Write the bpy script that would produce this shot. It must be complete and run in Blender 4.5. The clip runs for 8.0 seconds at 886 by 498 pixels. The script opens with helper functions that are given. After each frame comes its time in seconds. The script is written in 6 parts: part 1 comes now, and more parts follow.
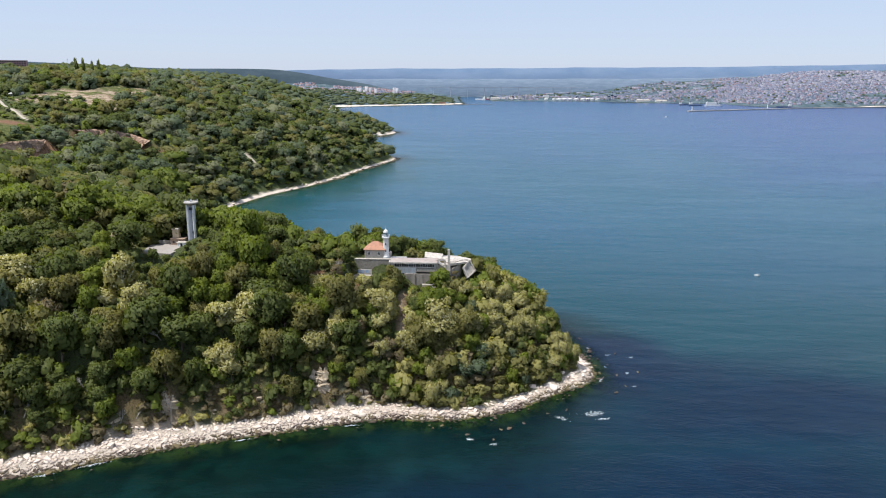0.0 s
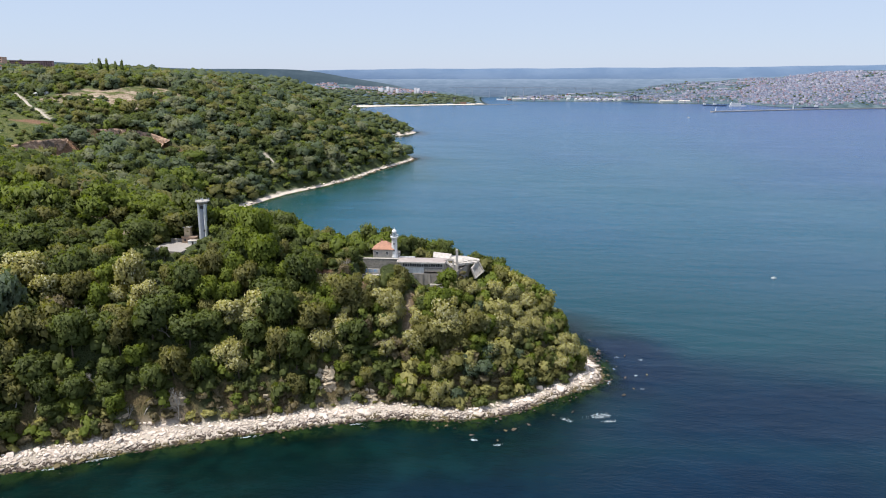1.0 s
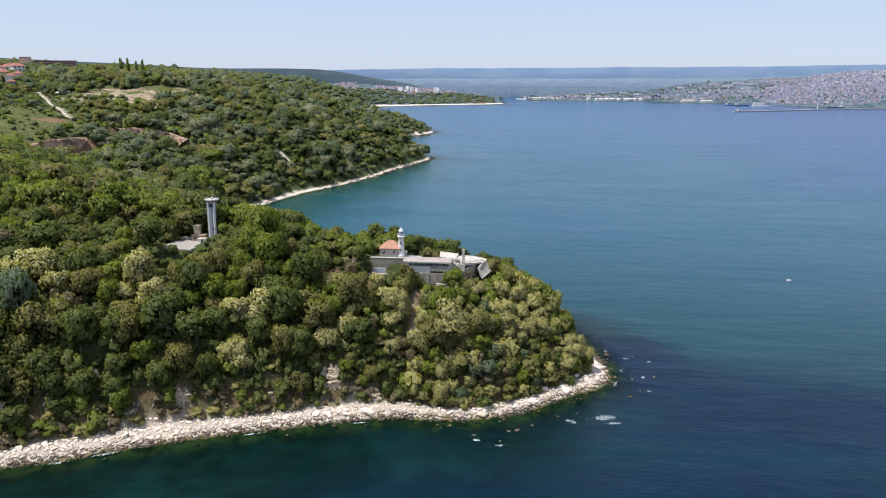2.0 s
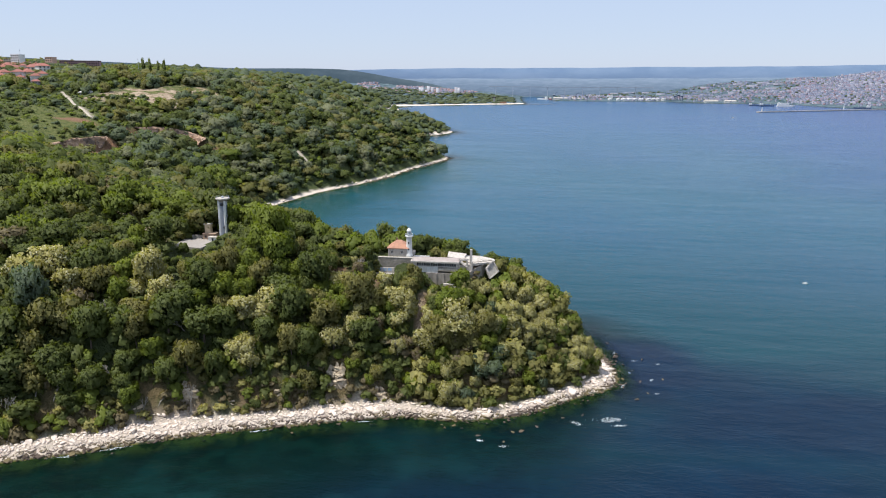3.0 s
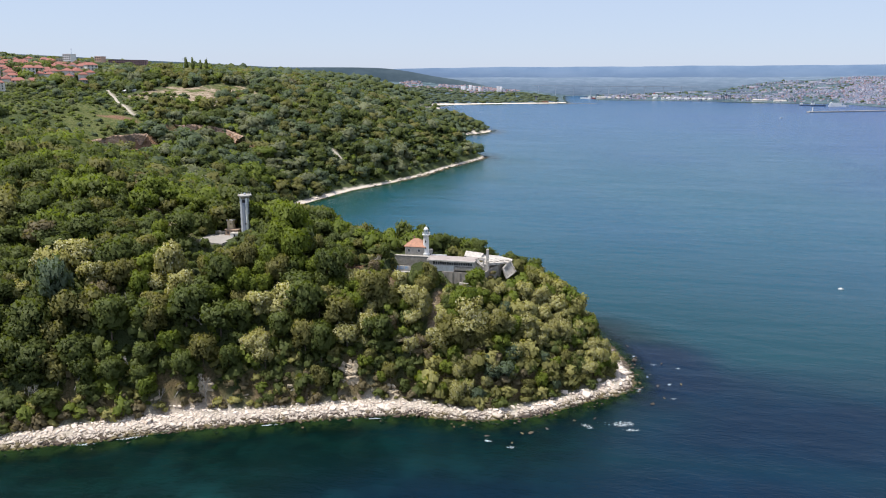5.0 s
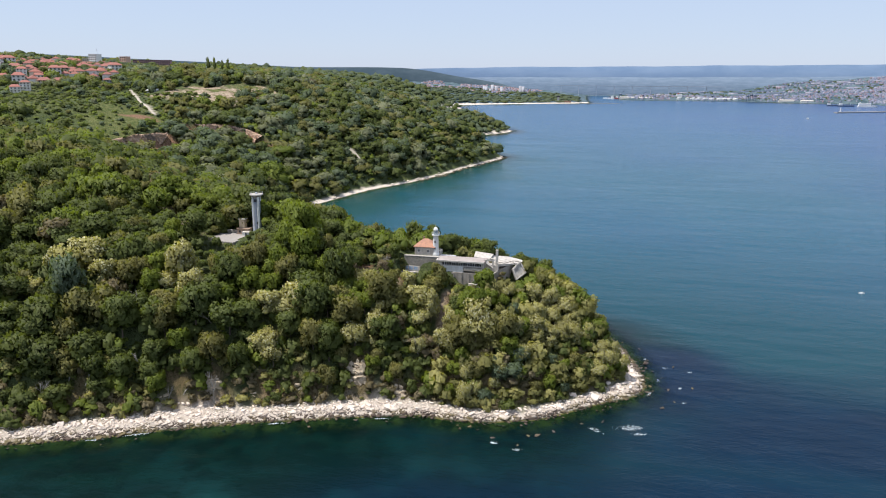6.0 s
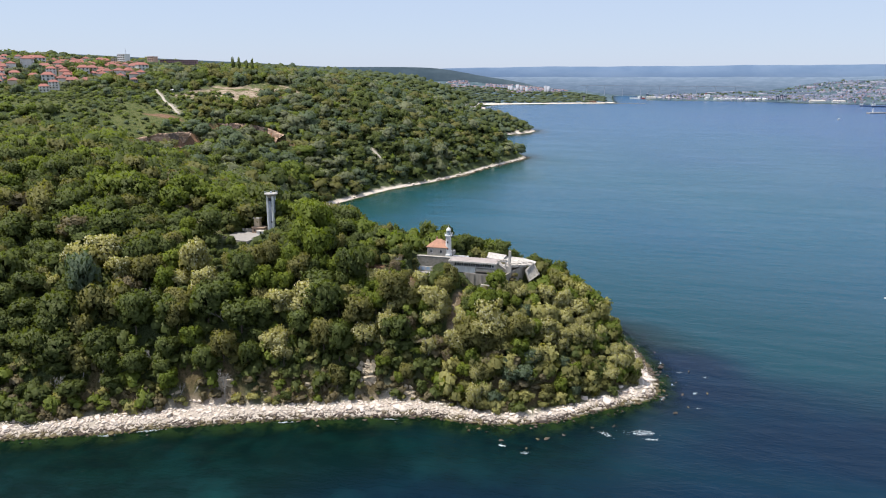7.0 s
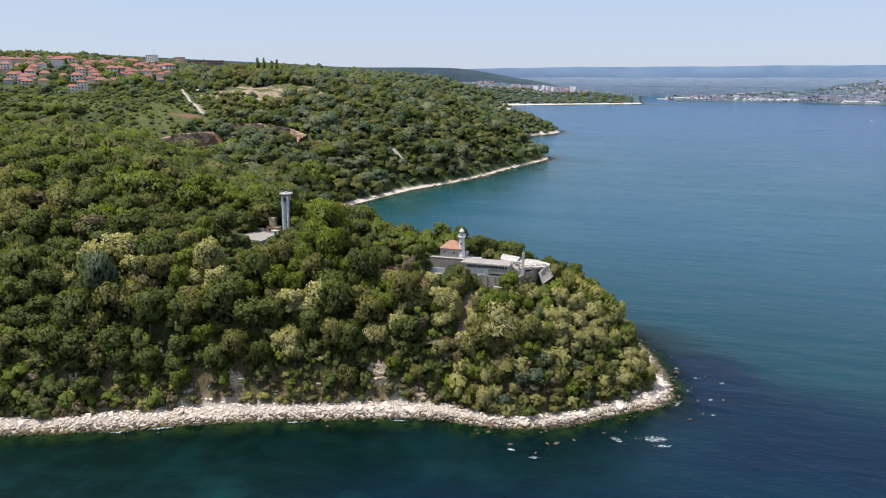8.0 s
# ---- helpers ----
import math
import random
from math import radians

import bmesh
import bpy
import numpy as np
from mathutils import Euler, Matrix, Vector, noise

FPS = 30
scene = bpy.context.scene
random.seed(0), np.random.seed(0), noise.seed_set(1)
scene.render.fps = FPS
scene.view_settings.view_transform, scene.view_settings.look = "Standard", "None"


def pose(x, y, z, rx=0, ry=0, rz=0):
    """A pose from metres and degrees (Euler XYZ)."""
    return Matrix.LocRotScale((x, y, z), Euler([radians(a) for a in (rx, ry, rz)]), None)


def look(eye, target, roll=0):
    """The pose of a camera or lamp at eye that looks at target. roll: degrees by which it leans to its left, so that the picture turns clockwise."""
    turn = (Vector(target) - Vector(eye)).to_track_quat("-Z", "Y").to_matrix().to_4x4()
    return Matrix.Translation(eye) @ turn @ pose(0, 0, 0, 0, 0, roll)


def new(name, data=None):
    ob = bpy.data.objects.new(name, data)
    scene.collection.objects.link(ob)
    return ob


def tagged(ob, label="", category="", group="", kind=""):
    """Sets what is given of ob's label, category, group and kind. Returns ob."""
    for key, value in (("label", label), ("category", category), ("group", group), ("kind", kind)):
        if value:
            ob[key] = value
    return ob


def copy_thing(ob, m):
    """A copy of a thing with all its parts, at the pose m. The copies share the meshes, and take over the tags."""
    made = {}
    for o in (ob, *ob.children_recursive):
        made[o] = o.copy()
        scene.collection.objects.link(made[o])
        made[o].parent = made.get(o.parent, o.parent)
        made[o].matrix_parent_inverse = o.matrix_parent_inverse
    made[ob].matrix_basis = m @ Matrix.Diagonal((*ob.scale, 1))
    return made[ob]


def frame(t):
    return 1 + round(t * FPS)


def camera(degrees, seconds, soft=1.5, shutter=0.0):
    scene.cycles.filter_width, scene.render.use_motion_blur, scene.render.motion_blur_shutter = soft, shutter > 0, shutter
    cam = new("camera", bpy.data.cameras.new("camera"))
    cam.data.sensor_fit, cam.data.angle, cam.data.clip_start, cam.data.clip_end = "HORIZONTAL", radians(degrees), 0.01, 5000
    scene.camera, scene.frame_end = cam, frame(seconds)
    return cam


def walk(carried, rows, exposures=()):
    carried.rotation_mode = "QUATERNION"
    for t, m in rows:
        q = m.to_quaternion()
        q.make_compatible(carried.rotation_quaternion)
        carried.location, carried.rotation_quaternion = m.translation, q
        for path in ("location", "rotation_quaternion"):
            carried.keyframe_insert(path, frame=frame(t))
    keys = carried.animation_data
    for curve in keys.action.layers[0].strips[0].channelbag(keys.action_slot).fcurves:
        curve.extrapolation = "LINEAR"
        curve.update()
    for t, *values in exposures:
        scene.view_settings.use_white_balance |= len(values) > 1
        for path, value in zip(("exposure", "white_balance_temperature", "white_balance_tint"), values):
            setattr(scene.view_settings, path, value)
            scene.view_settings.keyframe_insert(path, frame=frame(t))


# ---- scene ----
cam = camera(63.9, 8.0, soft=1.05)
PATH = [
    (0, (6.043, 0.399, 138.871), (5.981, 2.34, 138.396), 0.28),
    (0.5, (9.183, 0.522, 138.848), (9.09, 2.463, 138.373), 0.28),
    (1, (12.317, 0.716, 138.84), (12.195, 2.655, 138.365), 0.28),
    (1.5, (15.407, 1.005, 138.853), (15.258, 2.941, 138.377), 0.28),
    (3, (24.694, 1.891, 138.97), (24.459, 3.819, 138.493), 0.28),
    (3.5, (27.731, 2.186, 139.0), (27.467, 4.11, 138.521), 0.28),
    (4, (30.742, 2.545, 138.989), (30.449, 4.464, 138.51), 0.28),
    (4.5, (33.68, 3.146, 138.968), (33.358, 5.061, 138.488), 0.28),
    (6, (42.113, 6.154, 139.039), (41.702, 8.051, 138.558), 0.28),
    (6.5, (44.762, 7.43, 139.044), (44.319, 9.32, 138.562), 0.28),
    (7, (47.295, 8.929, 139.051), (46.817, 10.81, 138.569), 0.28),
    (7.5, (49.807, 10.501, 139.06), (49.295, 12.373, 138.578), 0.28),
    (8, (52.346, 12.105, 139.057), (51.8, 13.967, 138.576), 0.28),
]
walk(cam, [(t, look(eye, target, roll)) for t, eye, target, roll in PATH], [(0, 0.21), (7.5, 0.21), (8, 0.13)])

# ---- sky and sun ----
SUN_ELEVATION, SUN_AZIMUTH = 67.0, 203.0     # azimuth: degrees from +x towards +y, the way to the sun
world = bpy.data.worlds.new("sky")
scene.world = world
world.use_nodes = True
wn = world.node_tree
wn.nodes.clear()
sky = wn.nodes.new("ShaderNodeTexSky")
sky.sky_type = "NISHITA"
sky.sun_disc = False
sky.sun_elevation = radians(SUN_ELEVATION)
sky.sun_rotation = radians(90 - SUN_AZIMUTH)
sky.altitude, sky.air_density, sky.dust_density, sky.ozone_density = 0, 1.0, 0.3, 6.0
bg = wn.nodes.new("ShaderNodeBackground")
bg.inputs["Strength"].default_value = 0.103
out = wn.nodes.new("ShaderNodeOutputWorld")
haze = wn.nodes.new("ShaderNodeMix")                 # thin summer haze evens out the sky's colour
haze.data_type = "RGBA"
haze.inputs[0].default_value = 0.72
haze.inputs[7].default_value = (5.4, 6.12, 7.75, 1)
wn.links.new(sky.outputs[0], haze.inputs[6])
wn.links.new(haze.outputs[2], bg.inputs[0])
wn.links.new(bg.outputs[0], out.inputs[0])

sun_data = bpy.data.lights.new("sun", "SUN")
sun_data.energy, sun_data.angle, sun_data.color = 4.4, radians(0.6), (1.0, 0.95, 0.87)
sun = new("sun", sun_data)
_e, _a = radians(SUN_ELEVATION), radians(SUN_AZIMUTH)
SUN_WAY = Vector((math.cos(_e) * math.cos(_a), math.cos(_e) * math.sin(_a), math.sin(_e)))
sun.matrix_world = look(SUN_WAY * 400, (0, 0, 0))
scene.view_settings.use_white_balance = True
scene.view_settings.white_balance_temperature, scene.view_settings.white_balance_tint = 6330, 10

# ---- materials ----
def node_material(name):
    m = bpy.data.materials.new(name)
    m.use_nodes = True
    t = m.node_tree
    return m, t, t.nodes["Principled BSDF"]


def add(t, kind, **values):
    n = t.nodes.new(kind)
    for k, v in values.items():
        n.inputs[k.replace("_", " ")].default_value = v
    return n


def mix(t, fac, a, b, mode="MIX"):
    n = t.nodes.new("ShaderNodeMix")
    n.data_type, n.blend_type = "RGBA", mode
    for sock, v in ((n.inputs[0], fac), (n.inputs[6], a), (n.inputs[7], b)):
        if isinstance(v, (int, float)):
            sock.default_value = v
        elif isinstance(v, tuple):
            sock.default_value = (*v, 1) if len(v) == 3 else v
        else:
            t.links.new(v, sock)
    return n.outputs[2]


def math_node(t, op, a, b=0.0):
    n = t.nodes.new("ShaderNodeMath")
    n.operation = op
    for sock, v in zip(n.inputs, (a, b)):
        if isinstance(v, (int, float)):
            sock.default_value = v
        else:
            t.links.new(v, sock)
    return n.outputs[0]


def ramp(t, fac, lo, hi, smooth=True):
    n = t.nodes.new("ShaderNodeMapRange")
    n.interpolation_type = "SMOOTHSTEP" if smooth else "LINEAR"
    n.inputs["From Min"].default_value, n.inputs["From Max"].default_value = lo, hi
    t.links.new(fac, n.inputs["Value"])
    return n.outputs["Result"]


def position(t):
    return t.nodes.new("ShaderNodeNewGeometry").outputs["Position"]


def noise_tex(t, scale, detail=4, rough=0.55, where=None, stretch=None):
    n = add(t, "ShaderNodeTexNoise", Scale=scale, Detail=detail, Roughness=rough)
    v = where if where is not None else position(t)
    if stretch:
        mp = t.nodes.new("ShaderNodeMapping")
        mp.inputs["Scale"].default_value = stretch
        t.links.new(v, mp.inputs["Vector"])
        v = mp.outputs[0]
    t.links.new(v, n.inputs["Vector"])
    return n.outputs["Fac"]


def bump(t, bsdf, height, strength, distance):
    b = add(t, "ShaderNodeBump", Strength=strength, Distance=distance)
    t.links.new(height, b.inputs["Height"])
    t.links.new(b.outputs[0], bsdf.inputs["Normal"])


def attribute(t, name):
    n = t.nodes.new("ShaderNodeAttribute")
    n.attribute_name = name
    return n


def weathered(name, colour, dark, rough=0.8, fine=1.5, broad=0.12, relief=0.05, metal=0.0, streaks=False):
    """Paint, plaster or concrete with stains at two scales."""
    m, t, b = node_material(name)
    big = ramp(t, noise_tex(t, broad, 5, 0.65), 0.38, 0.66)
    small = ramp(t, noise_tex(t, fine, 4, 0.6, stretch=(1, 1, 0.25) if streaks else None), 0.42, 0.72)
    c = mix(t, big, colour, tuple(0.55 * x + 0.45 * y for x, y in zip(colour, dark)))
    c = mix(t, math_node(t, "MULTIPLY", small, 0.7), c, dark)
    t.links.new(c, b.inputs["Base Color"])
    b.inputs["Roughness"].default_value, b.inputs["Metallic"].default_value = rough, metal
    bump(t, b, noise_tex(t, fine * 3, 4), 0.4, relief)
    return m


def leaf_material(name, colour, pale, from_attribute=False):
    """Foliage: colour varies from tree to tree, from clump to clump and over the crown."""
    m, t, b = node_material(name)
    geo = t.nodes.new("ShaderNodeNewGeometry")
    island = geo.outputs["Random Per Island"]
    if from_attribute:
        base = attribute(t, "leaf").outputs["Color"]
        lighter = mix(t, 1.0, base, (1.5, 1.45, 1.35), "MULTIPLY")
        c = mix(t, math_node(t, "MULTIPLY", island, 0.35), base, lighter)
    else:
        info = t.nodes.new("ShaderNodeObjectInfo").outputs["Random"]
        c = mix(t, info, colour, pale)
        c = mix(t, math_node(t, "MULTIPLY", island, 0.4), c, pale)
    patch = ramp(t, noise_tex(t, 0.45, 3), 0.3, 0.7)
    c = mix(t, patch, mix(t, 1.0, c, (0.74, 0.76, 0.74), "MULTIPLY"), c)
    t.links.new(c, b.inputs["Base Color"])
    b.inputs["Roughness"].default_value = 0.62
    b.inputs["Specular IOR Level"].default_value = 0.25
    tr = t.nodes.new("ShaderNodeBsdfTranslucent")
    t.links.new(mix(t, 1.0, c, (1.25, 1.3, 0.6), "MULTIPLY"), tr.inputs["Color"])
    ms = t.nodes.new("ShaderNodeMixShader")
    ms.inputs[0].default_value = 0.45
    t.links.new(b.outputs[0], ms.inputs[1])
    t.links.new(tr.outputs[0], ms.inputs[2])
    t.links.new(ms.outputs[0], t.nodes["Material Output"].inputs["Surface"])
    return m


def ground_material():
    m, t, b = node_material("ground")
    n1, n2, n3 = noise_tex(t, 0.9, 5, 0.65), noise_tex(t, 0.06, 5, 0.6), noise_tex(t, 0.012, 4)
    floor = mix(t, ramp(t, n2, 0.35, 0.65), (0.070, 0.092, 0.036), (0.105, 0.125, 0.050))
    floor = mix(t, ramp(t, n1, 0.5, 0.8), floor, (0.075, 0.068, 0.032))
    grass = mix(t, ramp(t, n1, 0.35, 0.7), (0.122, 0.138, 0.044), (0.175, 0.174, 0.070))
    grass = mix(t, ramp(t, noise_tex(t, 0.22, 5, 0.7), 0.45, 0.62), grass, (0.078, 0.102, 0.031))
    c = mix(t, attribute(t, "grass").outputs["Fac"], floor, grass)
    earth = mix(t, ramp(t, n1, 0.35, 0.7), (0.30, 0.175, 0.105), (0.17, 0.105, 0.07))
    tawny = mix(t, ramp(t, n1, 0.35, 0.7), (0.23, 0.165, 0.09), (0.12, 0.10, 0.05))
    c = mix(t, attribute(t, "dry").outputs["Fac"], c, tawny)
    c = mix(t, attribute(t, "earth").outputs["Fac"], c, earth)
    dust = mix(t, ramp(t, noise_tex(t, 0.13, 5, 0.7), 0.40, 0.62), (0.50, 0.39, 0.29), (0.27, 0.20, 0.13))
    dust = mix(t, ramp(t, noise_tex(t, 0.07, 4, 0.7, stretch=(0.5, 1.3, 1)), 0.48, 0.58), dust, grass)
    c = mix(t, attribute(t, "dust").outputs["Fac"], c, dust)
    track = mix(t, ramp(t, n1, 0.4, 0.7), (0.62, 0.53, 0.42), (0.50, 0.42, 0.31))
    c = mix(t, attribute(t, "track").outputs["Fac"], c, track)
    sand = mix(t, ramp(t, noise_tex(t, 0.5, 5, 0.7), 0.35, 0.7), (0.86, 0.74, 0.635), (0.70, 0.59, 0.49))
    c = mix(t, attribute(t, "sand").outputs["Fac"], c, sand)
    n4 = noise_tex(t, 0.02, 5, 0.65, stretch=(1, 0.5, 1))
    # far flats: bluish base colours with the aerial haze painted in
    plain = mix(t, ramp(t, n3, 0.4, 0.6), (0.085, 0.125, 0.145), (0.13, 0.175, 0.195))
    plain = mix(t, ramp(t, n4, 0.45, 0.65), plain, (0.055, 0.09, 0.105))
    c = mix(t, attribute(t, "plain").outputs["Fac"], c, plain)
    sep = t.nodes.new("ShaderNodeSeparateXYZ")
    t.links.new(position(t), sep.inputs[0])
    weed = ramp(t, noise_tex(t, 0.16, 4, 0.65), 0.42, 0.6)
    bed = mix(t, weed, (0.17, 0.155, 0.05), (0.035, 0.048, 0.022))
    c = mix(t, ramp(t, sep.outputs[2], 0.75, 0.1), c, bed)
    t.links.new(c, b.inputs["Base Color"])
    b.inputs["Roughness"].default_value = 0.95
    b.inputs["Specular IOR Level"].default_value = 0.1
    litter = noise_tex(t, 2.2, 5, 0.75)
    bump(t, b, math_node(t, "ADD", n1, math_node(t, "MULTIPLY", litter, 0.8)), 1.0, 1.2)
    return m


def water_material():
    m, t, b = node_material("sea_water")
    p = position(t)
    far = attribute(t, "deep").outputs["Fac"]
    patch = ramp(t, noise_tex(t, 0.011, 4, 0.6, stretch=(0.55, 1.5, 1)), 0.36, 0.66)
    deep = mix(t, patch, (0.0030, 0.0300, 0.0390), (0.0036, 0.0360, 0.0430))
    wide = ramp(t, noise_tex(t, 0.0022, 3, 0.5), 0.35, 0.65)
    deep = mix(t, wide, deep, (0.0050, 0.044, 0.058))
    sep = t.nodes.new("ShaderNodeSeparateXYZ")
    t.links.new(p, sep.inputs[0])
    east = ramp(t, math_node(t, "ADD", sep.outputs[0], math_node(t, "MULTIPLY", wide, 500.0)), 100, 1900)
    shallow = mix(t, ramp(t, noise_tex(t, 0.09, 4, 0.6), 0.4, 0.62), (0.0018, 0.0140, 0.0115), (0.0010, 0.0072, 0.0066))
    # base colour brightens and blues with distance, standing in for reflected sky
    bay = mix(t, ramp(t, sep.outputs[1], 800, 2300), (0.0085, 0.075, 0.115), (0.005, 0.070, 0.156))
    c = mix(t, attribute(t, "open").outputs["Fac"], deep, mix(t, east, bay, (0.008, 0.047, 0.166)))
    c = mix(t, attribute(t, "south").outputs["Fac"], c, mix(t, ramp(t, noise_tex(t, 0.02, 4, 0.6), 0.42, 0.68), (0.0016, 0.0115, 0.0115), (0.0045, 0.0330, 0.0340)))
    c = mix(t, far, shallow, c)
    # ovals of darker navy base colour off the point
    c = mix(t, attribute(t, "dark_navy").outputs["Fac"], c, mix(t, ramp(t, noise_tex(t, 0.03, 4, 0.6), 0.4, 0.7), (0.0003, 0.0095, 0.0300), (0.0004, 0.0145, 0.0400)))
    c = mix(t, attribute(t, "cove").outputs["Fac"], c, (0.006, 0.055, 0.052))
    t.links.new(c, b.inputs["Base Color"])
    b.inputs["Roughness"].default_value = 0.20
    b.inputs["IOR"].default_value = 1.33
    b.inputs["Specular IOR Level"].default_value = 0.19
    chop = noise_tex(t, 0.62, 5, 0.62, stretch=(0.7, 1.15, 1))
    swell = noise_tex(t, 0.10, 4, 0.55, stretch=(0.55, 1.1, 1))
    roll = noise_tex(t, 0.032, 3, 0.5, stretch=(0.5, 1.2, 1))
    h = math_node(t, "ADD", math_node(t, "ADD", chop, math_node(t, "MULTIPLY", swell, 2.2)), math_node(t, "MULTIPLY", roll, 3.0))
    calm = ramp(t, noise_tex(t, 0.010, 4, 0.6, stretch=(0.5, 1.3, 1)), 0.32, 0.68)
    h = math_node(t, "MULTIPLY", h, math_node(t, "ADD", math_node(t, "MULTIPLY", calm, 0.9), 0.5))
    bump(t, b, h, 0.30, 0.8)
    clear = t.nodes.new("ShaderNodeBsdfTransparent")
    clear.inputs["Color"].default_value = (0.55, 0.78, 0.62, 1)
    ms = t.nodes.new("ShaderNodeMixShader")
    t.links.new(ramp(t, attribute(t, "edge").outputs["Fac"], 0.0, 1.0, False), ms.inputs[0])
    t.links.new(b.outputs[0], ms.inputs[2])
    t.links.new(clear.outputs[0], ms.inputs[1])
    t.links.new(ms.outputs[0], t.nodes["Material Output"].inputs["Surface"])
    return m


def rock_material(name="pale_rock", wet=True):
    m, t, b = node_material(name)
    geo = t.nodes.new("ShaderNodeNewGeometry")
    rnd = math_node(t, "FRACT", math_node(t, "ADD", geo.outputs["Random Per Island"], t.nodes.new("ShaderNodeObjectInfo").outputs["Random"]))
    c = mix(t, rnd, (0.84, 0.72, 0.615), (0.66, 0.555, 0.465))
    c = mix(t, ramp(t, noise_tex(t, 1.8, 5, 0.7), 0.5, 0.85), c, (0.44, 0.365, 0.295))
    sep = t.nodes.new("ShaderNodeSeparateXYZ")
    t.links.new(geo.outputs["Position"], sep.inputs[0])
    lvl = math_node(t, "ADD", sep.outputs[2], math_node(t, "MULTIPLY", math_node(t, "SUBTRACT", noise_tex(t, 0.25, 3), 0.5), 1.8))
    weed = mix(t, ramp(t, noise_tex(t, 0.12, 3), 0.45, 0.6), (0.095, 0.068, 0.05), (0.145, 0.112, 0.052))
    c = mix(t, ramp(t, lvl, 2.2, 1.0), c, weed)
    t.links.new(c, b.inputs["Base Color"])
    b.inputs["Roughness"].default_value = 0.85
    bump(t, b, noise_tex(t, 4, 4), 0.5, 0.12)
    return m


GROUND, WATER, ROCK = ground_material(), water_material(), rock_material()
HOUSE_WALL = weathered("stained_render", (0.50, 0.455, 0.40), (0.30, 0.27, 0.23), 0.9, 1.0, 0.3, 0.03, streaks=True)
WHITE = weathered("white_paint", (0.80, 0.80, 0.78), (0.56, 0.54, 0.50), 0.6, 1.2, 0.4, 0.02, streaks=True)
CONCRETE = weathered("old_concrete", (0.50, 0.46, 0.41), (0.26, 0.23, 0.195), 0.9, 0.9, 0.25, 0.06, streaks=True)
PALE_CONCRETE = weathered("pale_concrete", (0.60, 0.55, 0.49), (0.33, 0.29, 0.25), 0.9, 0.8, 0.2, 0.05)
GREY_WALL = weathered("grimy_concrete", (0.37, 0.33, 0.285), (0.19, 0.165, 0.135), 0.95, 0.7, 0.22, 0.08, streaks=True)
LIMESTONE = weathered("tan_limestone", (0.52, 0.43, 0.31), (0.27, 0.21, 0.145), 0.95, 0.8, 0.3, 0.2)
STONE = weathered("stone_wall", (0.36, 0.33, 0.28), (0.19, 0.17, 0.14), 0.9, 1.1, 0.3, 0.1)
TILE = weathered("clay_tile", (0.50, 0.25, 0.155), (0.25, 0.135, 0.095), 0.8, 1.5, 0.3, 0.06)
RED_TILE = weathered("red_clay_tile", (0.37, 0.135, 0.098), (0.22, 0.10, 0.085), 0.8, 0.8, 0.02, 0.06)
DARK = weathered("dark_opening", (0.03, 0.03, 0.035), (0.015, 0.015, 0.018), 0.6, 1.0, 0.3, 0.01)
CLADDING = weathered("blue_grey_cladding", (0.27, 0.30, 0.355), (0.20, 0.225, 0.27), 0.5, 1.0, 0.3, 0.01, 0.2, True)
STEEL = weathered("grey_cladding", (0.52, 0.55, 0.60), (0.40, 0.43, 0.48), 0.45, 1.0, 0.3, 0.01, 0.3, True)
BROWN_RENDER = weathered("brown_render", (0.40, 0.29, 0.21), (0.27, 0.19, 0.14), 0.9, 1.0, 0.3, 0.03, streaks=True)
TAN = weathered("tan_render", (0.62, 0.50, 0.33), (0.45, 0.36, 0.25), 0.85, 1.0, 0.3, 0.03)
BROWN = weathered("brown_brick", (0.27, 0.16, 0.11), (0.18, 0.11, 0.08), 0.9, 1.4, 0.3, 0.05)
BARK = weathered("bark", (0.15, 0.115, 0.085), (0.07, 0.055, 0.04), 0.95, 3.0, 0.6, 0.05)
DEAD = weathered("dead_wood", (0.36, 0.33, 0.29), (0.22, 0.20, 0.17), 0.95, 3.0, 0.6, 0.05)
ASPHALT = weathered("worn_paving", (0.36, 0.325, 0.295), (0.27, 0.245, 0.22), 0.95, 0.7, 0.1, 0.02)
BLUE = weathered("faded_blue_paint", (0.22, 0.36, 0.55), (0.45, 0.48, 0.52), 0.8, 0.6, 0.3, 0.02)
RED_PAINT = weathered("red_paint", (0.42, 0.06, 0.05), (0.28, 0.06, 0.05), 0.5, 0.1, 0.02, 0.02)
PINK = weathered("pink_render", (0.62, 0.40, 0.30), (0.50, 0.33, 0.26), 0.85, 0.3, 0.05, 0.02)
MAROON = weathered("maroon_render", (0.34, 0.20, 0.205), (0.25, 0.15, 0.16), 0.85, 0.3, 0.05, 0.02)
FOAM, _t, _b = node_material("sea_foam")                       # lacy: gaps of open water between the bubbles
_b.inputs["Base Color"].default_value, _b.inputs["Roughness"].default_value = (0.62, 0.68, 0.70, 1), 0.9
_ms = _t.nodes.new("ShaderNodeMixShader")
_t.links.new(math_node(_t, "MULTIPLY", ramp(_t, noise_tex(_t, 1.3, 5, 0.7, stretch=(0.6, 1.2, 1)), 0.45, 0.61), 0.9), _ms.inputs[0])
_t.links.new(_t.nodes.new("ShaderNodeBsdfTransparent").outputs[0], _ms.inputs[1])
_t.links.new(_b.outputs[0], _ms.inputs[2])
_t.links.new(_ms.outputs[0], _t.nodes["Material Output"].inputs["Surface"])

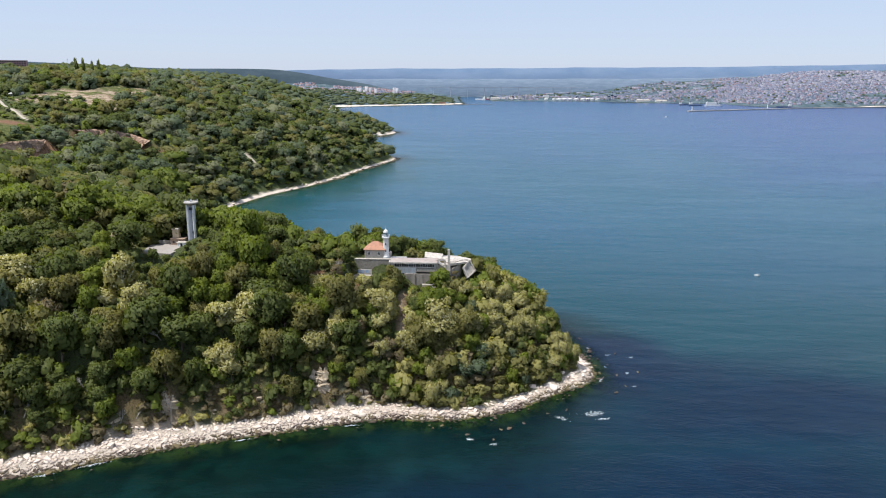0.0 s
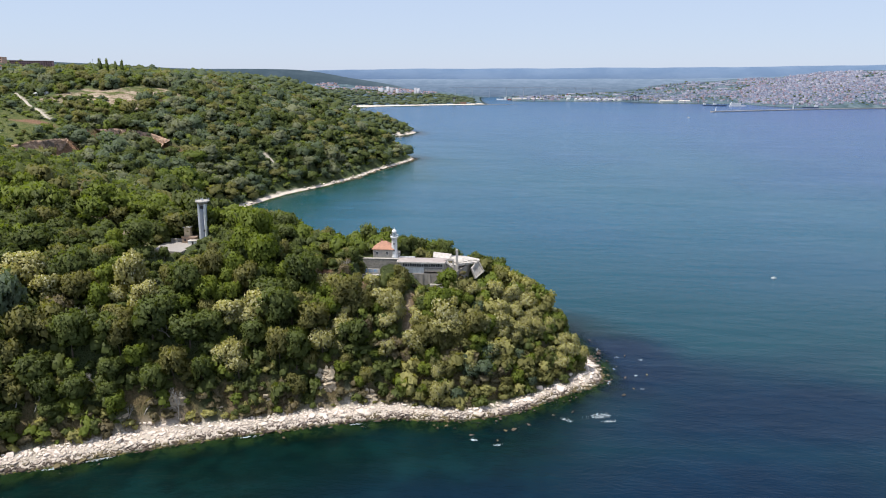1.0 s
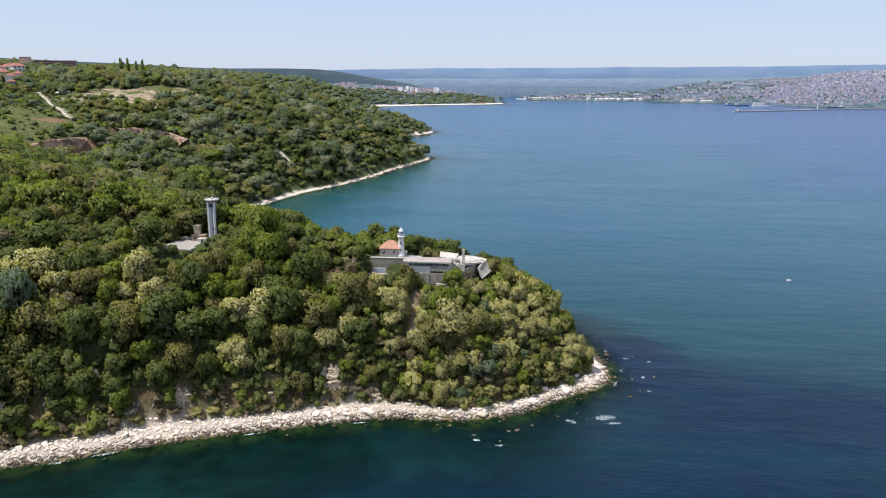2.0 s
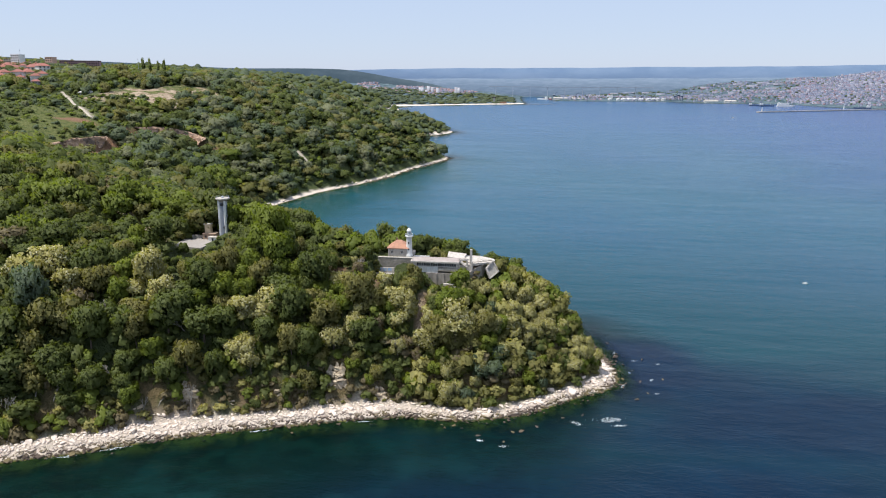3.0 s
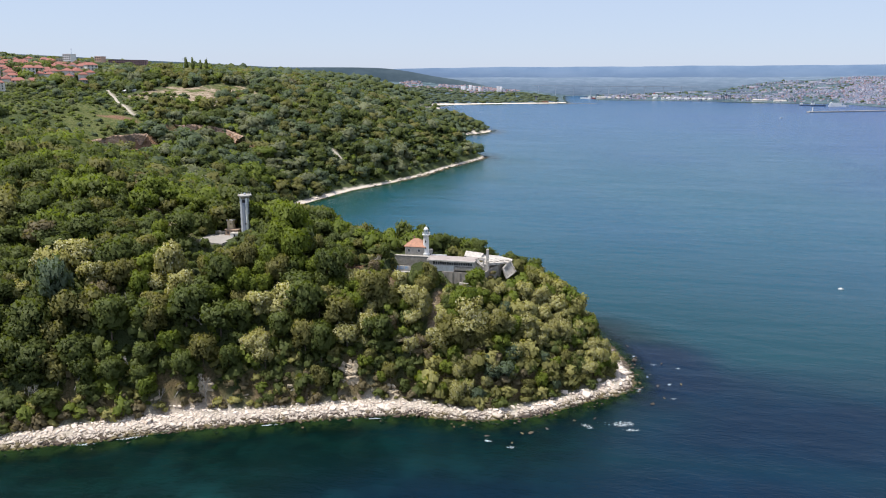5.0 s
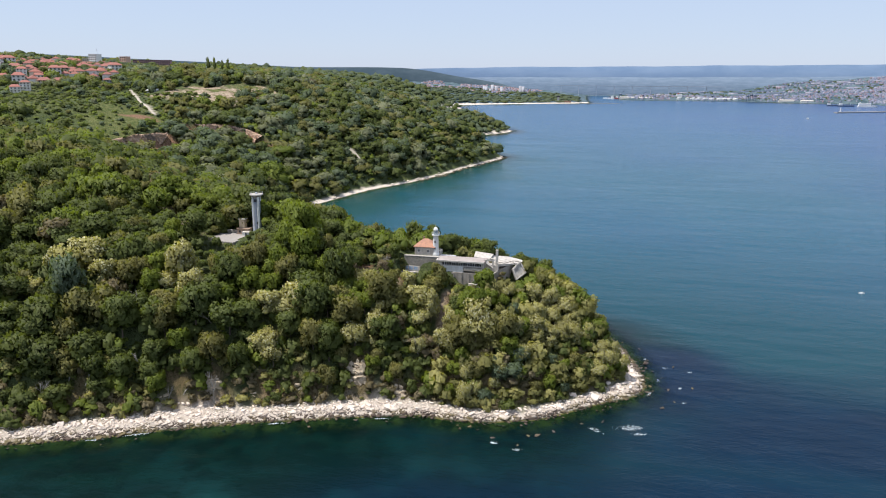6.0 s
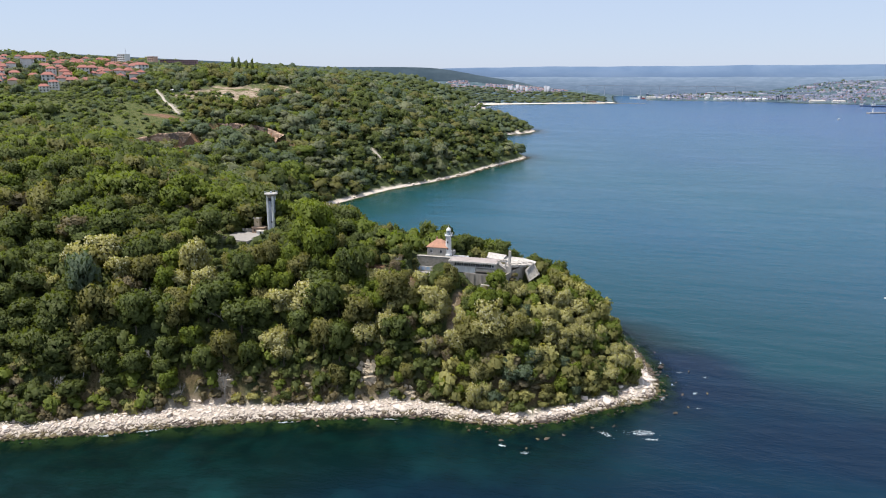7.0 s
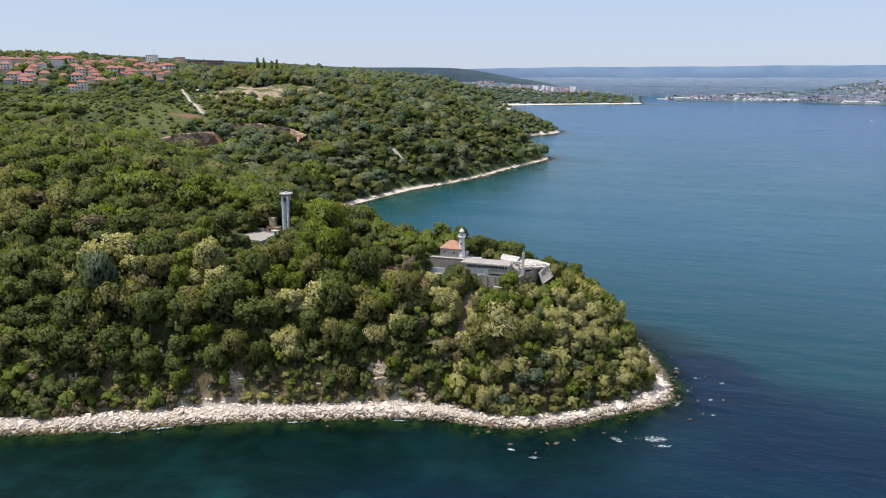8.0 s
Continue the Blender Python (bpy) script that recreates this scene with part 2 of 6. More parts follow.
# species: (leaf, paler leaf)
SPECIES = {
    "oak": ((0.096, 0.122, 0.034), (0.165, 0.195, 0.054)),
    "lime": ((0.150, 0.194, 0.029), (0.245, 0.285, 0.046)),
    "olive": ((0.182, 0.174, 0.058), (0.272, 0.250, 0.088)),
    "robinia": ((0.370, 0.338, 0.126), (0.505, 0.460, 0.190)),
    "blue": ((0.112, 0.150, 0.092), (0.182, 0.228, 0.142)),
    "ash": ((0.205, 0.218, 0.132), (0.320, 0.330, 0.205)),
    "dry": ((0.200, 0.158, 0.098), (0.270, 0.215, 0.138)),
}
LEAF = {k: leaf_material("leaves_" + k, *v) for k, v in SPECIES.items()}
WOOD_LEAF = leaf_material("leaves_of_woods", (0, 0, 0), (0, 0, 0), True)
BLOSSOM = weathered("cream_blossom", (0.47, 0.445, 0.265), (0.40, 0.375, 0.20), 0.8, 2.0, 0.4, 0.05)

# ---- the lie of the land ----
# the coast, from beyond the near shore round the cape, the bay, the headland and the far port; land lies on its left
COAST = [(-6000, -900), (-2400, -420), (-900, -30), (-420, 118), (-260, 172), (-205, 196), (-176, 209), (-159, 216), (-138, 225), (-124, 233), (-90, 247),
         (-65, 256), (-50, 261.5), (-38, 265), (-24, 269), (-11, 268), (3, 269), (14, 272.5), (26, 277), (33, 283), (42, 291), (52, 299), (61, 305), (67, 311), (69.5, 320), (69, 331), (67, 341), (64, 355), (58.5, 371), (50, 385), (34, 399),
         (0, 414), (-60, 432), (-135, 470), (-200, 540), (-245, 625), (-256, 690), (-247, 735), (-228, 816), (-183, 925), (-146, 1070),
         (-113, 1206), (-160, 1275), (-235, 1400), (-235, 1600), (-172, 1735), (-186, 1825), (-330, 1900), (-430, 2350), (-510, 2900),
         (-580, 3150), (-328, 3390), (-20, 3570), (-14, 3640), (-40, 4200), (-40, 4840), (105, 4840), (140, 4400), (152, 4200),
         (235, 4090), (746, 4080), (1100, 3915), (1300, 3920), (1480, 3480), (2020, 3560), (3200, 3300), (6500, 2600)]
HULL = [(6500, 6500), (-6500, 6500), (-6500, -900)]
# landforms: place, steepness of the slope above the shore, height that it levels off at, width of the beach
FORMS = [(42, 314, 1.65, 64, 8), (47, 346, 1.7, 54, 13), (30, 375, 1.8, 50, 13), (5, 382, 2.0, 50, 8), (-40, 320, 2.1, 61, 12), (-110, 300, 1.9, 62, 12), (-180, 270, 1.5, 76, 13), (-260, 330, 1.3, 86, 13),
         (-370, 480, 1.0, 92, 12), (-60, 400, 1.6, 52, 8), (-150, 440, 1.2, 58, 8), (-330, 630, 0.75, 70, 10), (-260, 950, 1.05, 148, 9), (-200, 1180, 0.95, 130, 7),
         (-450, 960, 1.05, 136, 9), (-420, 740, 0.72, 110, 9), (-540, 790, 0.62, 125, 9), (-580, 1120, 0.8, 144, 9), (-715, 750, 0.5, 132, 9),
         (-860, 1060, 0.6, 148, 9), (-1200, 1450, 0.5, 163, 9), (-1950, 1950, 0.5, 194, 9), (-1600, 1720, 0.5, 176, 9), (-1330, 1880, 0.5, 164, 9), (-1120, 2010, 0.5, 152, 9), (-420, 1500, 0.7, 140, 7), (-700, 1750, 0.7, 140, 7), (-300, 1760, 0.5, 100, 8),
         (-1000, 2500, 1.1, 140, 8), (-800, 2450, 1.1, 134, 8), (-700, 2150, 1.1, 132, 8), (-1500, 3000, 0.6, 170, 8), (-740, 2750, 0.9, 90, 10), (-1000, 3500, 0.14, 80, 30), (-400, 3600, 0.02, 14, 40),
         (-700, 4150, 0.10, 62, 30), (-600, 4800, 0.12, 100, 9), (300, 4850, 0.03, 30, 5), (700, 4350, 0.03, 20, 5), (800, 4850, 0.05, 42, 5), (1250, 4850, 0.135, 260, 5), (1750, 4800, 0.15, 330, 5), (2200, 4850, 0.165, 400, 5), (2800, 4800, 0.16, 400, 8), (-900, 250, 0.6, 110, 12)]
# levelled ground: place, radius, height
PADS = [(-12, 308, 9, 33.5), (-16, 318, 9, 40.5), (-3, 321, 8, 39), (-30, 319, 8, 42.0), (-41, 321, 8.5, 42.0), (6, 326, 8, 36.0), (-16, 337, 13, 48.5), (0, 343, 10, 46.5), (10, 333, 8, 37.5), (-37, 338.5, 13, 53.4), (-141, 331, 17, 57.4), (-172, 334, 10, 58.5), (-62, 322, 8, 49.5)]


def beach_width(x, y):
    """Metres of bare stone between the waterline of the cape and the scrub."""
    w = np.interp(x, [-166, -144, -112, -96, -69, -48, -25, 0, 30, 48, 57], [10, 11.5, 12.5, 10, 9.5, 11.5, 9, 7.2, 6.6, 7.5, 9])
    return np.where(np.asarray(y) > 320, np.interp(y, [320, 338], [9.0, 13.5]), w)


def smooth_line(pts, step, wiggle, seed):
    """A polyline drawn finer, with an uneven edge."""
    out = []
    pts = [Vector((*p, 0)) for p in pts]
    for i in range(len(pts) - 1):
        p0, p1, p2, p3 = pts[max(i - 1, 0)], pts[i], pts[i + 1], pts[min(i + 2, len(pts) - 1)]
        length = (p2 - p1).length
        n = max(1, min(14, int(length / step)))
        k = min(1.0, length / 60)
        for j in range(n):
            u = j / n
            t1, t2 = (p2 - p0) * 0.5, (p3 - p1) * 0.5
            t1 = t1 * min(1, length / max(t1.length, 1e-3)) * 0.9
            t2 = t2 * min(1, length / max(t2.length, 1e-3)) * 0.9
            p = p1 * (2 * u ** 3 - 3 * u * u + 1) + t1 * (u ** 3 - 2 * u * u + u) + p2 * (3 * u * u - 2 * u ** 3) + t2 * (u ** 3 - u * u)
            w = noise.noise(Vector((p.x * 0.05, p.y * 0.05, seed))) * wiggle * k
            out.append((p.x + w, p.y + w))
    out.append(tuple(pts[-1][:2]))
    return np.array(out)


SHORE = smooth_line(COAST, 9, 3.0, 3.3)
OUTLINE = np.vstack([SHORE, np.array(HULL, float)])


def coast_distance(x, y):
    """Metres to the coast, positive on land."""
    x, y = np.atleast_1d(np.asarray(x, float)), np.atleast_1d(np.asarray(y, float))
    best = np.full(x.shape, 1e12)
    for (ax, ay), (bx, by) in zip(SHORE[:-1], SHORE[1:]):
        dx, dy = bx - ax, by - ay
        u = np.clip(((x - ax) * dx + (y - ay) * dy) / (dx * dx + dy * dy + 1e-9), 0, 1)
        best = np.minimum(best, (x - ax - u * dx) ** 2 + (y - ay - u * dy) ** 2)
    inside = np.zeros(x.shape, bool)
    n = len(OUTLINE)
    for i in range(n):
        (ax, ay), (bx, by) = OUTLINE[i], OUTLINE[(i + 1) % n]
        if ay == by:
            continue
        cross = (ay > y) != (by > y)
        inside ^= cross & (x < (bx - ax) * (y - ay) / (by - ay) + ax)
    return np.where(inside, 1, -1) * np.sqrt(best)


def wave_noise(x, y, size, seed):
    """Cheap smooth noise from crossed waves, about -1 to 1."""
    r = random.Random(seed)
    total = np.zeros_like(x)
    for k in range(7):
        a, s, ph = r.uniform(0, 6.28), size * r.uniform(0.6, 1.7), r.uniform(0, 6.28)
        total += np.sin((x * math.cos(a) + y * math.sin(a)) / s * 6.28 + ph)
    return total / 3.2


def smoothstep(a, b, v):
    u = np.clip((v - a) / (b - a), 0, 1)
    return u * u * (3 - 2 * u)


def near_line(x, y, pts):
    """Metres to a line of points."""
    best = np.full(np.shape(x), 1e12)
    for (ax, ay), (bx, by) in zip(pts[:-1], pts[1:]):
        dx, dy = bx - ax, by - ay
        u = np.clip(((x - ax) * dx + (y - ay) * dy) / (dx * dx + dy * dy), 0, 1)
        best = np.minimum(best, (x - ax - u * dx) ** 2 + (y - ay - u * dy) ** 2)
    return np.sqrt(best)


def side_of_line(x, y, pts):
    """Metres to the right of a line of points, by its nearest stretch."""
    best, side = np.full(np.shape(x), 1e12), np.zeros(np.shape(x))
    for (ax, ay), (bx, by) in zip(pts[:-1], pts[1:]):
        dx, dy = bx - ax, by - ay
        u = np.clip(((x - ax) * dx + (y - ay) * dy) / (dx * dx + dy * dy), 0, 1)
        d = (x - ax - u * dx) ** 2 + (y - ay - u * dy) ** 2
        side = np.where(d < best, ((x - ax) * dy - (y - ay) * dx) / math.hypot(dx, dy), side)
        best = np.minimum(best, d)
    return side


SCARP = [(-447, 630), (-435, 652), (-422, 674), (-414, 700)]                          # a landslip's edge, bare earth below it
SCARP_FAR = [(-422, 770), (-408, 800), (-384, 809), (-354, 806)]


def height(x, y, d=None):
    x, y = np.atleast_1d(np.asarray(x, float)), np.atleast_1d(np.asarray(y, float))
    d = coast_distance(x, y) if d is None else d
    wsum = np.zeros_like(x)
    slope, cap, beach = np.zeros_like(x), np.zeros_like(x), np.zeros_like(x)
    for fx, fy, s, c, bw in FORMS:
        reach = 0.05 * math.hypot(fx, fy) + 8
        w = 1.0 / (((x - fx) ** 2 + (y - fy) ** 2 + reach ** 2) ** 1.6)
        wsum += w
        slope += w * s
        cap += w * c
        beach += w * bw
    slope, cap, beach = slope / wsum, cap / wsum, beach / wsum
    up = np.maximum(d - beach, 0)
    h = 3.0 * np.clip(d / beach, 0, 1) ** 0.8 + cap * (1 - np.exp(-slope * up / cap))
    rough = np.clip(up / 60, 0, 1)
    h = h + rough * (wave_noise(x, y, 70, 5) * 2.0 + wave_noise(x, y, 260, 6) * np.clip(d / 200, 0, 1) * 5) * np.clip(cap / 80, 0, 1)
    for line, drop in ((SCARP, 12.0), (SCARP_FAR, 13.0)):
        n = near_line(x, y, line)
        side = side_of_line(x, y, line)
        h = h - drop * smoothstep(-1.0, 3.0, side) * smoothstep(38, 4, n)
    for px, py, r, z in PADS:
        k = smoothstep(r, r * 0.55, np.hypot(x - px, y - py))
        h = h * (1 - k) + z * k
    sea = np.maximum(d * 0.28, -9) - 0.1
    return np.where(d > 0, h, sea)


def spacing(stops):
    """Grid lines: (from, to, step) stretches laid end to end."""
    out = []
    for a, b, s in stops:
        out.extend(np.arange(a, b - 1e-6, s))
    out.append(stops[-1][1])
    return np.array(out)


def sheet(name, gx, gy, z_of, material):
    X, Y = np.meshgrid(gx, gy)
    x, y = X.ravel(), Y.ravel()
    z, layers = z_of(x, y)
    nx, ny = len(gx), len(gy)
    i = (np.arange(ny - 1)[:, None] * nx + np.arange(nx - 1)[None, :]).ravel()
    quads = np.stack([i, i + 1, i + nx + 1, i + nx], 1)
    me = mesh_of(name, np.stack([x, y, z], 1), None, quads, material)
    for key, v in layers.items():
        me.attributes.new(key, "FLOAT", "POINT").data.foreach_set("value", np.ascontiguousarray(v, np.float32))
    me.polygons.foreach_set("use_smooth", np.ones(len(me.polygons), bool))
    return new(name, me)


def mesh_of(name, verts, tris, quads, material):
    """A mesh from arrays of corners, triangles and quads."""
    tris = np.zeros((0, 3), np.int64) if tris is None else np.asarray(tris)
    quads = np.zeros((0, 4), np.int64) if quads is None else np.asarray(quads)
    me = bpy.data.meshes.new(name)
    me.vertices.add(len(verts))
    me.vertices.foreach_set("co", np.ascontiguousarray(verts, np.float32).ravel())
    loops = np.concatenate([tris.ravel(), quads.ravel()]).astype(np.int32)
    me.loops.add(len(loops))
    me.loops.foreach_set("vertex_index", loops)
    sizes = np.concatenate([np.full(len(tris), 3), np.full(len(quads), 4)])
    me.polygons.add(len(sizes))
    me.polygons.foreach_set("loop_start", (np.cumsum(sizes) - sizes).astype(np.int32))
    me.update(calc_edges=True)
    if material is not None:
        me.materials.append(material)
    return me


MEADOWS = [(-470, 700, 48, 56), (-510, 765, 40, 50), (-600, 690, 90, 60), (-650, 800, 70, 60), (-207, 905, 11, 15), (-192, 968, 7, 12), (-620, 700, 60, 40), (-178, 1010, 5, 12)]
CLEARINGS = [(-22, 305, 2.6, 9), (-47, 309, 4, 3), (-172, 334, 5, 4), (-482, 912, 46, 28), (-430, 950, 34, 15), (-528, 900, 14, 13), (-468, 884, 42, 18), (-532, 880, 24, 10)]
BARE_CLIFFS = [(-55, 279, 5, 6), (-78, 270, 2.2, 4), (-111, 259, 4, 5), (-126, 252.5, 6, 4), (-160, 237, 3, 4), (-94, 264, 2, 3), (-36.5, 281, 2.5, 3)]
BARE_EARTH = [(-466, 731, 18, 15), (-21, 303, 1.8, 10), (-80, 316, 6, 4), (-62, 317, 6, 4), (-90, 319, 3, 2), (-43, 315, 5, 6)]
ROADS = [[(-470, 766), (-500, 796), (-554, 855), (-604, 911)], [(-268, 872), (-256, 868), (-248, 862)], [(-272, 436), (-282, 447)]]
HILL_TRACK = [(-140, 322), (-158, 326), (-172, 334), (-196, 345)]


def oval(x, y, e):
    return 1 - np.sqrt(((x - e[0]) / e[2]) ** 2 + ((y - e[1]) / e[3]) ** 2) + 0.25 * wave_noise(x, y, e[3] * 0.9 + 6, 11)


def land_layers(x, y):
    d = coast_distance(x, y)
    z = height(x, y, d)
    edge = wave_noise(x, y, 16, 21)
    width = np.where(y < 460, beach_width(x, y) - 0.5, np.where(y < 860, 7.0, np.where(y < 1250, 5.0, np.where(y < 2000, 9, np.where(x > 1000, 14, 36)))))
    sand = smoothstep(1.2, -1.0, (d - width) / (width * 0.25) + 0.7 * edge) * (d > -3)
    sand = np.where(((y > 3650) & (x < 1400)) | ((x > 1000) & (x < 1880)), 0, sand)
    grass = np.zeros_like(x)
    for e in MEADOWS:
        grass = np.maximum(grass, smoothstep(-0.1, 0.25, oval(x, y, e)))
    earth = np.zeros_like(x)
    for line in (SCARP, SCARP_FAR):
        side = side_of_line(x, y, line)
        reach = 16 if line is SCARP else 30
        earth = np.maximum(earth, smoothstep(reach, reach * 0.6, near_line(x, y, line) + 4 * edge + 3 * wave_noise(x, y, 9, 24)) * (side > -1.5))
    dust = np.zeros_like(x)
    for e in CLEARINGS:
        dust = np.maximum(dust, smoothstep(-0.1, 0.2, oval(x, y, e)))
    track = np.zeros_like(x)
    for r in ROADS:
        track = np.maximum(track, smoothstep(1.6, 0.6, near_line(x, y, r)))
    dust = np.maximum(dust, smoothstep(6, 3, near_line(x, y, HILL_TRACK)))
    dry = smoothstep(8, 11, d) * smoothstep(21, 14, d + 4 * edge) * (y < 345) * smoothstep(-0.5, 0.5, wave_noise(x, y, 26, 23) + 0.4)
    sand = np.where(y < 440, 0.92 * sand, sand)
    for e in BARE_CLIFFS:
        dry = np.maximum(dry, 0.9 * smoothstep(0.0, 0.3, oval(x, y, e)))
    for e in BARE_EARTH:
        earth = np.maximum(earth, smoothstep(0.0, 0.3, oval(x, y, e)))
    # from about 3 km out the haze-tinted ground colours take over
    plain = smoothstep(2900, 3300, np.hypot(x, y)) * (1 - sand)
    return z, {"sand": sand, "grass": grass, "earth": earth, "dust": dust, "track": track, "plain": plain, "dry": dry}


def sea_layers(x, y):
    d = coast_distance(x, y)
    # the navy oval at (100, 190) paints in weaker reflection under steep view
    return np.zeros_like(x), {"deep": smoothstep(6, 48, -d + 9 * wave_noise(x, y, 60, 4)), "south": smoothstep(305, 225, y + 12 * wave_noise(x, y, 70, 8)) * smoothstep(110, 10, x), "dark_navy": 0.9 * smoothstep(-0.2, 0.75, np.maximum(oval(x, y, (140, 285, 110, 85)), np.maximum(oval(x, y, (92, 338, 66, 66)) - 0.15, oval(x, y, (100, 190, 150, 96))))) * (d < -4), "open": smoothstep(270, 760, y), "cove": 0.85 * smoothstep(130, 20, -d + 25 * wave_noise(x, y, 90, 7)) * smoothstep(400, 560, y) * smoothstep(1350, 1000, y) * (x < 0), "edge": 0.30 + 0.70 * smoothstep(1.0, 13, -d + 2 * wave_noise(x, y, 14, 9))}


GX = spacing([(-6500, -2000, 150), (-2000, -700, 32), (-700, -280, 7), (-280, 96, 3.0), (96, 400, 20), (400, 3200, 70), (3200, 6500, 220)])
GY = spacing([(-3000, 100, 150), (100, 190, 12), (190, 430, 2.8), (430, 1000, 7), (1000, 1450, 8), (1450, 2600, 30), (2600, 3100, 50), (3100, 3640, 14), (3640, 5600, 60)])
tagged(sheet("ground", GX, GY, land_layers, GROUND), "wooded coastal land with pale rocky shores and bare earth scars", "ground", kind="structure")
SX = spacing([(-6500, -700, 400), (-700, -260, 11), (-260, 120, 4), (120, 400, 20), (400, 6500, 300)])
SY = spacing([(-3000, 100, 300), (100, 190, 12), (190, 430, 4), (430, 1300, 12), (1300, 2600, 60), (2600, 5600, 200)])
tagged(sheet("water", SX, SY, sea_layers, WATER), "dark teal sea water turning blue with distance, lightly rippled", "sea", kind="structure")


# ---- helpers for things ----
def part(name, bm, material, parent=None, label=""):
    """Links a bmesh as one mesh object under a thing or a part."""
    me = bpy.data.meshes.new(name)
    bm.to_mesh(me)
    bm.free()
    for m in (material if isinstance(material, list) else [material]):
        me.materials.append(m)
    ob = new(name, me)
    ob.parent = parent
    return tagged(ob, label)


def thing(name, label, category, at=(0, 0, 0), turn=0, group=""):
    ob = new(name)
    ob.empty_display_size = 0.5
    ob.matrix_world = pose(*at, 0, 0, turn)
    return tagged(ob, label, category, group)


def box(bm, x0, x1, y0, y1, z0, z1, bevel=0.0):
    r = bmesh.ops.create_cube(bm, size=1, matrix=Matrix.LocRotScale(((x0 + x1) / 2, (y0 + y1) / 2, (z0 + z1) / 2), None, (x1 - x0, y1 - y0, z1 - z0)))
    if bevel:
        edges = list({e for v in r["verts"] for e in v.link_edges})
        bmesh.ops.bevel(bm, geom=edges, offset=bevel, segments=2, affect="EDGES", profile=0.5)
    return bm


def new_box(*args, **kw):
    return box(bmesh.new(), *args, **kw)


def turned(profile, sides=24, at=(0, 0)):
    """A turned solid from (radius, height) pairs, from bottom to top."""
    bm = bmesh.new()
    rings = []
    for r, z in profile:
        rings.append([bm.verts.new((at[0] + r * math.cos(6.28318 * k / sides), at[1] + r * math.sin(6.28318 * k / sides), z)) for k in range(sides)])
    for a, b in zip(rings[:-1], rings[1:]):
        for k in range(sides):
            bm.faces.new((a[k], a[(k + 1) % sides], b[(k + 1) % sides], b[k]))
    bm.faces.new(rings[0][::-1])
    bm.faces.new(rings[-1])
    return bm


def prism(bm, outline, z0, z1):
    """A solid with an outline in plan; z1 may be a function of x and y."""
    top = z1 if callable(z1) else (lambda x, y: z1)
    lo = [bm.verts.new((x, y, z0)) for x, y in outline]
    hi = [bm.verts.new((x, y, top(x, y))) for x, y in outline]
    n = len(outline)
    for k in range(n):
        bm.faces.new((lo[k], lo[(k + 1) % n], hi[(k + 1) % n], hi[k]))
    bm.faces.new(lo[::-1])
    bm.faces.new(hi)
    bmesh.ops.recalc_face_normals(bm, faces=bm.faces)
    return bm


def slab(bm, corners, thick):
    """A flat slab on four corners in space."""
    c = [Vector(p) for p in corners]
    n = (c[1] - c[0]).cross(c[3] - c[0]).normalized() * thick
    a, b = [bm.verts.new(p) for p in c], [bm.verts.new(p - n) for p in c]
    for k in range(4):
        bm.faces.new((a[k], a[(k + 1) % 4], b[(k + 1) % 4], b[k]))
    bm.faces.new(a[::-1])
    bm.faces.new(b)
    bmesh.ops.recalc_face_normals(bm, faces=bm.faces)
    return bm


def ground_at(x, y):
    return float(height([x], [y])[0])


# ---- trees ----
def icosphere(sub):
    bm = bmesh.new()
    bmesh.ops.create_icosphere(bm, subdivisions=sub, radius=1)
    v = np.array([p.co[:] for p in bm.verts])
    f = np.array([[p.index for p in q.verts] for q in bm.faces])
    bm.free()
    return v, f


ICO = {k: icosphere(k) for k in (1, 2)}


def unit(v):
    return v / np.linalg.norm(v, axis=1)[:, None]


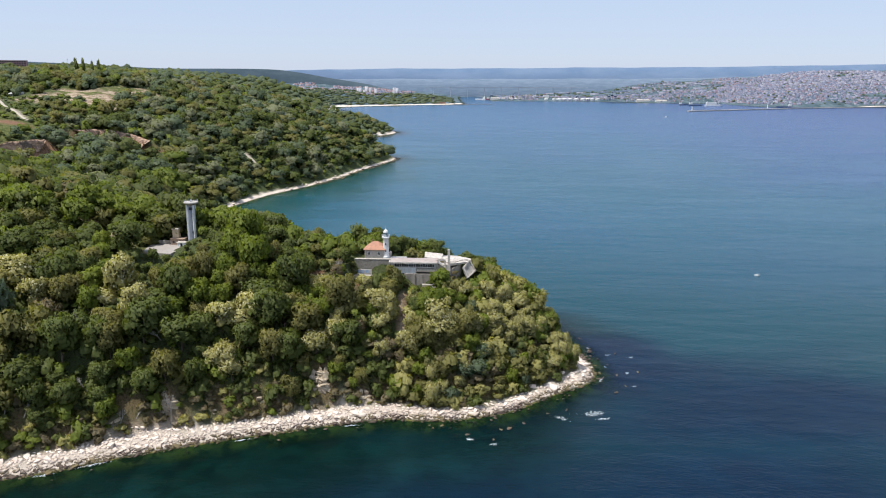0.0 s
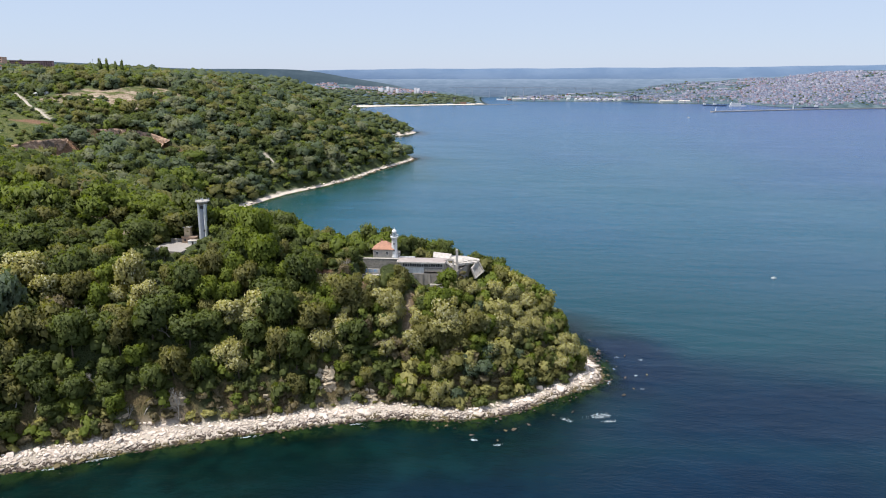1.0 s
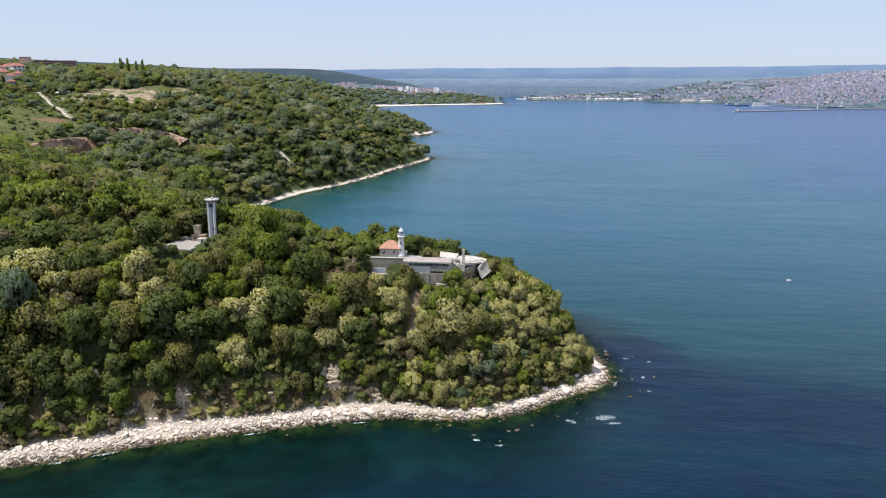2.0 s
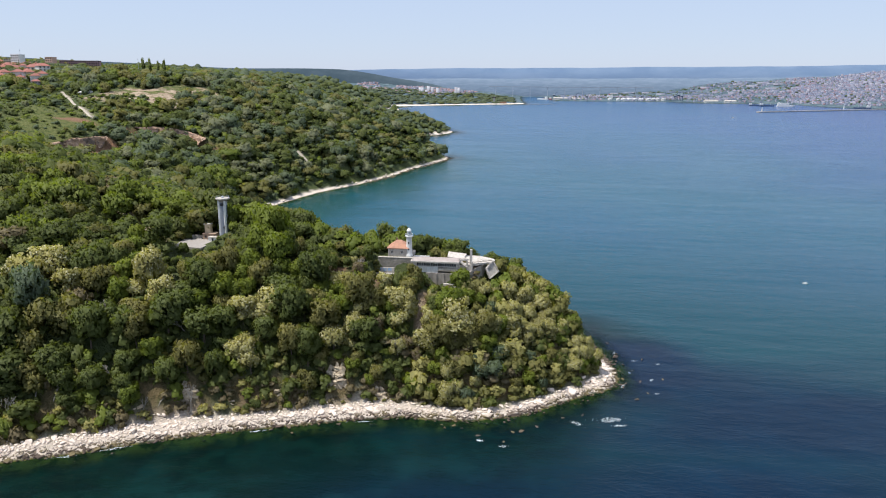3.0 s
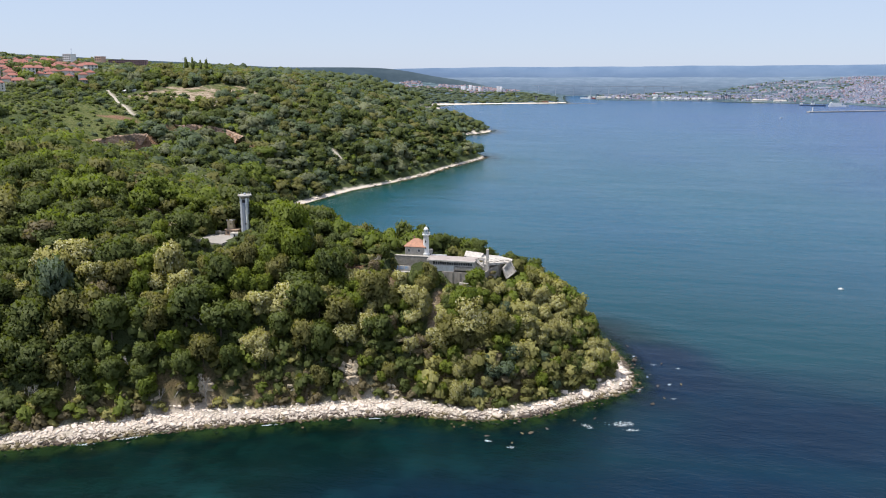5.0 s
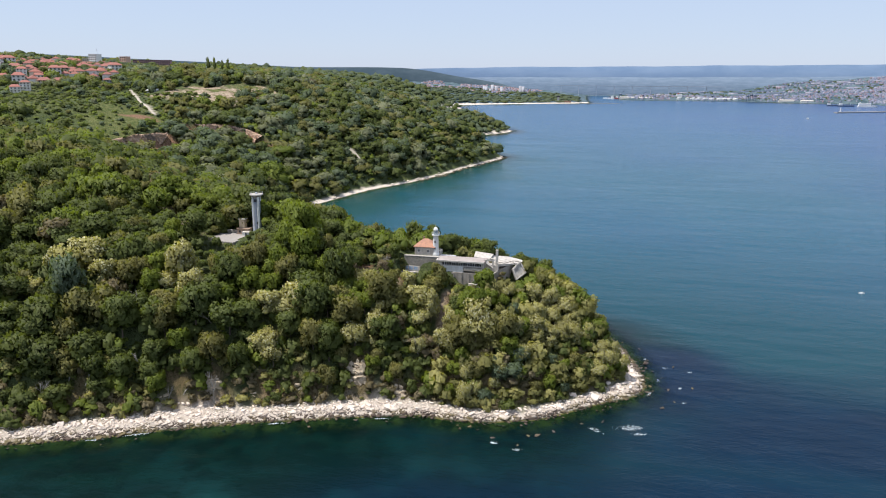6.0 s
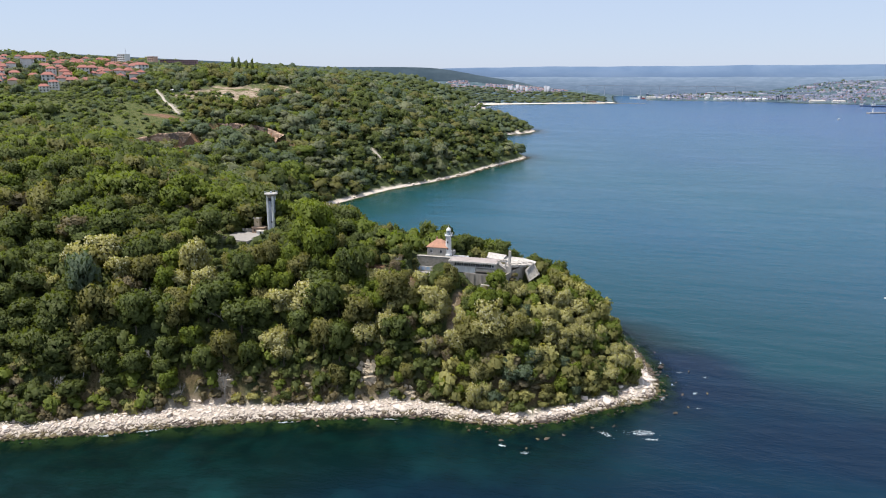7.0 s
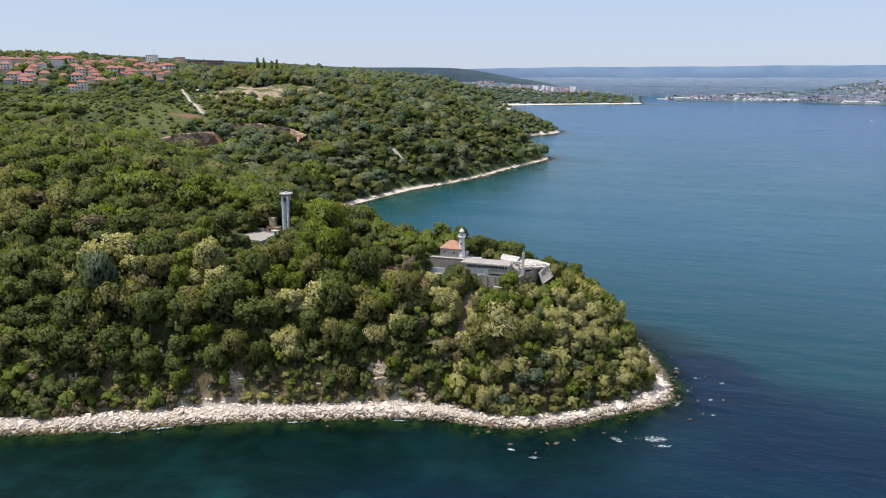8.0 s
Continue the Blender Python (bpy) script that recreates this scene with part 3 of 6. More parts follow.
def crown_arrays(seed, lobes, cards, size, sub=2, wide=1.0, tall=0.9, spread=0.55, lobe=0.5, core=0.86, tumble=0.55):
    """A crown about 1 m in radius round its middle: uneven lobes with leaf clumps standing off them. Corners, triangles and normals."""
    r = np.random.RandomState(seed)
    centres, radii = [], []
    for k in range(lobes):
        a = 6.283 * (k / lobes + r.uniform(-0.1, 0.1))
        s = spread * math.sqrt(r.uniform(0.25, 1.0))
        up = r.uniform(-0.45, 0.55)
        s *= math.sqrt(max(0.1, 1 - up * up))
        centres.append((s * math.cos(a) * wide, s * math.sin(a) * wide, up * tall))
        radii.append(lobe * r.uniform(0.75, 1.2))
    centres.append((0, 0, 0.35 * tall))
    radii.append(lobe * 1.1)
    centres, radii = np.array(centres), np.array(radii)
    iv, fc = ICO[sub]
    heart = np.array((0, 0, -0.35))
    V, T, N = [], [], []
    n = 0
    for c, rad in zip(centres, radii):
        w = 1 + 0.20 * np.sin(iv @ r.normal(0, 2.6, 3) + r.uniform(0, 6)) + 0.12 * np.sin(iv @ r.normal(0, 5.5, 3)) + r.uniform(-0.07, 0.07, len(iv))
        p = c + iv * (rad * core * w)[:, None] * np.array((1, 1, 0.86))
        V.append(p)
        N.append(0.27 * iv + 0.73 * unit(p - heart))
        T.append(fc + n)
        n += len(iv)
    if cards:
        k = r.randint(0, len(radii), cards * 3)
        way = r.normal(0, 1, (cards * 3, 3))
        way[:, 2] += 0.25
        way = unit(way)
        p = centres[k] + way * (radii[k] * (0.70 + 0.62 * r.uniform(0, 1, cards * 3) ** 1.4))[:, None] * np.array((1, 1, 0.88))
        inner = np.min(np.linalg.norm(p[:, None, :] - centres[None], axis=2) / radii[None] + 10 * (np.arange(len(radii))[None] == k[:, None]), axis=1)
        p, way = p[inner > 0.72][:cards], way[inner > 0.72][:cards]
        m = len(p)
        nrm = unit(way + r.normal(0, tumble, (m, 3)))
        u = unit(np.cross(nrm, r.normal(0, 1, (m, 3))))
        v = np.cross(nrm, u)
        s = size * r.uniform(0.6, 1.4, (m, 1))
        lift = nrm * s * 0.3
        leaf = np.stack([p + u * s * 1.25, p - u * s * 0.6 + v * s + lift, p - u * s * 0.6 - v * s], 1)
        V.append(leaf.reshape(-1, 3))
        soft = unit(0.24 * way + 0.76 * unit(p - heart) + r.normal(0, 0.15, (m, 3)))
        N.append(np.repeat(soft, 3, 0))
        T.append(np.arange(m * 3).reshape(-1, 3) + n)
    return np.vstack(V), np.vstack(T), unit(np.vstack(N))


def leaf_normals(me, normals):
    """Leaves take the light of the bough that they hang on."""
    me.attributes.new("custom_normal", "FLOAT_VECTOR", "POINT").data.foreach_set("vector", np.ascontiguousarray(normals, np.float32).ravel())
    return me


def trunk_bmesh(r, tall, radius, limbs=5, reach=2.0):
    """A tapered, slightly bent trunk with limbs."""
    bm = bmesh.new()

    def tube(points, radii, sides=6):
        rings = []
        for p, rad in zip(points, radii):
            rings.append([bm.verts.new((p[0] + rad * math.cos(6.283 * k / sides), p[1] + rad * math.sin(6.283 * k / sides), p[2])) for k in range(sides)])
        for a, b in zip(rings[:-1], rings[1:]):
            for k in range(sides):
                bm.faces.new((a[k], a[(k + 1) % sides], b[(k + 1) % sides], b[k]))
        bm.faces.new(rings[-1])

    bend = [(0.0, 0.0, -1.2)]
    for k in range(1, 5):
        bend.append((bend[-1][0] + r.uniform(-0.2, 0.2), bend[-1][1] + r.uniform(-0.2, 0.2), tall * k / 4))
    tube(bend, [radius * (1.15 - 0.2 * k) for k in range(5)])
    for k in range(limbs):
        base = bend[2 + k % 3]
        a = 6.283 * k / limbs + r.uniform(-0.4, 0.4)
        ln = reach * r.uniform(0.7, 1.2)
        mid = (base[0] + 0.5 * ln * math.cos(a), base[1] + 0.5 * ln * math.sin(a), base[2] + 0.45 * ln)
        end = (base[0] + ln * math.cos(a + 0.2), base[1] + ln * math.sin(a + 0.2), base[2] + 1.1 * ln)
        tube([base, mid, end], [radius * 0.45, radius * 0.3, radius * 0.12], 5)
    return bm


LABELS = {
    "oak": "dark green broadleaf tree with a dense rounded crown", "lime": "bright yellow-green broadleaf tree in fresh leaf",
    "olive": "olive-green broadleaf tree with a loose uneven crown", "robinia": "grey-green tree covered in cream blossom",
    "blue": "blue-green tree with a soft feathery crown", "dry": "thin brownish tree with sparse foliage",
}


def tree_model(species, seed):
    """One tree, 8 m tall with a crown 3.3 m in radius, standing at the origin."""
    r = random.Random(seed)
    t = thing("tree", LABELS[species], "tree", group="trees of the cape")
    part("trunk", trunk_bmesh(r, 5.0, 0.2), BARK, t)
    lobes, cards = {"oak": (19, 1350), "lime": (17, 1350), "olive": (18, 1300), "robinia": (19, 1200), "blue": (16, 1350), "dry": (12, 650)}[species]
    v, tr, nv = crown_arrays(seed, lobes, cards, 0.082, 1, 1.0, 0.95, 0.76, 0.35, 0.55, 0.7)
    v = v * np.array((3.9, 3.9, 3.9)) + np.array((0, 0, 4.7))
    crown = new("crown", leaf_normals(mesh_of("crown", v, tr, None, LEAF[species]), nv))
    crown.parent = t
    if species == "robinia":
        v, tr, nv = crown_arrays(seed, lobes, 560, 0.044, 1, 1.0, 0.95, 0.76, 0.35)
        first = (lobes + 1) * len(ICO[1][0])
        v = v[first:] * np.array((4.0, 4.0, 4.02)) + np.array((0, 0, 4.75))
        blossom = new("blossom", leaf_normals(mesh_of("blossom", v, np.arange(len(v)).reshape(-1, 3), None, BLOSSOM), nv[first:]))
        blossom.parent = t
        tagged(blossom, "hanging clusters of cream blossom")
    return t


def scatter(x0, x1, y0, y1, step, seed, keep):
    """Uneven rows of places that keep() lets stand. keep takes x, y and gives a mask."""
    r = np.random.RandomState(seed)
    X, Y = np.meshgrid(np.arange(x0, x1, step), np.arange(y0, y1, step))
    x = X.ravel() + r.uniform(-0.46, 0.46, X.size) * step
    y = Y.ravel() + r.uniform(-0.46, 0.46, X.size) * step
    m = keep(x, y)
    return x[m], y[m]


# places kept free of trees: middle and half sizes
CLEAR = [(8, 333, 7, 6), (-37, 326, 12, 10), (-15, 327, 17, 10), (2, 338, 8, 8), (-138.5, 325, 9, 11), (-131, 333, 5, 5), (-172, 334, 5, 3), (-61, 312, 5, 6), (-79, 312, 6, 6), (-22, 301, 3, 12), (-42, 318, 7, 7)]


def open_ground(x, y):
    free = np.zeros(np.shape(x), bool)
    for cx, cy, a, b in CLEAR:
        free |= (np.abs(x - cx) < a) & (np.abs(y - cy) < b)
    for e in MEADOWS:
        free |= (oval(x, y, e) > 0.05) & (np.sin(x * 12.9898 + y * 78.233) < 0.82)
    for e in CLEARINGS:
        free |= oval(x, y, e) > -0.05
    free |= (oval(x, y, BARE_EARTH[0]) > -0.2) | (near_line(x + 1, y + 2, HILL_TRACK) < 3.5)
    for line in ROADS:
        free |= near_line(x + 1, y + 2, line) < (7 if line is ROADS[0] else 3.5)
    free |= near_line(x - 10, y + 22, SCARP_FAR) < 22
    for line, off in ((SCARP, (9, -10)), (SCARP_FAR, (9, -18))):
        free |= (near_line(x - off[0], y - off[1], line) < 14) | (near_line(x - 1.6 * off[0], y - 1.6 * off[1], line) < 12)
    return free


def before_cliffs(x, y, deep=5):
    near = np.zeros(np.shape(x), bool)
    for e in BARE_CLIFFS:
        near |= (np.abs(x - e[0] - 0.1 * deep) < e[2] * 0.8) & (y > e[1] - deep) & (y < e[1] + 2)
    return near


def cape(x, y):
    d = coast_distance(x, y)
    return (d > beach_width(x, y) + 1.5 + 1.5 * wave_noise(x, y, 18, 31)) & ~open_ground(x, y) & ~before_cliffs(x, y, 14) & (x > -1.16 * y + 45) & (y < 445)


# stands of one kind of tree: place, radius, kind
GROVES = [(-188, 267, 6, "robinia"), (-178, 276, 8, "robinia"), (-169, 271, 6, "robinia"), (-192, 255, 4, "robinia"), (-139, 284, 8, "robinia"), (-128, 277, 6, "robinia"), (-143, 277, 5, "robinia"), (-96, 281, 6, "robinia"), (-87, 283, 6, "robinia"),
          (-96, 271, 5, "robinia"), (-87, 273, 5, "robinia"), (-29, 295, 8, "robinia"), (-36, 286, 6, "robinia"), (2, 300, 8, "robinia"), (22, 315, 13, "robinia"), (42, 332, 20, "robinia"), (-168, 239, 6, "olive"), (-127, 292, 7, "olive"), (-115, 294, 7, "olive"),
          (-159, 276, 6, "olive"), (-159, 256, 6, "olive"), (-57, 281, 6, "olive"), (-74, 276, 6, "olive"), (20, 289, 5, "olive"), (40, 302, 5, "olive"), (-117, 280, 5, "lime"), (-101, 295, 5, "lime"), (-127, 256, 5, "lime"), (-240, 288, 12, "olive"),
          (-217, 305, 14, "oak"), (-2, 306, 5, "lime"), (-12, 296, 4, "lime"), (-13, 284, 4, "lime"), (-36, 298, 3, "lime"), (27, 291, 4, "lime"), (-176, 257, 7, "blue"), (12, 288, 5, "blue"), (1, 278, 4, "blue"), (33, 297, 3, "blue"),
          (-111, 273, 9, "oak"), (-124, 269, 8, "oak"), (-151, 256, 8, "oak"), (-185, 244, 9, "oak"), (-196, 238, 9, "oak"), (-56, 293, 6, "lime"), (-62, 286, 6, "robinia"), (-47, 289, 6, "robinia"), (-70, 284, 4, "lime"), (-78, 290, 6, "olive"), (-30, 285, 3, "oak"), (-202, 284, 5, "dry"), (-250, 293, 8, "dry"), (-160, 270, 5, "dry"),
          (-23, 289, 5, "dry"), (-3, 289, 5, "olive"), (-215, 335, 14, "lime"), (-160, 354, 14, "lime"), (-274, 391, 16, "lime"), (-300, 420, 22, "olive"), (-357, 622, 14, "lime"), (-290, 345, 12, "dry"), (-290, 770, 28, "ash"), (-330, 725, 25, "blue"),
          (-395, 705, 30, "blue"), (-53, 314, 6, "dry"), (-20, 345, 10, "oak"), (-100, 325, 10, "lime"), (-118, 356, 14, "lime"), (-185, 350, 13, "lime")]


def species_at(x, y, r):
    """Kinds of tree gather in groves."""
    g, h = wave_noise(x, y, 46, 41), wave_noise(x, y, 30, 42)
    u = r.uniform(0, 1, len(x))
    kind = np.where(u < 0.45, "oak", np.where(u < 0.61, "olive", np.where(u < 0.65, "blue", np.where((u < 0.86) | (y > 300), "lime", "olive"))))
    stand = np.clip(0.5 + 0.26 * wave_noise(x, y, 62, 49) + 0.55 * (u - 0.5), 0, 1)
    beyond = (y > 560) & ((x > -440) | (y > 640))
    kind = np.where(beyond, np.where(stand < 0.46, "oak", np.where(stand < 0.58, "blue", np.where(stand < 0.74, "olive", np.where((stand < 0.86) & (x > -440), "ash", "lime")))), kind)
    pale = wave_noise(x, y, 120, 43) + 0.5 * wave_noise(x, y, 40, 44)
    kind = np.where(beyond & (pale > 0.55) & (u < 0.75), np.where(u < 0.4, "ash", "blue"), kind)
    brow = (x > -330) & (y > 820) & (y < 1180)
    kind = np.where(brow & (u > 0.66), np.where(u < 0.76, "ash", np.where(u < 0.86, "blue", "olive")), kind)
    kind = np.where((y > 430) & (y <= 560) & (u > 0.66), np.where(u < 0.84, "lime", "olive"), kind)
    front = (x > -25) & (y < 345)
    kind = np.where(front & (u < 0.58), "robinia", np.where(front & (u < 0.78), "olive", np.where(front & (u < 0.82), "blue", kind)))
    kind = np.where((y > 300) & (y < 600) & (x < -60) & (u > 0.42), np.where(u < 0.6, "olive", np.where(u < 0.80, "lime", "oak")), kind)
    kind = np.where((y > 338) & (y <= 600) & (kind == "robinia"), "oak", kind)
    kind = np.where((g < -0.75) & (u < 0.55) & (y < 560), "lime", kind)
    kind = np.where((h > 1.25) & (u < 0.2), "dry", kind)
    kind = np.where((x > -75) & (y > 334) & (y < 445) & (x < 25), np.where(u < 0.65, "oak", np.where(u < 0.85, "lime", "olive")), kind)
    kind = np.where((x < -60) & (y < 285) & (u > 0.5), "oak", kind)
    kind = np.where((x < -60) & (y < 285) & (u > 0.33) & (u <= 0.45), "olive", kind)
    terrace = (x > -66) & (x < -14) & (y > 287) & (y < 324)
    kind = np.where(terrace, np.where(u < 0.4, "robinia", np.where(u < 0.64, "olive", np.where(u < 0.69, "dry", np.where(u < 0.84, "lime", "oak")))), kind)
    for gx, gy, rad, name in GROVES:
        kind = np.where((np.hypot(x - gx, y - gy) < rad) & (u < 0.86), name, kind)
    return kind


tipx, tipy = scatter(-66, 80, 240, 345, 4.9, 7, cape)
slx, sly = scatter(-380, 60, 190, 450, 7.0, 8, lambda x, y: cape(x, y) & ((x < -66) | (y > 345)))
# trees that stand out from the wood: place, kind, size
LANDMARKS = [(-149.5, 314, "oak", 2.0), (-117, 280, "lime", 1.5), (-101, 296, "lime", 1.1), (-103, 289, "lime", 0.9), (-176, 257, "blue", 2.0), (-139, 284, "robinia", 2.0), (-131, 277, "robinia", 1.5), (-143, 278, "robinia", 1.3), (-178, 275, "robinia", 1.9),
             (-188, 267, "robinia", 1.6), (-168, 270, "robinia", 1.6), (-96, 281, "robinia", 1.4), (-88, 283, "robinia", 1.5), (-96, 270, "robinia", 1.2), (-62, 287, "olive", 1.6), (-74, 276.5, "olive", 1.5), (-56, 294, "lime", 1.2), (-115, 294, "olive", 1.7),
             (-124, 291, "olive", 1.5), (-110, 271, "oak", 1.9), (-124, 268, "oak", 1.8), (-151, 255, "oak", 1.9), (-2, 307, "lime", 0.95), (4, 310, "lime", 0.8), (-12, 297, "lime", 0.85), (-36, 299, "lime", 0.7), (-8, 347, "oak", 1.15), (-30, 296, "robinia", 1.1),
             (12, 287, "blue", 1.0), (1, 279, "blue", 0.9), (27, 292, "lime", 0.75), (-13, 284, "lime", 0.8), (-90, 300, "oak", 1.3), (-78, 304, "lime", 1.1), (-31.5, 320.5, "oak", 0.85), (-35, 317, "olive", 0.6), (-50, 322, "oak", 0.8), (-54, 327, "olive", 0.8)]
lmx, lmy, lmk, lms = (np.array(v) for v in zip(*LANDMARKS))
free = np.ones(len(tipx) + len(slx), bool)
for a, b, _, g in LANDMARKS:
    free &= np.hypot(np.concatenate([tipx, slx]) - a, np.concatenate([tipy, sly]) - b) > 3.4 * g
cx, cy = np.concatenate([lmx, np.concatenate([tipx, slx])[free]]), np.concatenate([lmy, np.concatenate([tipy, sly])[free]])
cr = np.random.RandomState(17)
ckind = species_at(cx, cy, cr)
ckind[:len(lmk)] = lmk
cz = height(cx, cy)
cd = coast_distance(cx, cy)
cscale = np.clip(cr.normal(1.36, 0.34, len(cx)) * (1 + 0.16 * wave_noise(cx, cy, 34, 46)), 0.7, 2.1) * np.where(cd < 20, 0.75, 1.0) * np.where(cy < 345, np.interp(cx, [-74, -62, -18, 20, 50], [1.0, 0.76, 0.74, 0.72, 0.66]), 1.0)
cscale *= np.where((cy > 334) & (cx > -80), 0.6, 1.0) * np.where((cx > -72) & (cx < 16) & (cy > 303) & (cy <= 334), 0.76, 1.0) * np.where((cx > -152) & (cx < -120) & (cy > 288) & (cy < 334), np.where(cy > 300, 0.3, np.where(cy > 294, 0.48, 0.62)), 1.0)
cscale *= np.where((cx > -180) & (cx < -153) & (cy > 304) & (cy < 338), 0.5, 1.0) * np.where((cx > -125) & (cx < -103) & (cy > 300) & (cy < 338), 0.5, 1.0) * np.where((cx > -86) & (cx < -44) & (cy > 314) & (cy < 350), 0.62, 1.0)
cscale[:len(lms)] = lms
single = (cx > -160) & (cy < 324) & (cx < 75)
single[:len(lms)] = True
models = {}
count = 0
for i in np.nonzero(single)[0]:
    if count >= 300:
        single[i] = False
        continue
    key = (ckind[i], int(cr.randint(0, 3)))
    s = float(cscale[i])
    m = Matrix.LocRotScale((cx[i], cy[i], cz[i] - 0.1), Euler((cr.uniform(-0.06, 0.06), cr.uniform(-0.06, 0.06), cr.uniform(0, 6.28))), (s * cr.uniform(0.85, 1.2), s * cr.uniform(0.85, 1.2), s * cr.uniform(0.95, 1.5)))
    if key not in models:
        models[key] = tree_model(key[0], 100 + 7 * len(models))
        models[key].matrix_world = m
    else:
        copy_thing(models[key], Matrix.Identity(4)).matrix_basis = m
    count += 1


def wood(name, label, x, y, z, scale, kinds, templates, seed, crown_r, crown_h, mid):
    """Uncounted trees joined into one stuff object; the leaf colour of each kind is carried along."""
    r = np.random.RandomState(seed)
    which = r.randint(0, len(templates), len(x))
    Vs, Ts, Cs, Ns, n = [], [], [], [], 0
    for k, (tv, tt, tn) in enumerate(templates):
        idx = np.nonzero(which == k)[0]
        if not len(idx):
            continue
        a = r.uniform(0, 6.283, len(idx))
        s = scale[idx]
        ca, sa = np.cos(a) * s * crown_r, np.sin(a) * s * crown_r
        V = np.empty((len(idx), len(tv), 3))
        V[:, :, 0] = x[idx, None] + ca[:, None] * tv[None, :, 0] - sa[:, None] * tv[None, :, 1]
        V[:, :, 1] = y[idx, None] + sa[:, None] * tv[None, :, 0] + ca[:, None] * tv[None, :, 1]
        V[:, :, 2] = z[idx, None] + (s * mid)[:, None] + (s * crown_h * r.uniform(0.75, 1.4, len(idx)))[:, None] * tv[None, :, 2]
        ca, sa = np.cos(a)[:, None], np.sin(a)[:, None]
        Ns.append(np.stack([ca * tn[None, :, 0] - sa * tn[None, :, 1], sa * tn[None, :, 0] + ca * tn[None, :, 1], np.repeat(tn[None, :, 2], len(idx), 0)], 2).reshape(-1, 3))
        off = n + np.arange(len(idx)) * len(tv)
        Vs.append(V.reshape(-1, 3))
        Ts.append((tt[None] + off[:, None, None]).reshape(-1, 3))
        col = np.array([[*(np.array(SPECIES[q][0]) * (1 - u) + np.array(SPECIES[q][1]) * u), 1] for q, u in zip(kinds[idx], r.uniform(0, 0.6, len(idx)))])
        local = np.clip(0.5 + 0.35 * wave_noise(x[idx], y[idx], 75, 45), 0, 1)[:, None]
        grove = np.array(SPECIES["oak"][1]) * (1 - local) + np.array(SPECIES["olive"][0]) * local
        col[:, :3] = 0.86 * col[:, :3] + 0.14 * grove
        Cs.append(np.repeat(col, len(tv), 0))
        n += len(idx) * len(tv)
    me = mesh_of(name, np.vstack(Vs), np.vstack(Ts), None, WOOD_LEAF)
    me.attributes.new("leaf", "FLOAT_COLOR", "POINT").data.foreach_set("color", np.vstack(Cs).astype(np.float32).ravel())
    leaf_normals(me, np.vstack(Ns))
    return tagged(new(name, me), label, "woods", kind="stuff")


near_crowns = [crown_arrays(300 + k, 15, 690, 0.102, 1, 1.0, 0.95, 0.76, 0.36, 0.58, 0.7) for k in range(6)]
back_crowns = [crown_arrays(310 + k, 9, 200, 0.135, 1, 1.0, 0.95, 0.70, 0.36, 0.84, 0.42) for k in range(6)]
mid_crowns = [crown_arrays(320 + k, 9, 190, 0.115, 1, 1.0, 0.95, 0.66, 0.42, 0.84, 0.5) for k in range(6)]
far_crowns = [crown_arrays(340 + k, 6, 60, 0.155, 1, 1.1, 0.95, 0.58, 0.48, 0.88, 0.45) for k in range(6)]
tiny_crowns = [crown_arrays(355 + k, 2, 0, 0.3, 1, 1.0, 0.9, 0.5, 0.62) for k in range(6)]
blob_crowns = [crown_arrays(350 + k, 3, 22, 0.24, 1, 1.1, 0.9, 0.5, 0.5) for k in range(6)]
behind = np.where(cx > -100, 376, 352)
rest, back = ~single & (cy < behind), ~single & (cy >= behind)
wood("cape_woods", "dense mixed broadleaf woods in green and cream blossom", cx[rest], cy[rest], cz[rest], cscale[rest], ckind[rest], near_crowns, 51, 3.9, 3.9, 4.6)
wood("ridge_woods", "green broadleaf trees over the crest of the cape", cx[back], cy[back], cz[back], cscale[back], ckind[back], back_crowns, 52, 3.9, 3.9, 4.6)
lx, ly = scatter(-235, 72, 200, 345, 5.4, 53, cape)
lr = np.random.RandomState(54)
lk = np.where(lr.uniform(0, 1, len(lx)) < 0.55, np.where(lx > -25, "olive", "oak"), np.where(lr.uniform(0, 1, len(lx)) < 0.5, "lime", np.where(lx > -25, "robinia", "oak")))
yardside = (lx > -144) & (lx < -119) & (ly > 286)
wood("undergrowth", "dark green undergrowth between the trunks", lx, ly, height(lx, ly), np.where(yardside, 0.4, 1.0) * np.clip(lr.normal(0.9, 0.22, len(lx)), 0.4, 1.4), lk, [crown_arrays(360 + k, 4, 90, 0.17, 1, 1.0, 0.95, 0.55, 0.45, 0.86, 0.42) for k in range(4)], 55, 4.2, 4.2, 2.6)


VILLAGE = [(-850, 790), (-745, 785), (-768, 905), (-735, 945), (-655, 935), (-655, 970), (-760, 1090), (-960, 1330), (-1120, 1410), (-1310, 1270), (-1010, 850)]


def within(x, y, outline):
    inside = np.zeros(np.shape(x), bool)
    for (ax, ay), (bx, by) in zip(outline, outline[1:] + outline[:1]):
        cross = (ay > y) != (by > y)
        inside ^= cross & (x < (bx - ax) * (y - ay) / (by - ay + 1e-9) + ax)
    return inside


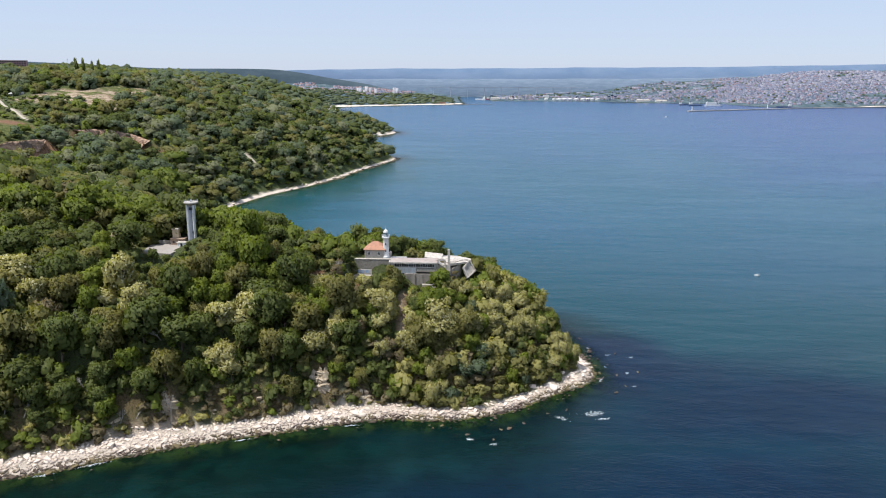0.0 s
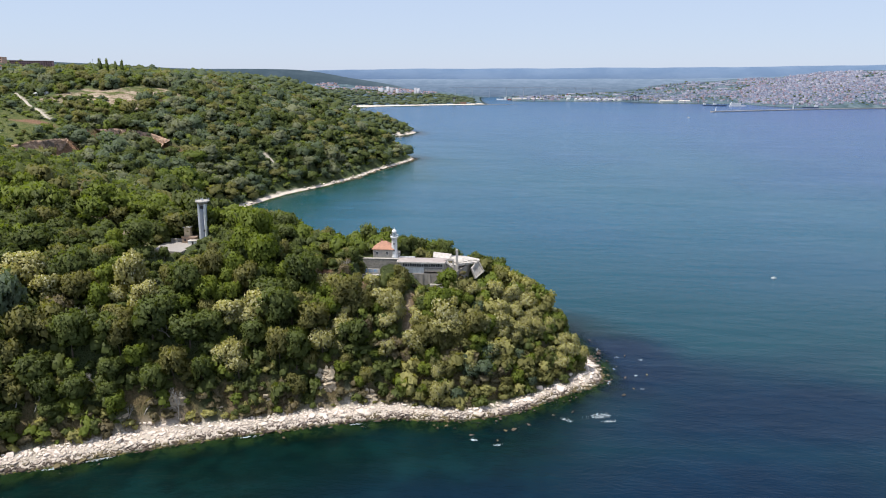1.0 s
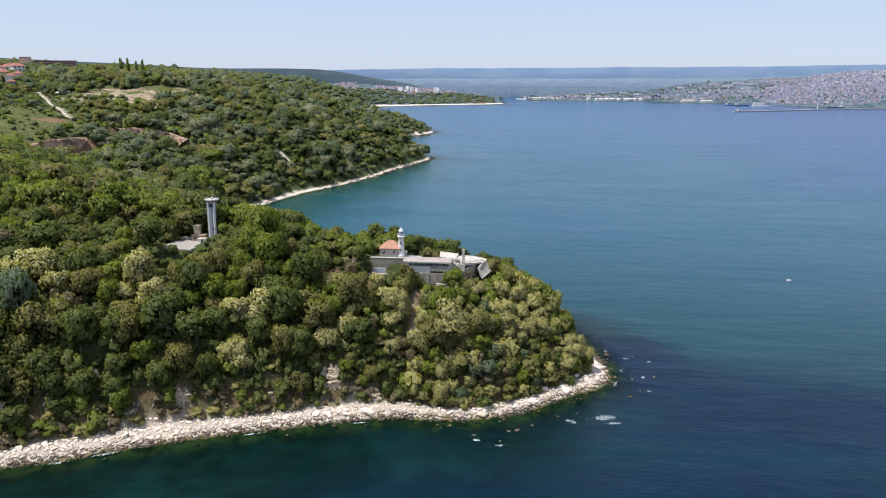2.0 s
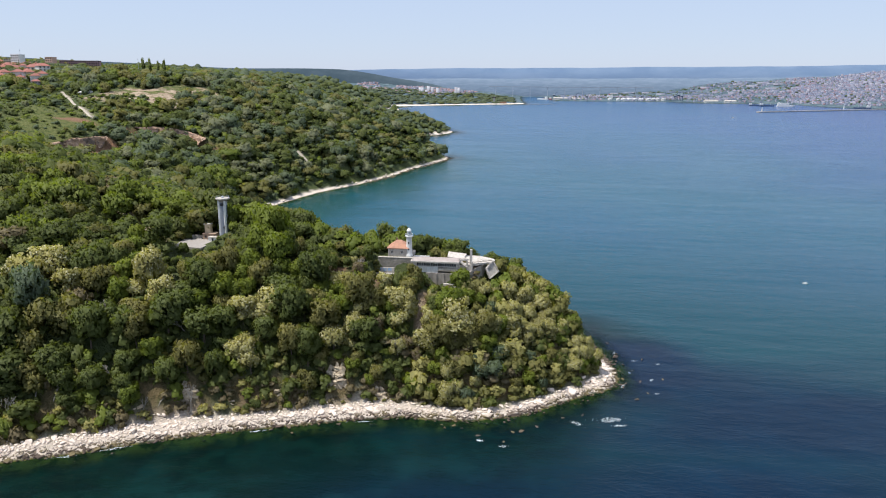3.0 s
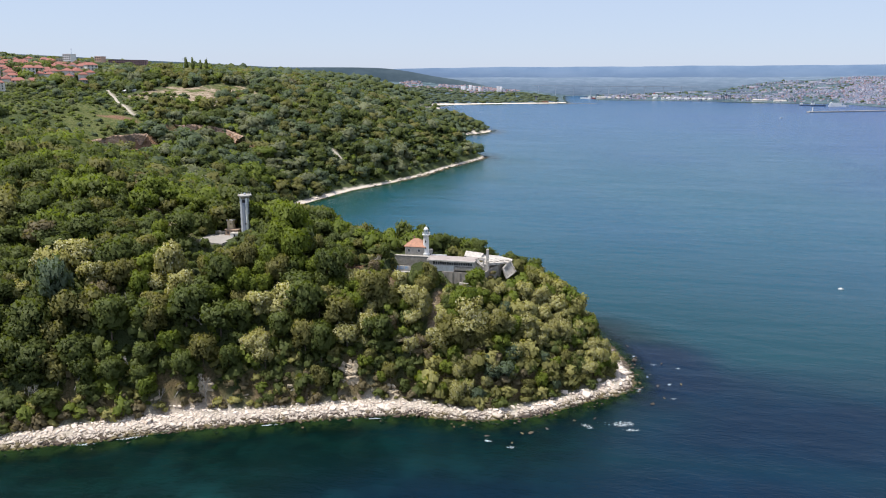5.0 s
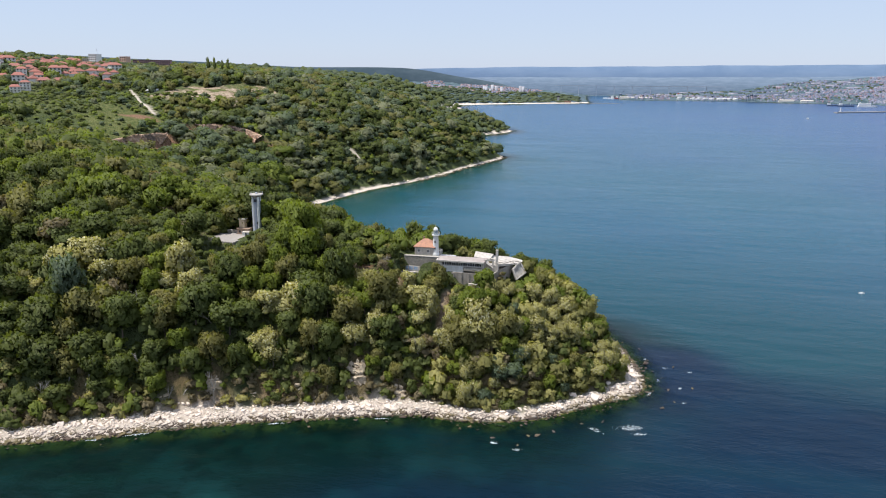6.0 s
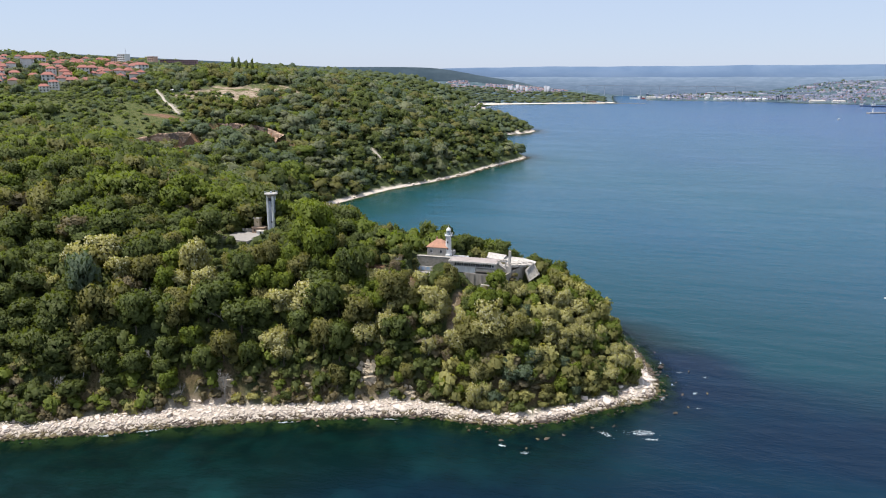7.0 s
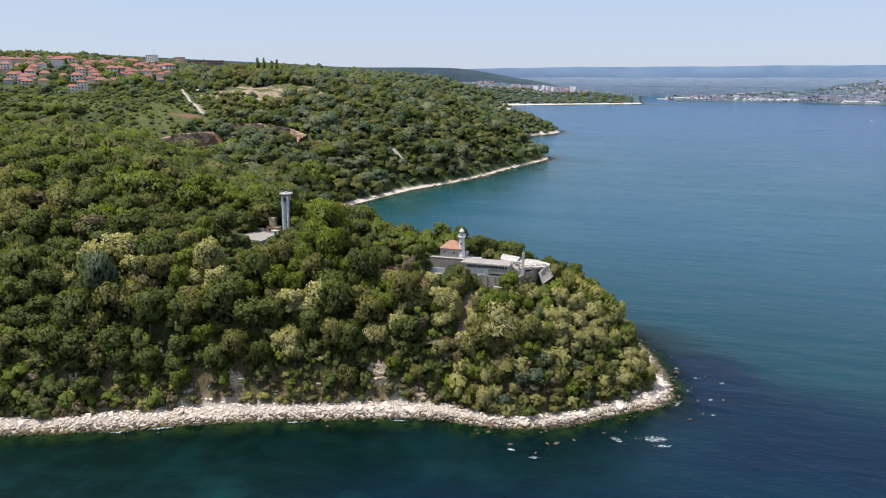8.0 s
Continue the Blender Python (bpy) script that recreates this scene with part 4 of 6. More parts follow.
hx, hy = scatter(-1320, -640, 750, 1420, 20, 91, lambda x, y: within(x, y, VILLAGE) & (np.sin(x * 7.3 + y * 3.1) > -0.2))
lower = [(-811, 812), (-807, 838), (-822, 862), (-826, 892), (-684, 792), (-690, 816), (-754, 903), (-738, 905), (-722, 916), (-706, 930), (-780, 912), (-680, 966), (-842, 914), (-724, 962), (-858, 1090), (-821, 1020), (-935, 978), (-969, 984), (-769, 1038), (-791, 1092), (-887, 902), (-929, 922), (-846, 1000), (-893, 968)]
apart = np.ones(len(hx), bool)
for a, b in lower:
    apart &= np.hypot(hx - a, hy - b) > 17
hx, hy = np.concatenate([hx[apart], [p[0] for p in lower]]), np.concatenate([hy[apart], [p[1] for p in lower]])
BLOCKS = [(-892, 1367), (-860, 1376), (-921, 1345), (-990, 1346), (-1130, 1180), (-1030, 1370)]


def village_near(x, y):
    near = np.zeros(np.shape(x), bool)
    for a, b in list(zip(hx, hy)):
        near |= (np.hypot(x - a, y - b) < 10) | (np.hypot(x - a - 6, y - b + 8) < 7.5)
    for a, b in BLOCKS:
        near |= np.hypot(x - a - 18, y - b + 28) < 52
    return near


def inland(x, y):
    d = coast_distance(x, y)
    scrub = (x < -440 - 0.25 * (y - 640)) & (y > 540) & (y < 870 + 0.2 * (x + 700)) & (np.sin(x * 13.7 + y * 9.1) > -0.80)
    scrub |= village_near(x, y)
    return (d > 11) & ~open_ground(x, y) & ~scrub & (x > -1.2 * y + 20)


bx, by = scatter(-900, 60, 430, 1000, 11.0, 61, lambda x, y: inland(x, y) & (y >= 445) & (y < 1000))
br = np.random.RandomState(62)
bk = species_at(bx, by, br)
bs = np.clip(br.normal(1.08, 0.3, len(bx)) * (1 + 0.2 * wave_noise(bx, by, 60, 47)), 0.45, 1.9)
slipped = np.minimum(near_line(bx - 8, by + 14, SCARP), near_line(bx - 8, by + 20, SCARP_FAR)) < 26
bs *= np.where(slipped, 0.42, 1.0) * np.where(near_line(bx - 6, by + 14, ROADS[0]) < 22, 0.5, 1.0) * np.where((bx < -430) & (by < 900), 0.74, 1.0)
n1 = by < 720
wood("bay_woods", "mixed green woods on the slope above the bay", bx[n1], by[n1], height(bx[n1], by[n1]), bs[n1], bk[n1], mid_crowns, 63, 8.0, 6.2, 4.2)
wood("slope_woods", "mixed green woods over the slopes of the headland", bx[~n1], by[~n1], height(bx[~n1], by[~n1]), bs[~n1], bk[~n1], mid_crowns, 60, 7.6, 5.8, 4.0)
fx, fy = scatter(-1500, -60, 1000, 1300, 13.5, 64, lambda x, y: inland(x, y) & (y >= 1000))
gx0, gy0 = scatter(-2300, -60, 1300, 2150, 28, 59, lambda x, y: inland(x, y) & (y >= 1300) & (y < 1960) & (coast_distance(x, y) > 25))
fr = np.random.RandomState(65)
fk = species_at(fx, fy, fr)
wood("headland_woods", "green woods covering the headland", fx, fy, height(fx, fy), np.clip(fr.normal(1.0, 0.28, len(fx)) * (1 + 0.2 * wave_noise(fx, fy, 80, 48)), 0.45, 1.7), fk, far_crowns, 66, 9.2, 6.0, 4.2)
gk = species_at(gx0, gy0, fr)
wood("plateau_woods", "green woods on the plateau behind the village", gx0, gy0, height(gx0, gy0), np.clip(fr.normal(1.0, 0.22, len(gx0)), 0.5, 1.5), gk, blob_crowns, 58, 13, 7.0, 3.0)
mx, my = scatter(-420, -100, 640, 1330, 10.0, 57, lambda x, y: (coast_distance(x, y) > 10) & (coast_distance(x, y) < 240) & ~open_ground(x, y))
mr = np.random.RandomState(56)
wood("headland_bushes", "low bushes between the trees of the headland", mx, my, height(mx, my), np.clip(mr.normal(0.8, 0.2, len(mx)), 0.4, 1.3), np.where(mr.uniform(0, 1, len(mx)) < 0.4, "oak", np.where(mr.uniform(0, 1, len(mx)) < 0.25, "blue", "lime")), blob_crowns, 50, 6.2, 4.6, 2.4)
zx, zy = scatter(-340, -150, 1560, 1860, 13, 167, lambda x, y: (coast_distance(x, y) > 9) & (coast_distance(x, y) < 130))
zr = np.random.RandomState(168)
wood("point_woods", "low green woods on the slope of the farther point", zx, zy, height(zx, zy), np.clip(zr.normal(1, 0.25, len(zx)), 0.5, 1.5), np.where(zr.uniform(0, 1, len(zx)) < 0.6, "oak", "blue"), tiny_crowns, 169, 8.5, 6.0, 2.5)
ex, ey = scatter(-2400, -150, 1950, 2950, 33, 67, lambda x, y: (coast_distance(x, y) > 12) & (x > -0.9 * y) & (x < -0.12 * y))
er = np.random.RandomState(68)
wood("ridge_forest", "dark forest on the distant ridges", ex, ey, height(ex, ey), np.clip(er.normal(1, 0.25, len(ex)), 0.5, 1.6), np.where(er.uniform(0, 1, len(ex)) < 0.6, "oak", "blue"), tiny_crowns, 69, 16, 9, 3)

# ---- the old lighthouse and its keeper's house ----
def lighthouse():
    t = thing("lighthouse", "white cylindrical masonry lighthouse with a gallery and domed lantern", "lighthouse", (-32.0, 331.6, 53.5))
    tower = part("tower", turned([(1.75, -1), (1.72, 0.6), (1.5, 0.8), (1.28, 8.9), (1.5, 9.4), (1.5, 9.6)], 28), WHITE, t)
    for k, z in ((4, 3.0), (4, 6.2)):
        part("window", new_box(-0.3, 0.3, -1.62, -1.3, z, z + 1.0, bevel=0.05), DARK, tower, "small dark window opening")
    part("gallery", turned([(1.5, 9.6), (1.95, 9.75), (1.95, 9.98), (1.0, 10.0)], 28), WHITE, t)
    rail = bmesh.new()
    for k in range(16):
        a = 6.28318 * k / 16
        box(rail, 1.86 * math.cos(a) - 0.03, 1.86 * math.cos(a) + 0.03, 1.86 * math.sin(a) - 0.03, 1.86 * math.sin(a) + 0.03, 9.98, 11.0)
    for z in (10.5, 11.0):
        for k in range(32):
            a, b = 6.28318 * k / 32, 6.28318 * (k + 1) / 32
            slab(rail, [(1.84 * math.cos(a), 1.84 * math.sin(a), z), (1.84 * math.cos(b), 1.84 * math.sin(b), z), (1.9 * math.cos(b), 1.9 * math.sin(b), z), (1.9 * math.cos(a), 1.9 * math.sin(a), z)], 0.06)
    part("railing", rail, WHITE, t)
    lantern = part("lantern", turned([(1.02, 9.98), (1.02, 10.9), (0.95, 10.95), (0.95, 12.2), (1.05, 12.25)], 16), LANTERN, t, "glazed lantern room")
    for k in range(8):
        a = 6.28318 * k / 8
        part("glazing_bar", new_box(0.97 * math.cos(a) - 0.05, 0.97 * math.cos(a) + 0.05, 0.97 * math.sin(a) - 0.05, 0.97 * math.sin(a) + 0.05, 10.9, 12.25), WHITE, lantern)
    part("dome", turned([(1.2, 12.2), (1.2, 12.35), (1.0, 12.9), (0.6, 13.4), (0.25, 13.65), (0.2, 13.8)], 24), WHITE, t)
    part("finial", turned([(0.08, 13.7), (0.2, 14.0), (0.2, 14.2), (0.05, 14.4), (0.03, 14.9)], 10), WHITE, t)


LANTERN, _t, _b = node_material("lantern_glass")
_t.links.new(mix(_t, ramp(_t, noise_tex(_t, 0.8), 0.4, 0.6), (0.33, 0.38, 0.42), (0.22, 0.27, 0.31)), _b.inputs["Base Color"])
_b.inputs["Roughness"].default_value = 0.08


def hip_roof(x0, x1, y0, y1, z, rise, over=0.5, inset=None):
    """A tiled hip roof with a fascia and ridge."""
    bm = bmesh.new()
    x0, x1, y0, y1 = x0 - over, x1 + over, y0 - over, y1 + over
    k = (y1 - y0) * 0.5 if inset is None else inset
    ym = (y0 + y1) / 2
    eave = [bm.verts.new(p) for p in ((x0, y0, z), (x1, y0, z), (x1, y1, z), (x0, y1, z))]
    foot = [bm.verts.new(p) for p in ((x0, y0, z - 0.22), (x1, y0, z - 0.22), (x1, y1, z - 0.22), (x0, y1, z - 0.22))]
    a, b = bm.verts.new((x0 + k, ym, z + rise)), bm.verts.new((x1 - k, ym, z + rise))
    for q in ((eave[0], eave[1], b, a), (eave[1], eave[2], b), (eave[2], eave[3], a, b), (eave[3], eave[0], a)):
        bm.faces.new(q)
    for i in range(4):
        bm.faces.new((foot[i], foot[(i + 1) % 4], eave[(i + 1) % 4], eave[i]))
    bm.faces.new(foot[::-1])
    return bm


def keepers_house():
    t = thing("keepers_house", "small stained cream house with an orange clay-tiled hip roof", "house", (-37.3, 334.2, 53.5))
    wall = part("wall", new_box(-4.9, 4.9, -3.8, 3.8, -1.0, 3.8, bevel=0.03), HOUSE_WALL, t)
    part("roof", hip_roof(-4.9, 4.9, -3.8, 3.8, 3.9, 3.3, 0.55), TILE, t, "orange clay-tiled hip roof")
    for x in (-3.4, 1.4):
        w = part("window", new_box(x, x + 1.0, -3.86, -3.6, 1.2, 2.6), DARK, wall, "dark window with a pale frame")
        for a, b, c, d in ((x - 0.1, x + 1.1, 1.08, 1.2), (x - 0.1, x + 1.1, 2.6, 2.7), (x - 0.1, x, 1.2, 2.6), (x + 1.0, x + 1.1, 1.2, 2.6), (x + 0.46, x + 0.54, 1.2, 2.6)):
            part("frame", new_box(a, b, -3.92, -3.7, c, d), WHITE, w)
    for y in (-2.0, 1.0):
        part("window", new_box(4.7, 4.96, y, y + 1.0, 1.2, 2.6), DARK, wall)
    part("chimney", new_box(-1.6, -0.9, 0.3, 1.0, 6.2, 8.0, bevel=0.04), BROWN, t)
    lean = bmesh.new()
    prism(lean, [(4.9, -1.8), (7.6, -1.8), (7.6, 3.0), (4.9, 3.0)], -1.0, lambda x, y: 2.2 - 0.25 * (x - 4.9))
    part("lean_to", lean, CONCRETE, t, "low grey lean-to at the end wall")


def stone_terrace(name, label, x0, x1, y0, y1, z0, z1, stone, course=0.55, top=True):
    """A retaining wall faced with stones."""
    t = thing(name, label, "wall")
    part("core", new_box(x0 + 0.08, x1 - 0.08, y0 + 0.1, y1, z0, z1 - 0.04), STONE, t)
    r = random.Random(int(x0 * 7 + z0))
    blocks = {}
    z = z1 - course
    while z > z0:
        x = x0
        while x < x1 - 0.2:
            w = min(r.choice((0.8, 1.1, 1.4)), x1 - x)
            key = round(w, 2)
            if key not in blocks:
                me = bpy.data.meshes.new("block")
                b = new_box(0.03, w - 0.03, 0, 0.16, 0.03, course - 0.03, bevel=0.04)
                b.to_mesh(me)
                b.free()
                me.materials.append(stone)
                blocks[key] = me
            ob = new("block", blocks[key])
            ob.parent = t
            ob.location = (x, y0 + r.uniform(-0.05, 0.03), z)
            x += w
        z -= course
    if top:
        part("coping", new_box(x0 - 0.1, x1 + 0.1, y0 - 0.15, y0 + 0.6, z1, z1 + 0.22, bevel=0.04), PALE_CONCRETE, t)
    return t


def restaurant():
    t = thing("restaurant_building", "derelict long flat-roofed concrete building with a band of broken windows", "building", (0, 0, 0))
    part("plinth", new_box(-29.2, -17.0, 323.9, 331.5, 46.0, 50.35, bevel=0.05), WHITE, t, "flaking white plinth wall")
    part("back_wall", new_box(-28.6, -7.6, 330.6, 331.3, 47.5, 52.9), CONCRETE, t)
    part("side_wall", new_box(-29.0, -27.2, 324.1, 330.6, 50.35, 52.9, bevel=0.04), PALE_CONCRETE, t)
    part("side_wall", new_box(-8.3, -7.5, 324.2, 330.6, 47.5, 52.9, bevel=0.04), PALE_CONCRETE, t)
    part("floor_slab", new_box(-17.0, -7.4, 323.4, 331.0, 48.5, 48.95, bevel=0.04), GREY_WALL, t)
    balcony = part("balcony", new_box(-17.0, -7.5, 323.5, 323.75, 49.0, 50.2, bevel=0.03), GREY_WALL, t, "grey balcony parapet")
    for x in np.arange(-16.6, -7.6, 1.5):
        part("panel", new_box(x, x + 1.3, 323.42, 323.5, 49.1, 50.05, bevel=0.02), CONCRETE, balcony)
    part("spandrel", new_box(-27.2, -8.3, 324.25, 324.5, 50.2, 50.75, bevel=0.02), PALE_CONCRETE, t)
    # near-black sheet: the gloom of the unlit rooms is in its colour
    part("interior", new_box(-27.2, -8.3, 326.2, 326.5, 48.9, 52.8), DARK, t, "dark interior behind the openings")
    n = 17
    step = 18.9 / n
    for k in range(n + 1):
        x = -27.2 + k * step
        part("window_post", new_box(x - 0.1, x + 0.1, 324.2, 324.5, 50.7, 52.7, bevel=0.02), WHITE if k % 5 else CONCRETE, t)
        if k < n:
            w = part("window", new_box(x + 0.11, x + step - 0.11, 324.36, 324.4, 50.76, 52.62), DARK, t, "dark broken window opening")
            if k % 3:
                part("transom", new_box(x + 0.14, x + step - 0.14, 324.28, 324.42, 51.95, 52.05), WHITE, w)
    roof = bmesh.new()
    prism(roof, [(-29.8, 323.0), (-7.0, 323.0), (-6.6, 332.0), (-29.4, 332.0)], 52.75, 53.15)
    roof = part("roof", roof, ROOFING, t, "flat grey-brown weathered roof slab")
    part("fascia", new_box(-29.9, -6.9, 322.9, 323.15, 52.6, 53.3, bevel=0.03), PALE_CONCRETE, roof)
    part("fascia", new_box(-29.9, -29.5, 323.15, 332.0, 52.6, 53.3, bevel=0.03), PALE_CONCRETE, roof)
    part("parapet", new_box(-29.5, -22.0, 331.6, 332.0, 53.15, 53.7, bevel=0.03), WHITE, roof)
    up = bmesh.new()
    slab(up, [(-13.5, 333, 53.3), (-5.5, 331.0, 52.9), (-4.5, 337.5, 54.0), (-13.5, 338.5, 54.6)], 0.35)
    part("upper_roof", up, PALE_CONCRETE, t, "pale sagging concrete roof slab")
    stair = part("stair_block", new_box(-7.4, -1.0, 327.3, 332.5, 45.0, 51.0, bevel=0.05), CONCRETE, t, "broken concrete stair block")
    for a, b, c, d in ((-7.4, -6.7, 327.0, 53.6), (-3.7, -3.0, 327.1, 53.0), (-1.5, -0.8, 327.0, 52.6)):
        part("column", new_box(a, b, c, c + 0.7, 47.0, d, bevel=0.04), PALE_CONCRETE, stair)
    part("beam", new_box(-7.4, -3.2, 327.05, 327.6, 53.0, 53.6, bevel=0.03), PALE_CONCRETE, stair)
    broken = bmesh.new()
    slab(broken, [(-7.2, 326.8, 52.6), (-3.2, 326.6, 50.0), (-2.8, 330.5, 50.4), (-7.2, 330.8, 53.0)], 0.3)
    part("fallen_slab", broken, PALE_CONCRETE, stair)
    part("pillar", new_box(-2.2, -1.05, 327.7, 328.9, 51.0, 58.4, bevel=0.1), PALE_CONCRETE, t, "tall lone concrete pillar")


def terrace():
    t = thing("cliff_terrace", "cracked concrete terrace above a grey retaining wall", "terrace")
    deck = bmesh.new()
    prism(deck, [(-7.0, 332.6), (-2.0, 330.4), (3.0, 333.6), (8.6, 338.2), (9.4, 343.5), (2.0, 347.0), (-7.0, 346.0)], 49.6, lambda x, y: 51.2 - 0.07 * (x + 6))
    part("deck", deck, PALE_CONCRETE, t)
    wall = bmesh.new()
    prism(wall, [(-22.5, 323.3), (-3.0, 323.3), (1.6, 330.4), (4.4, 337.6), (4.6, 342.0), (-6.0, 345.0), (-22.0, 331.0)], 38.5, lambda x, y: 47.6 + (1.9 if x > -1 else 0))
    part("retaining_wall", wall, GREY_WALL, t, "stained grey concrete retaining wall")
    for x in np.arange(-21.5, -3.2, 3.6):
        part("buttress", new_box(x, x + 0.5, 322.95, 323.3, 39.0, 47.5, bevel=0.04), GREY_WALL, t)
    part("footing", new_box(-14.0, -2.2, 321.6, 323.0, 39.0, 42.9, bevel=0.1), PALE_CONCRETE, t, "pale footing ledge")
    for k in range(5):
        part("parapet", new_box(-4.0 + 2.4 * k, -1.8 + 2.4 * k, 331.0 + 1.9 * k, 331.35 + 1.9 * k, 50.0, 51.5 - 0.12 * k, bevel=0.04), PALE_CONCRETE, t)
    g = thing("tilted_canopy", "pale concrete canopy slab hanging tilted over the cliff edge", "canopy")
    corners = [Vector(p) for p in ((4.6, 334.6, 47.6), (7.9, 338.6, 50.8), (11.2, 338.0, 45.3), (6.9, 333.6, 42.6))]
    s = bmesh.new()
    slab(s, corners, 0.5)
    part("slab", s, CONCRETE, g)
    n = (corners[1] - corners[0]).cross(corners[3] - corners[0]).normalized()
    n = -n if n.y > 0 else n
    for k in range(4):
        a, b = corners[k], corners[(k + 1) % 4]
        c = sum(corners, Vector()) / 4
        inner = lambda p: p + (c - p).normalized() * 0.85
        f = bmesh.new()
        slab(f, [a + n * 0.25, b + n * 0.25, inner(b) + n * 0.25, inner(a) + n * 0.25], 0.9)
        part("rim", f, PALE_CONCRETE, g)


ROOFING = weathered("bitumen_roof", (0.42, 0.36, 0.33), (0.27, 0.22, 0.20), 0.95, 0.5, 0.15, 0.04)
lighthouse()
keepers_house()
stone_terrace("terrace_wall", "weathered grey stone terrace wall below the house", -46.5, -29.6, 327.0, 329.8, 47.0, 53.45, STONE)
stone_terrace("lower_terrace_wall", "pale stone wall of an overgrown lower terrace", -47.0, -37.6, 322.2, 324.6, 41.5, 46.6, PALE_CONCRETE)
blue = thing("painted_wall", "low wall with faded blue painted panels", "wall")
part("body", new_box(-46.6, -38.2, 325.0, 325.4, 44.0, 49.0, bevel=0.04), PALE_CONCRETE, blue)
for k, x in enumerate((-46.2, -43.6, -41.2)):
    part("panel", new_box(x, x + 1.9, 324.94, 325.02, 47.2, 48.7, bevel=0.02), BLUE, blue, "faded blue painted panel")
restaurant()
terrace()


rb, lump = bmesh.new(), random.Random(77)
for k in range(46):
    u, v, s = lump.uniform(-20, 7), lump.uniform(332.5, 341), lump.uniform(0.25, 0.8)
    if u > -6:
        zz = 51.15 - 0.07 * (u + 6)
    else:
        zz = ground_at(u, v)
    r0 = bmesh.ops.create_cube(rb, size=1, matrix=Matrix.LocRotScale((u, v, zz + 0.1), Euler((lump.uniform(-0.4, 0.4), lump.uniform(-0.4, 0.4), lump.uniform(0, 3))), (s * 1.6, s, s * 0.6)))
rubble_mesh = bpy.data.meshes.new("rubble")
rb.to_mesh(rubble_mesh)
rb.free()
rubble_mesh.materials.append(PALE_CONCRETE)
tagged(new("rubble", rubble_mesh), "broken concrete lumps strewn over the old terrace", "rubble", kind="stuff")


# scrub growing over the terraces and at the foot of the walls
tr1 = np.random.RandomState(45)
tgx = np.concatenate([tr1.uniform(-24, 2, 30), tr1.uniform(-48, -36, 22), tr1.uniform(-6, 6, 10), tr1.uniform(-38, -28, 26), tr1.uniform(-4, 3, 6)])
tgy = np.concatenate([tr1.uniform(319, 322.5, 30), tr1.uniform(312, 326.5, 22), tr1.uniform(326, 331.5, 10), tr1.uniform(315, 326, 26), tr1.uniform(325.5, 328, 6)])
tgz = np.where((tgx > -6) & (tgy > 330), 50.0, height(tgx, tgy))
tgz[-6:] = tr1.uniform(44, 48, 6)
wood("terrace_scrub", "brown and green scrub overgrowing the old walls", tgx, tgy, tgz, tr1.uniform(0.22, 0.55, len(tgx)), np.where(tr1.uniform(0, 1, len(tgx)) < 0.5, "olive", np.where(tr1.uniform(0, 1, len(tgx)) < 0.5, "dry", "oak")), back_crowns, 46, 3.6, 3.6, 1.4)


# ---- the modern light tower and its yard ----
def light_tower():
    t = thing("light_tower", "tall slender grey tower with white fins and a flat round top", "lighthouse", (-127.5, 337.2, 57.3))
    shaft = part("shaft", turned([(1.95, -2), (1.9, 0), (1.8, 19.6)], 18), CLADDING, t, "blue-grey clad shaft")
    for turn in (192, 312, 72):
        a = radians(turn)
        f = bmesh.new()
        box(f, 1.0, 2.6, -0.5, 0.5, -2.0, 19.9, bevel=0.08)
        bmesh.ops.rotate(f, cent=(0, 0, 0), matrix=Matrix.Rotation(a, 3, "Z"), verts=f.verts)
        part("fin", f, WHITE, t, "white concrete fin")
    for z in np.arange(2.0, 18.5, 2.35):
        part("joint", turned([(1.93 - 0.005 * z, z), (1.95 - 0.005 * z, z + 0.12)], 18), CLADDING, shaft)
    part("window", new_box(0.3, 1.0, -2.0, -1.5, 6.0, 6.9), DARK, shaft, "small dark window")
    part("window", new_box(-0.6, 1.2, -1.95, -1.4, 17.4, 18.8), DARK, shaft, "dark band of windows under the top")
    part("corbel", turned([(1.8, 19.0), (2.1, 19.8), (2.8, 20.65)], 32), GREY_WALL, t)
    rail = bmesh.new()
    for k in range(20):
        a = 6.28318 * k / 20
        box(rail, 3.2 * math.cos(a) - 0.04, 3.2 * math.cos(a) + 0.04, 3.2 * math.sin(a) - 0.04, 3.2 * math.sin(a) + 0.04, 21.2, 22.2)
    part("railing", rail, STEEL, t)
    part("disc", turned([(3.2, 20.6), (3.4, 20.72), (3.4, 21.15), (3.2, 21.28)], 40), CONCRETE, t, "flat pale concrete round top")
    part("lamp", turned([(0.5, 21.4), (0.5, 22.0), (0.2, 22.2)], 12), STEEL, t)


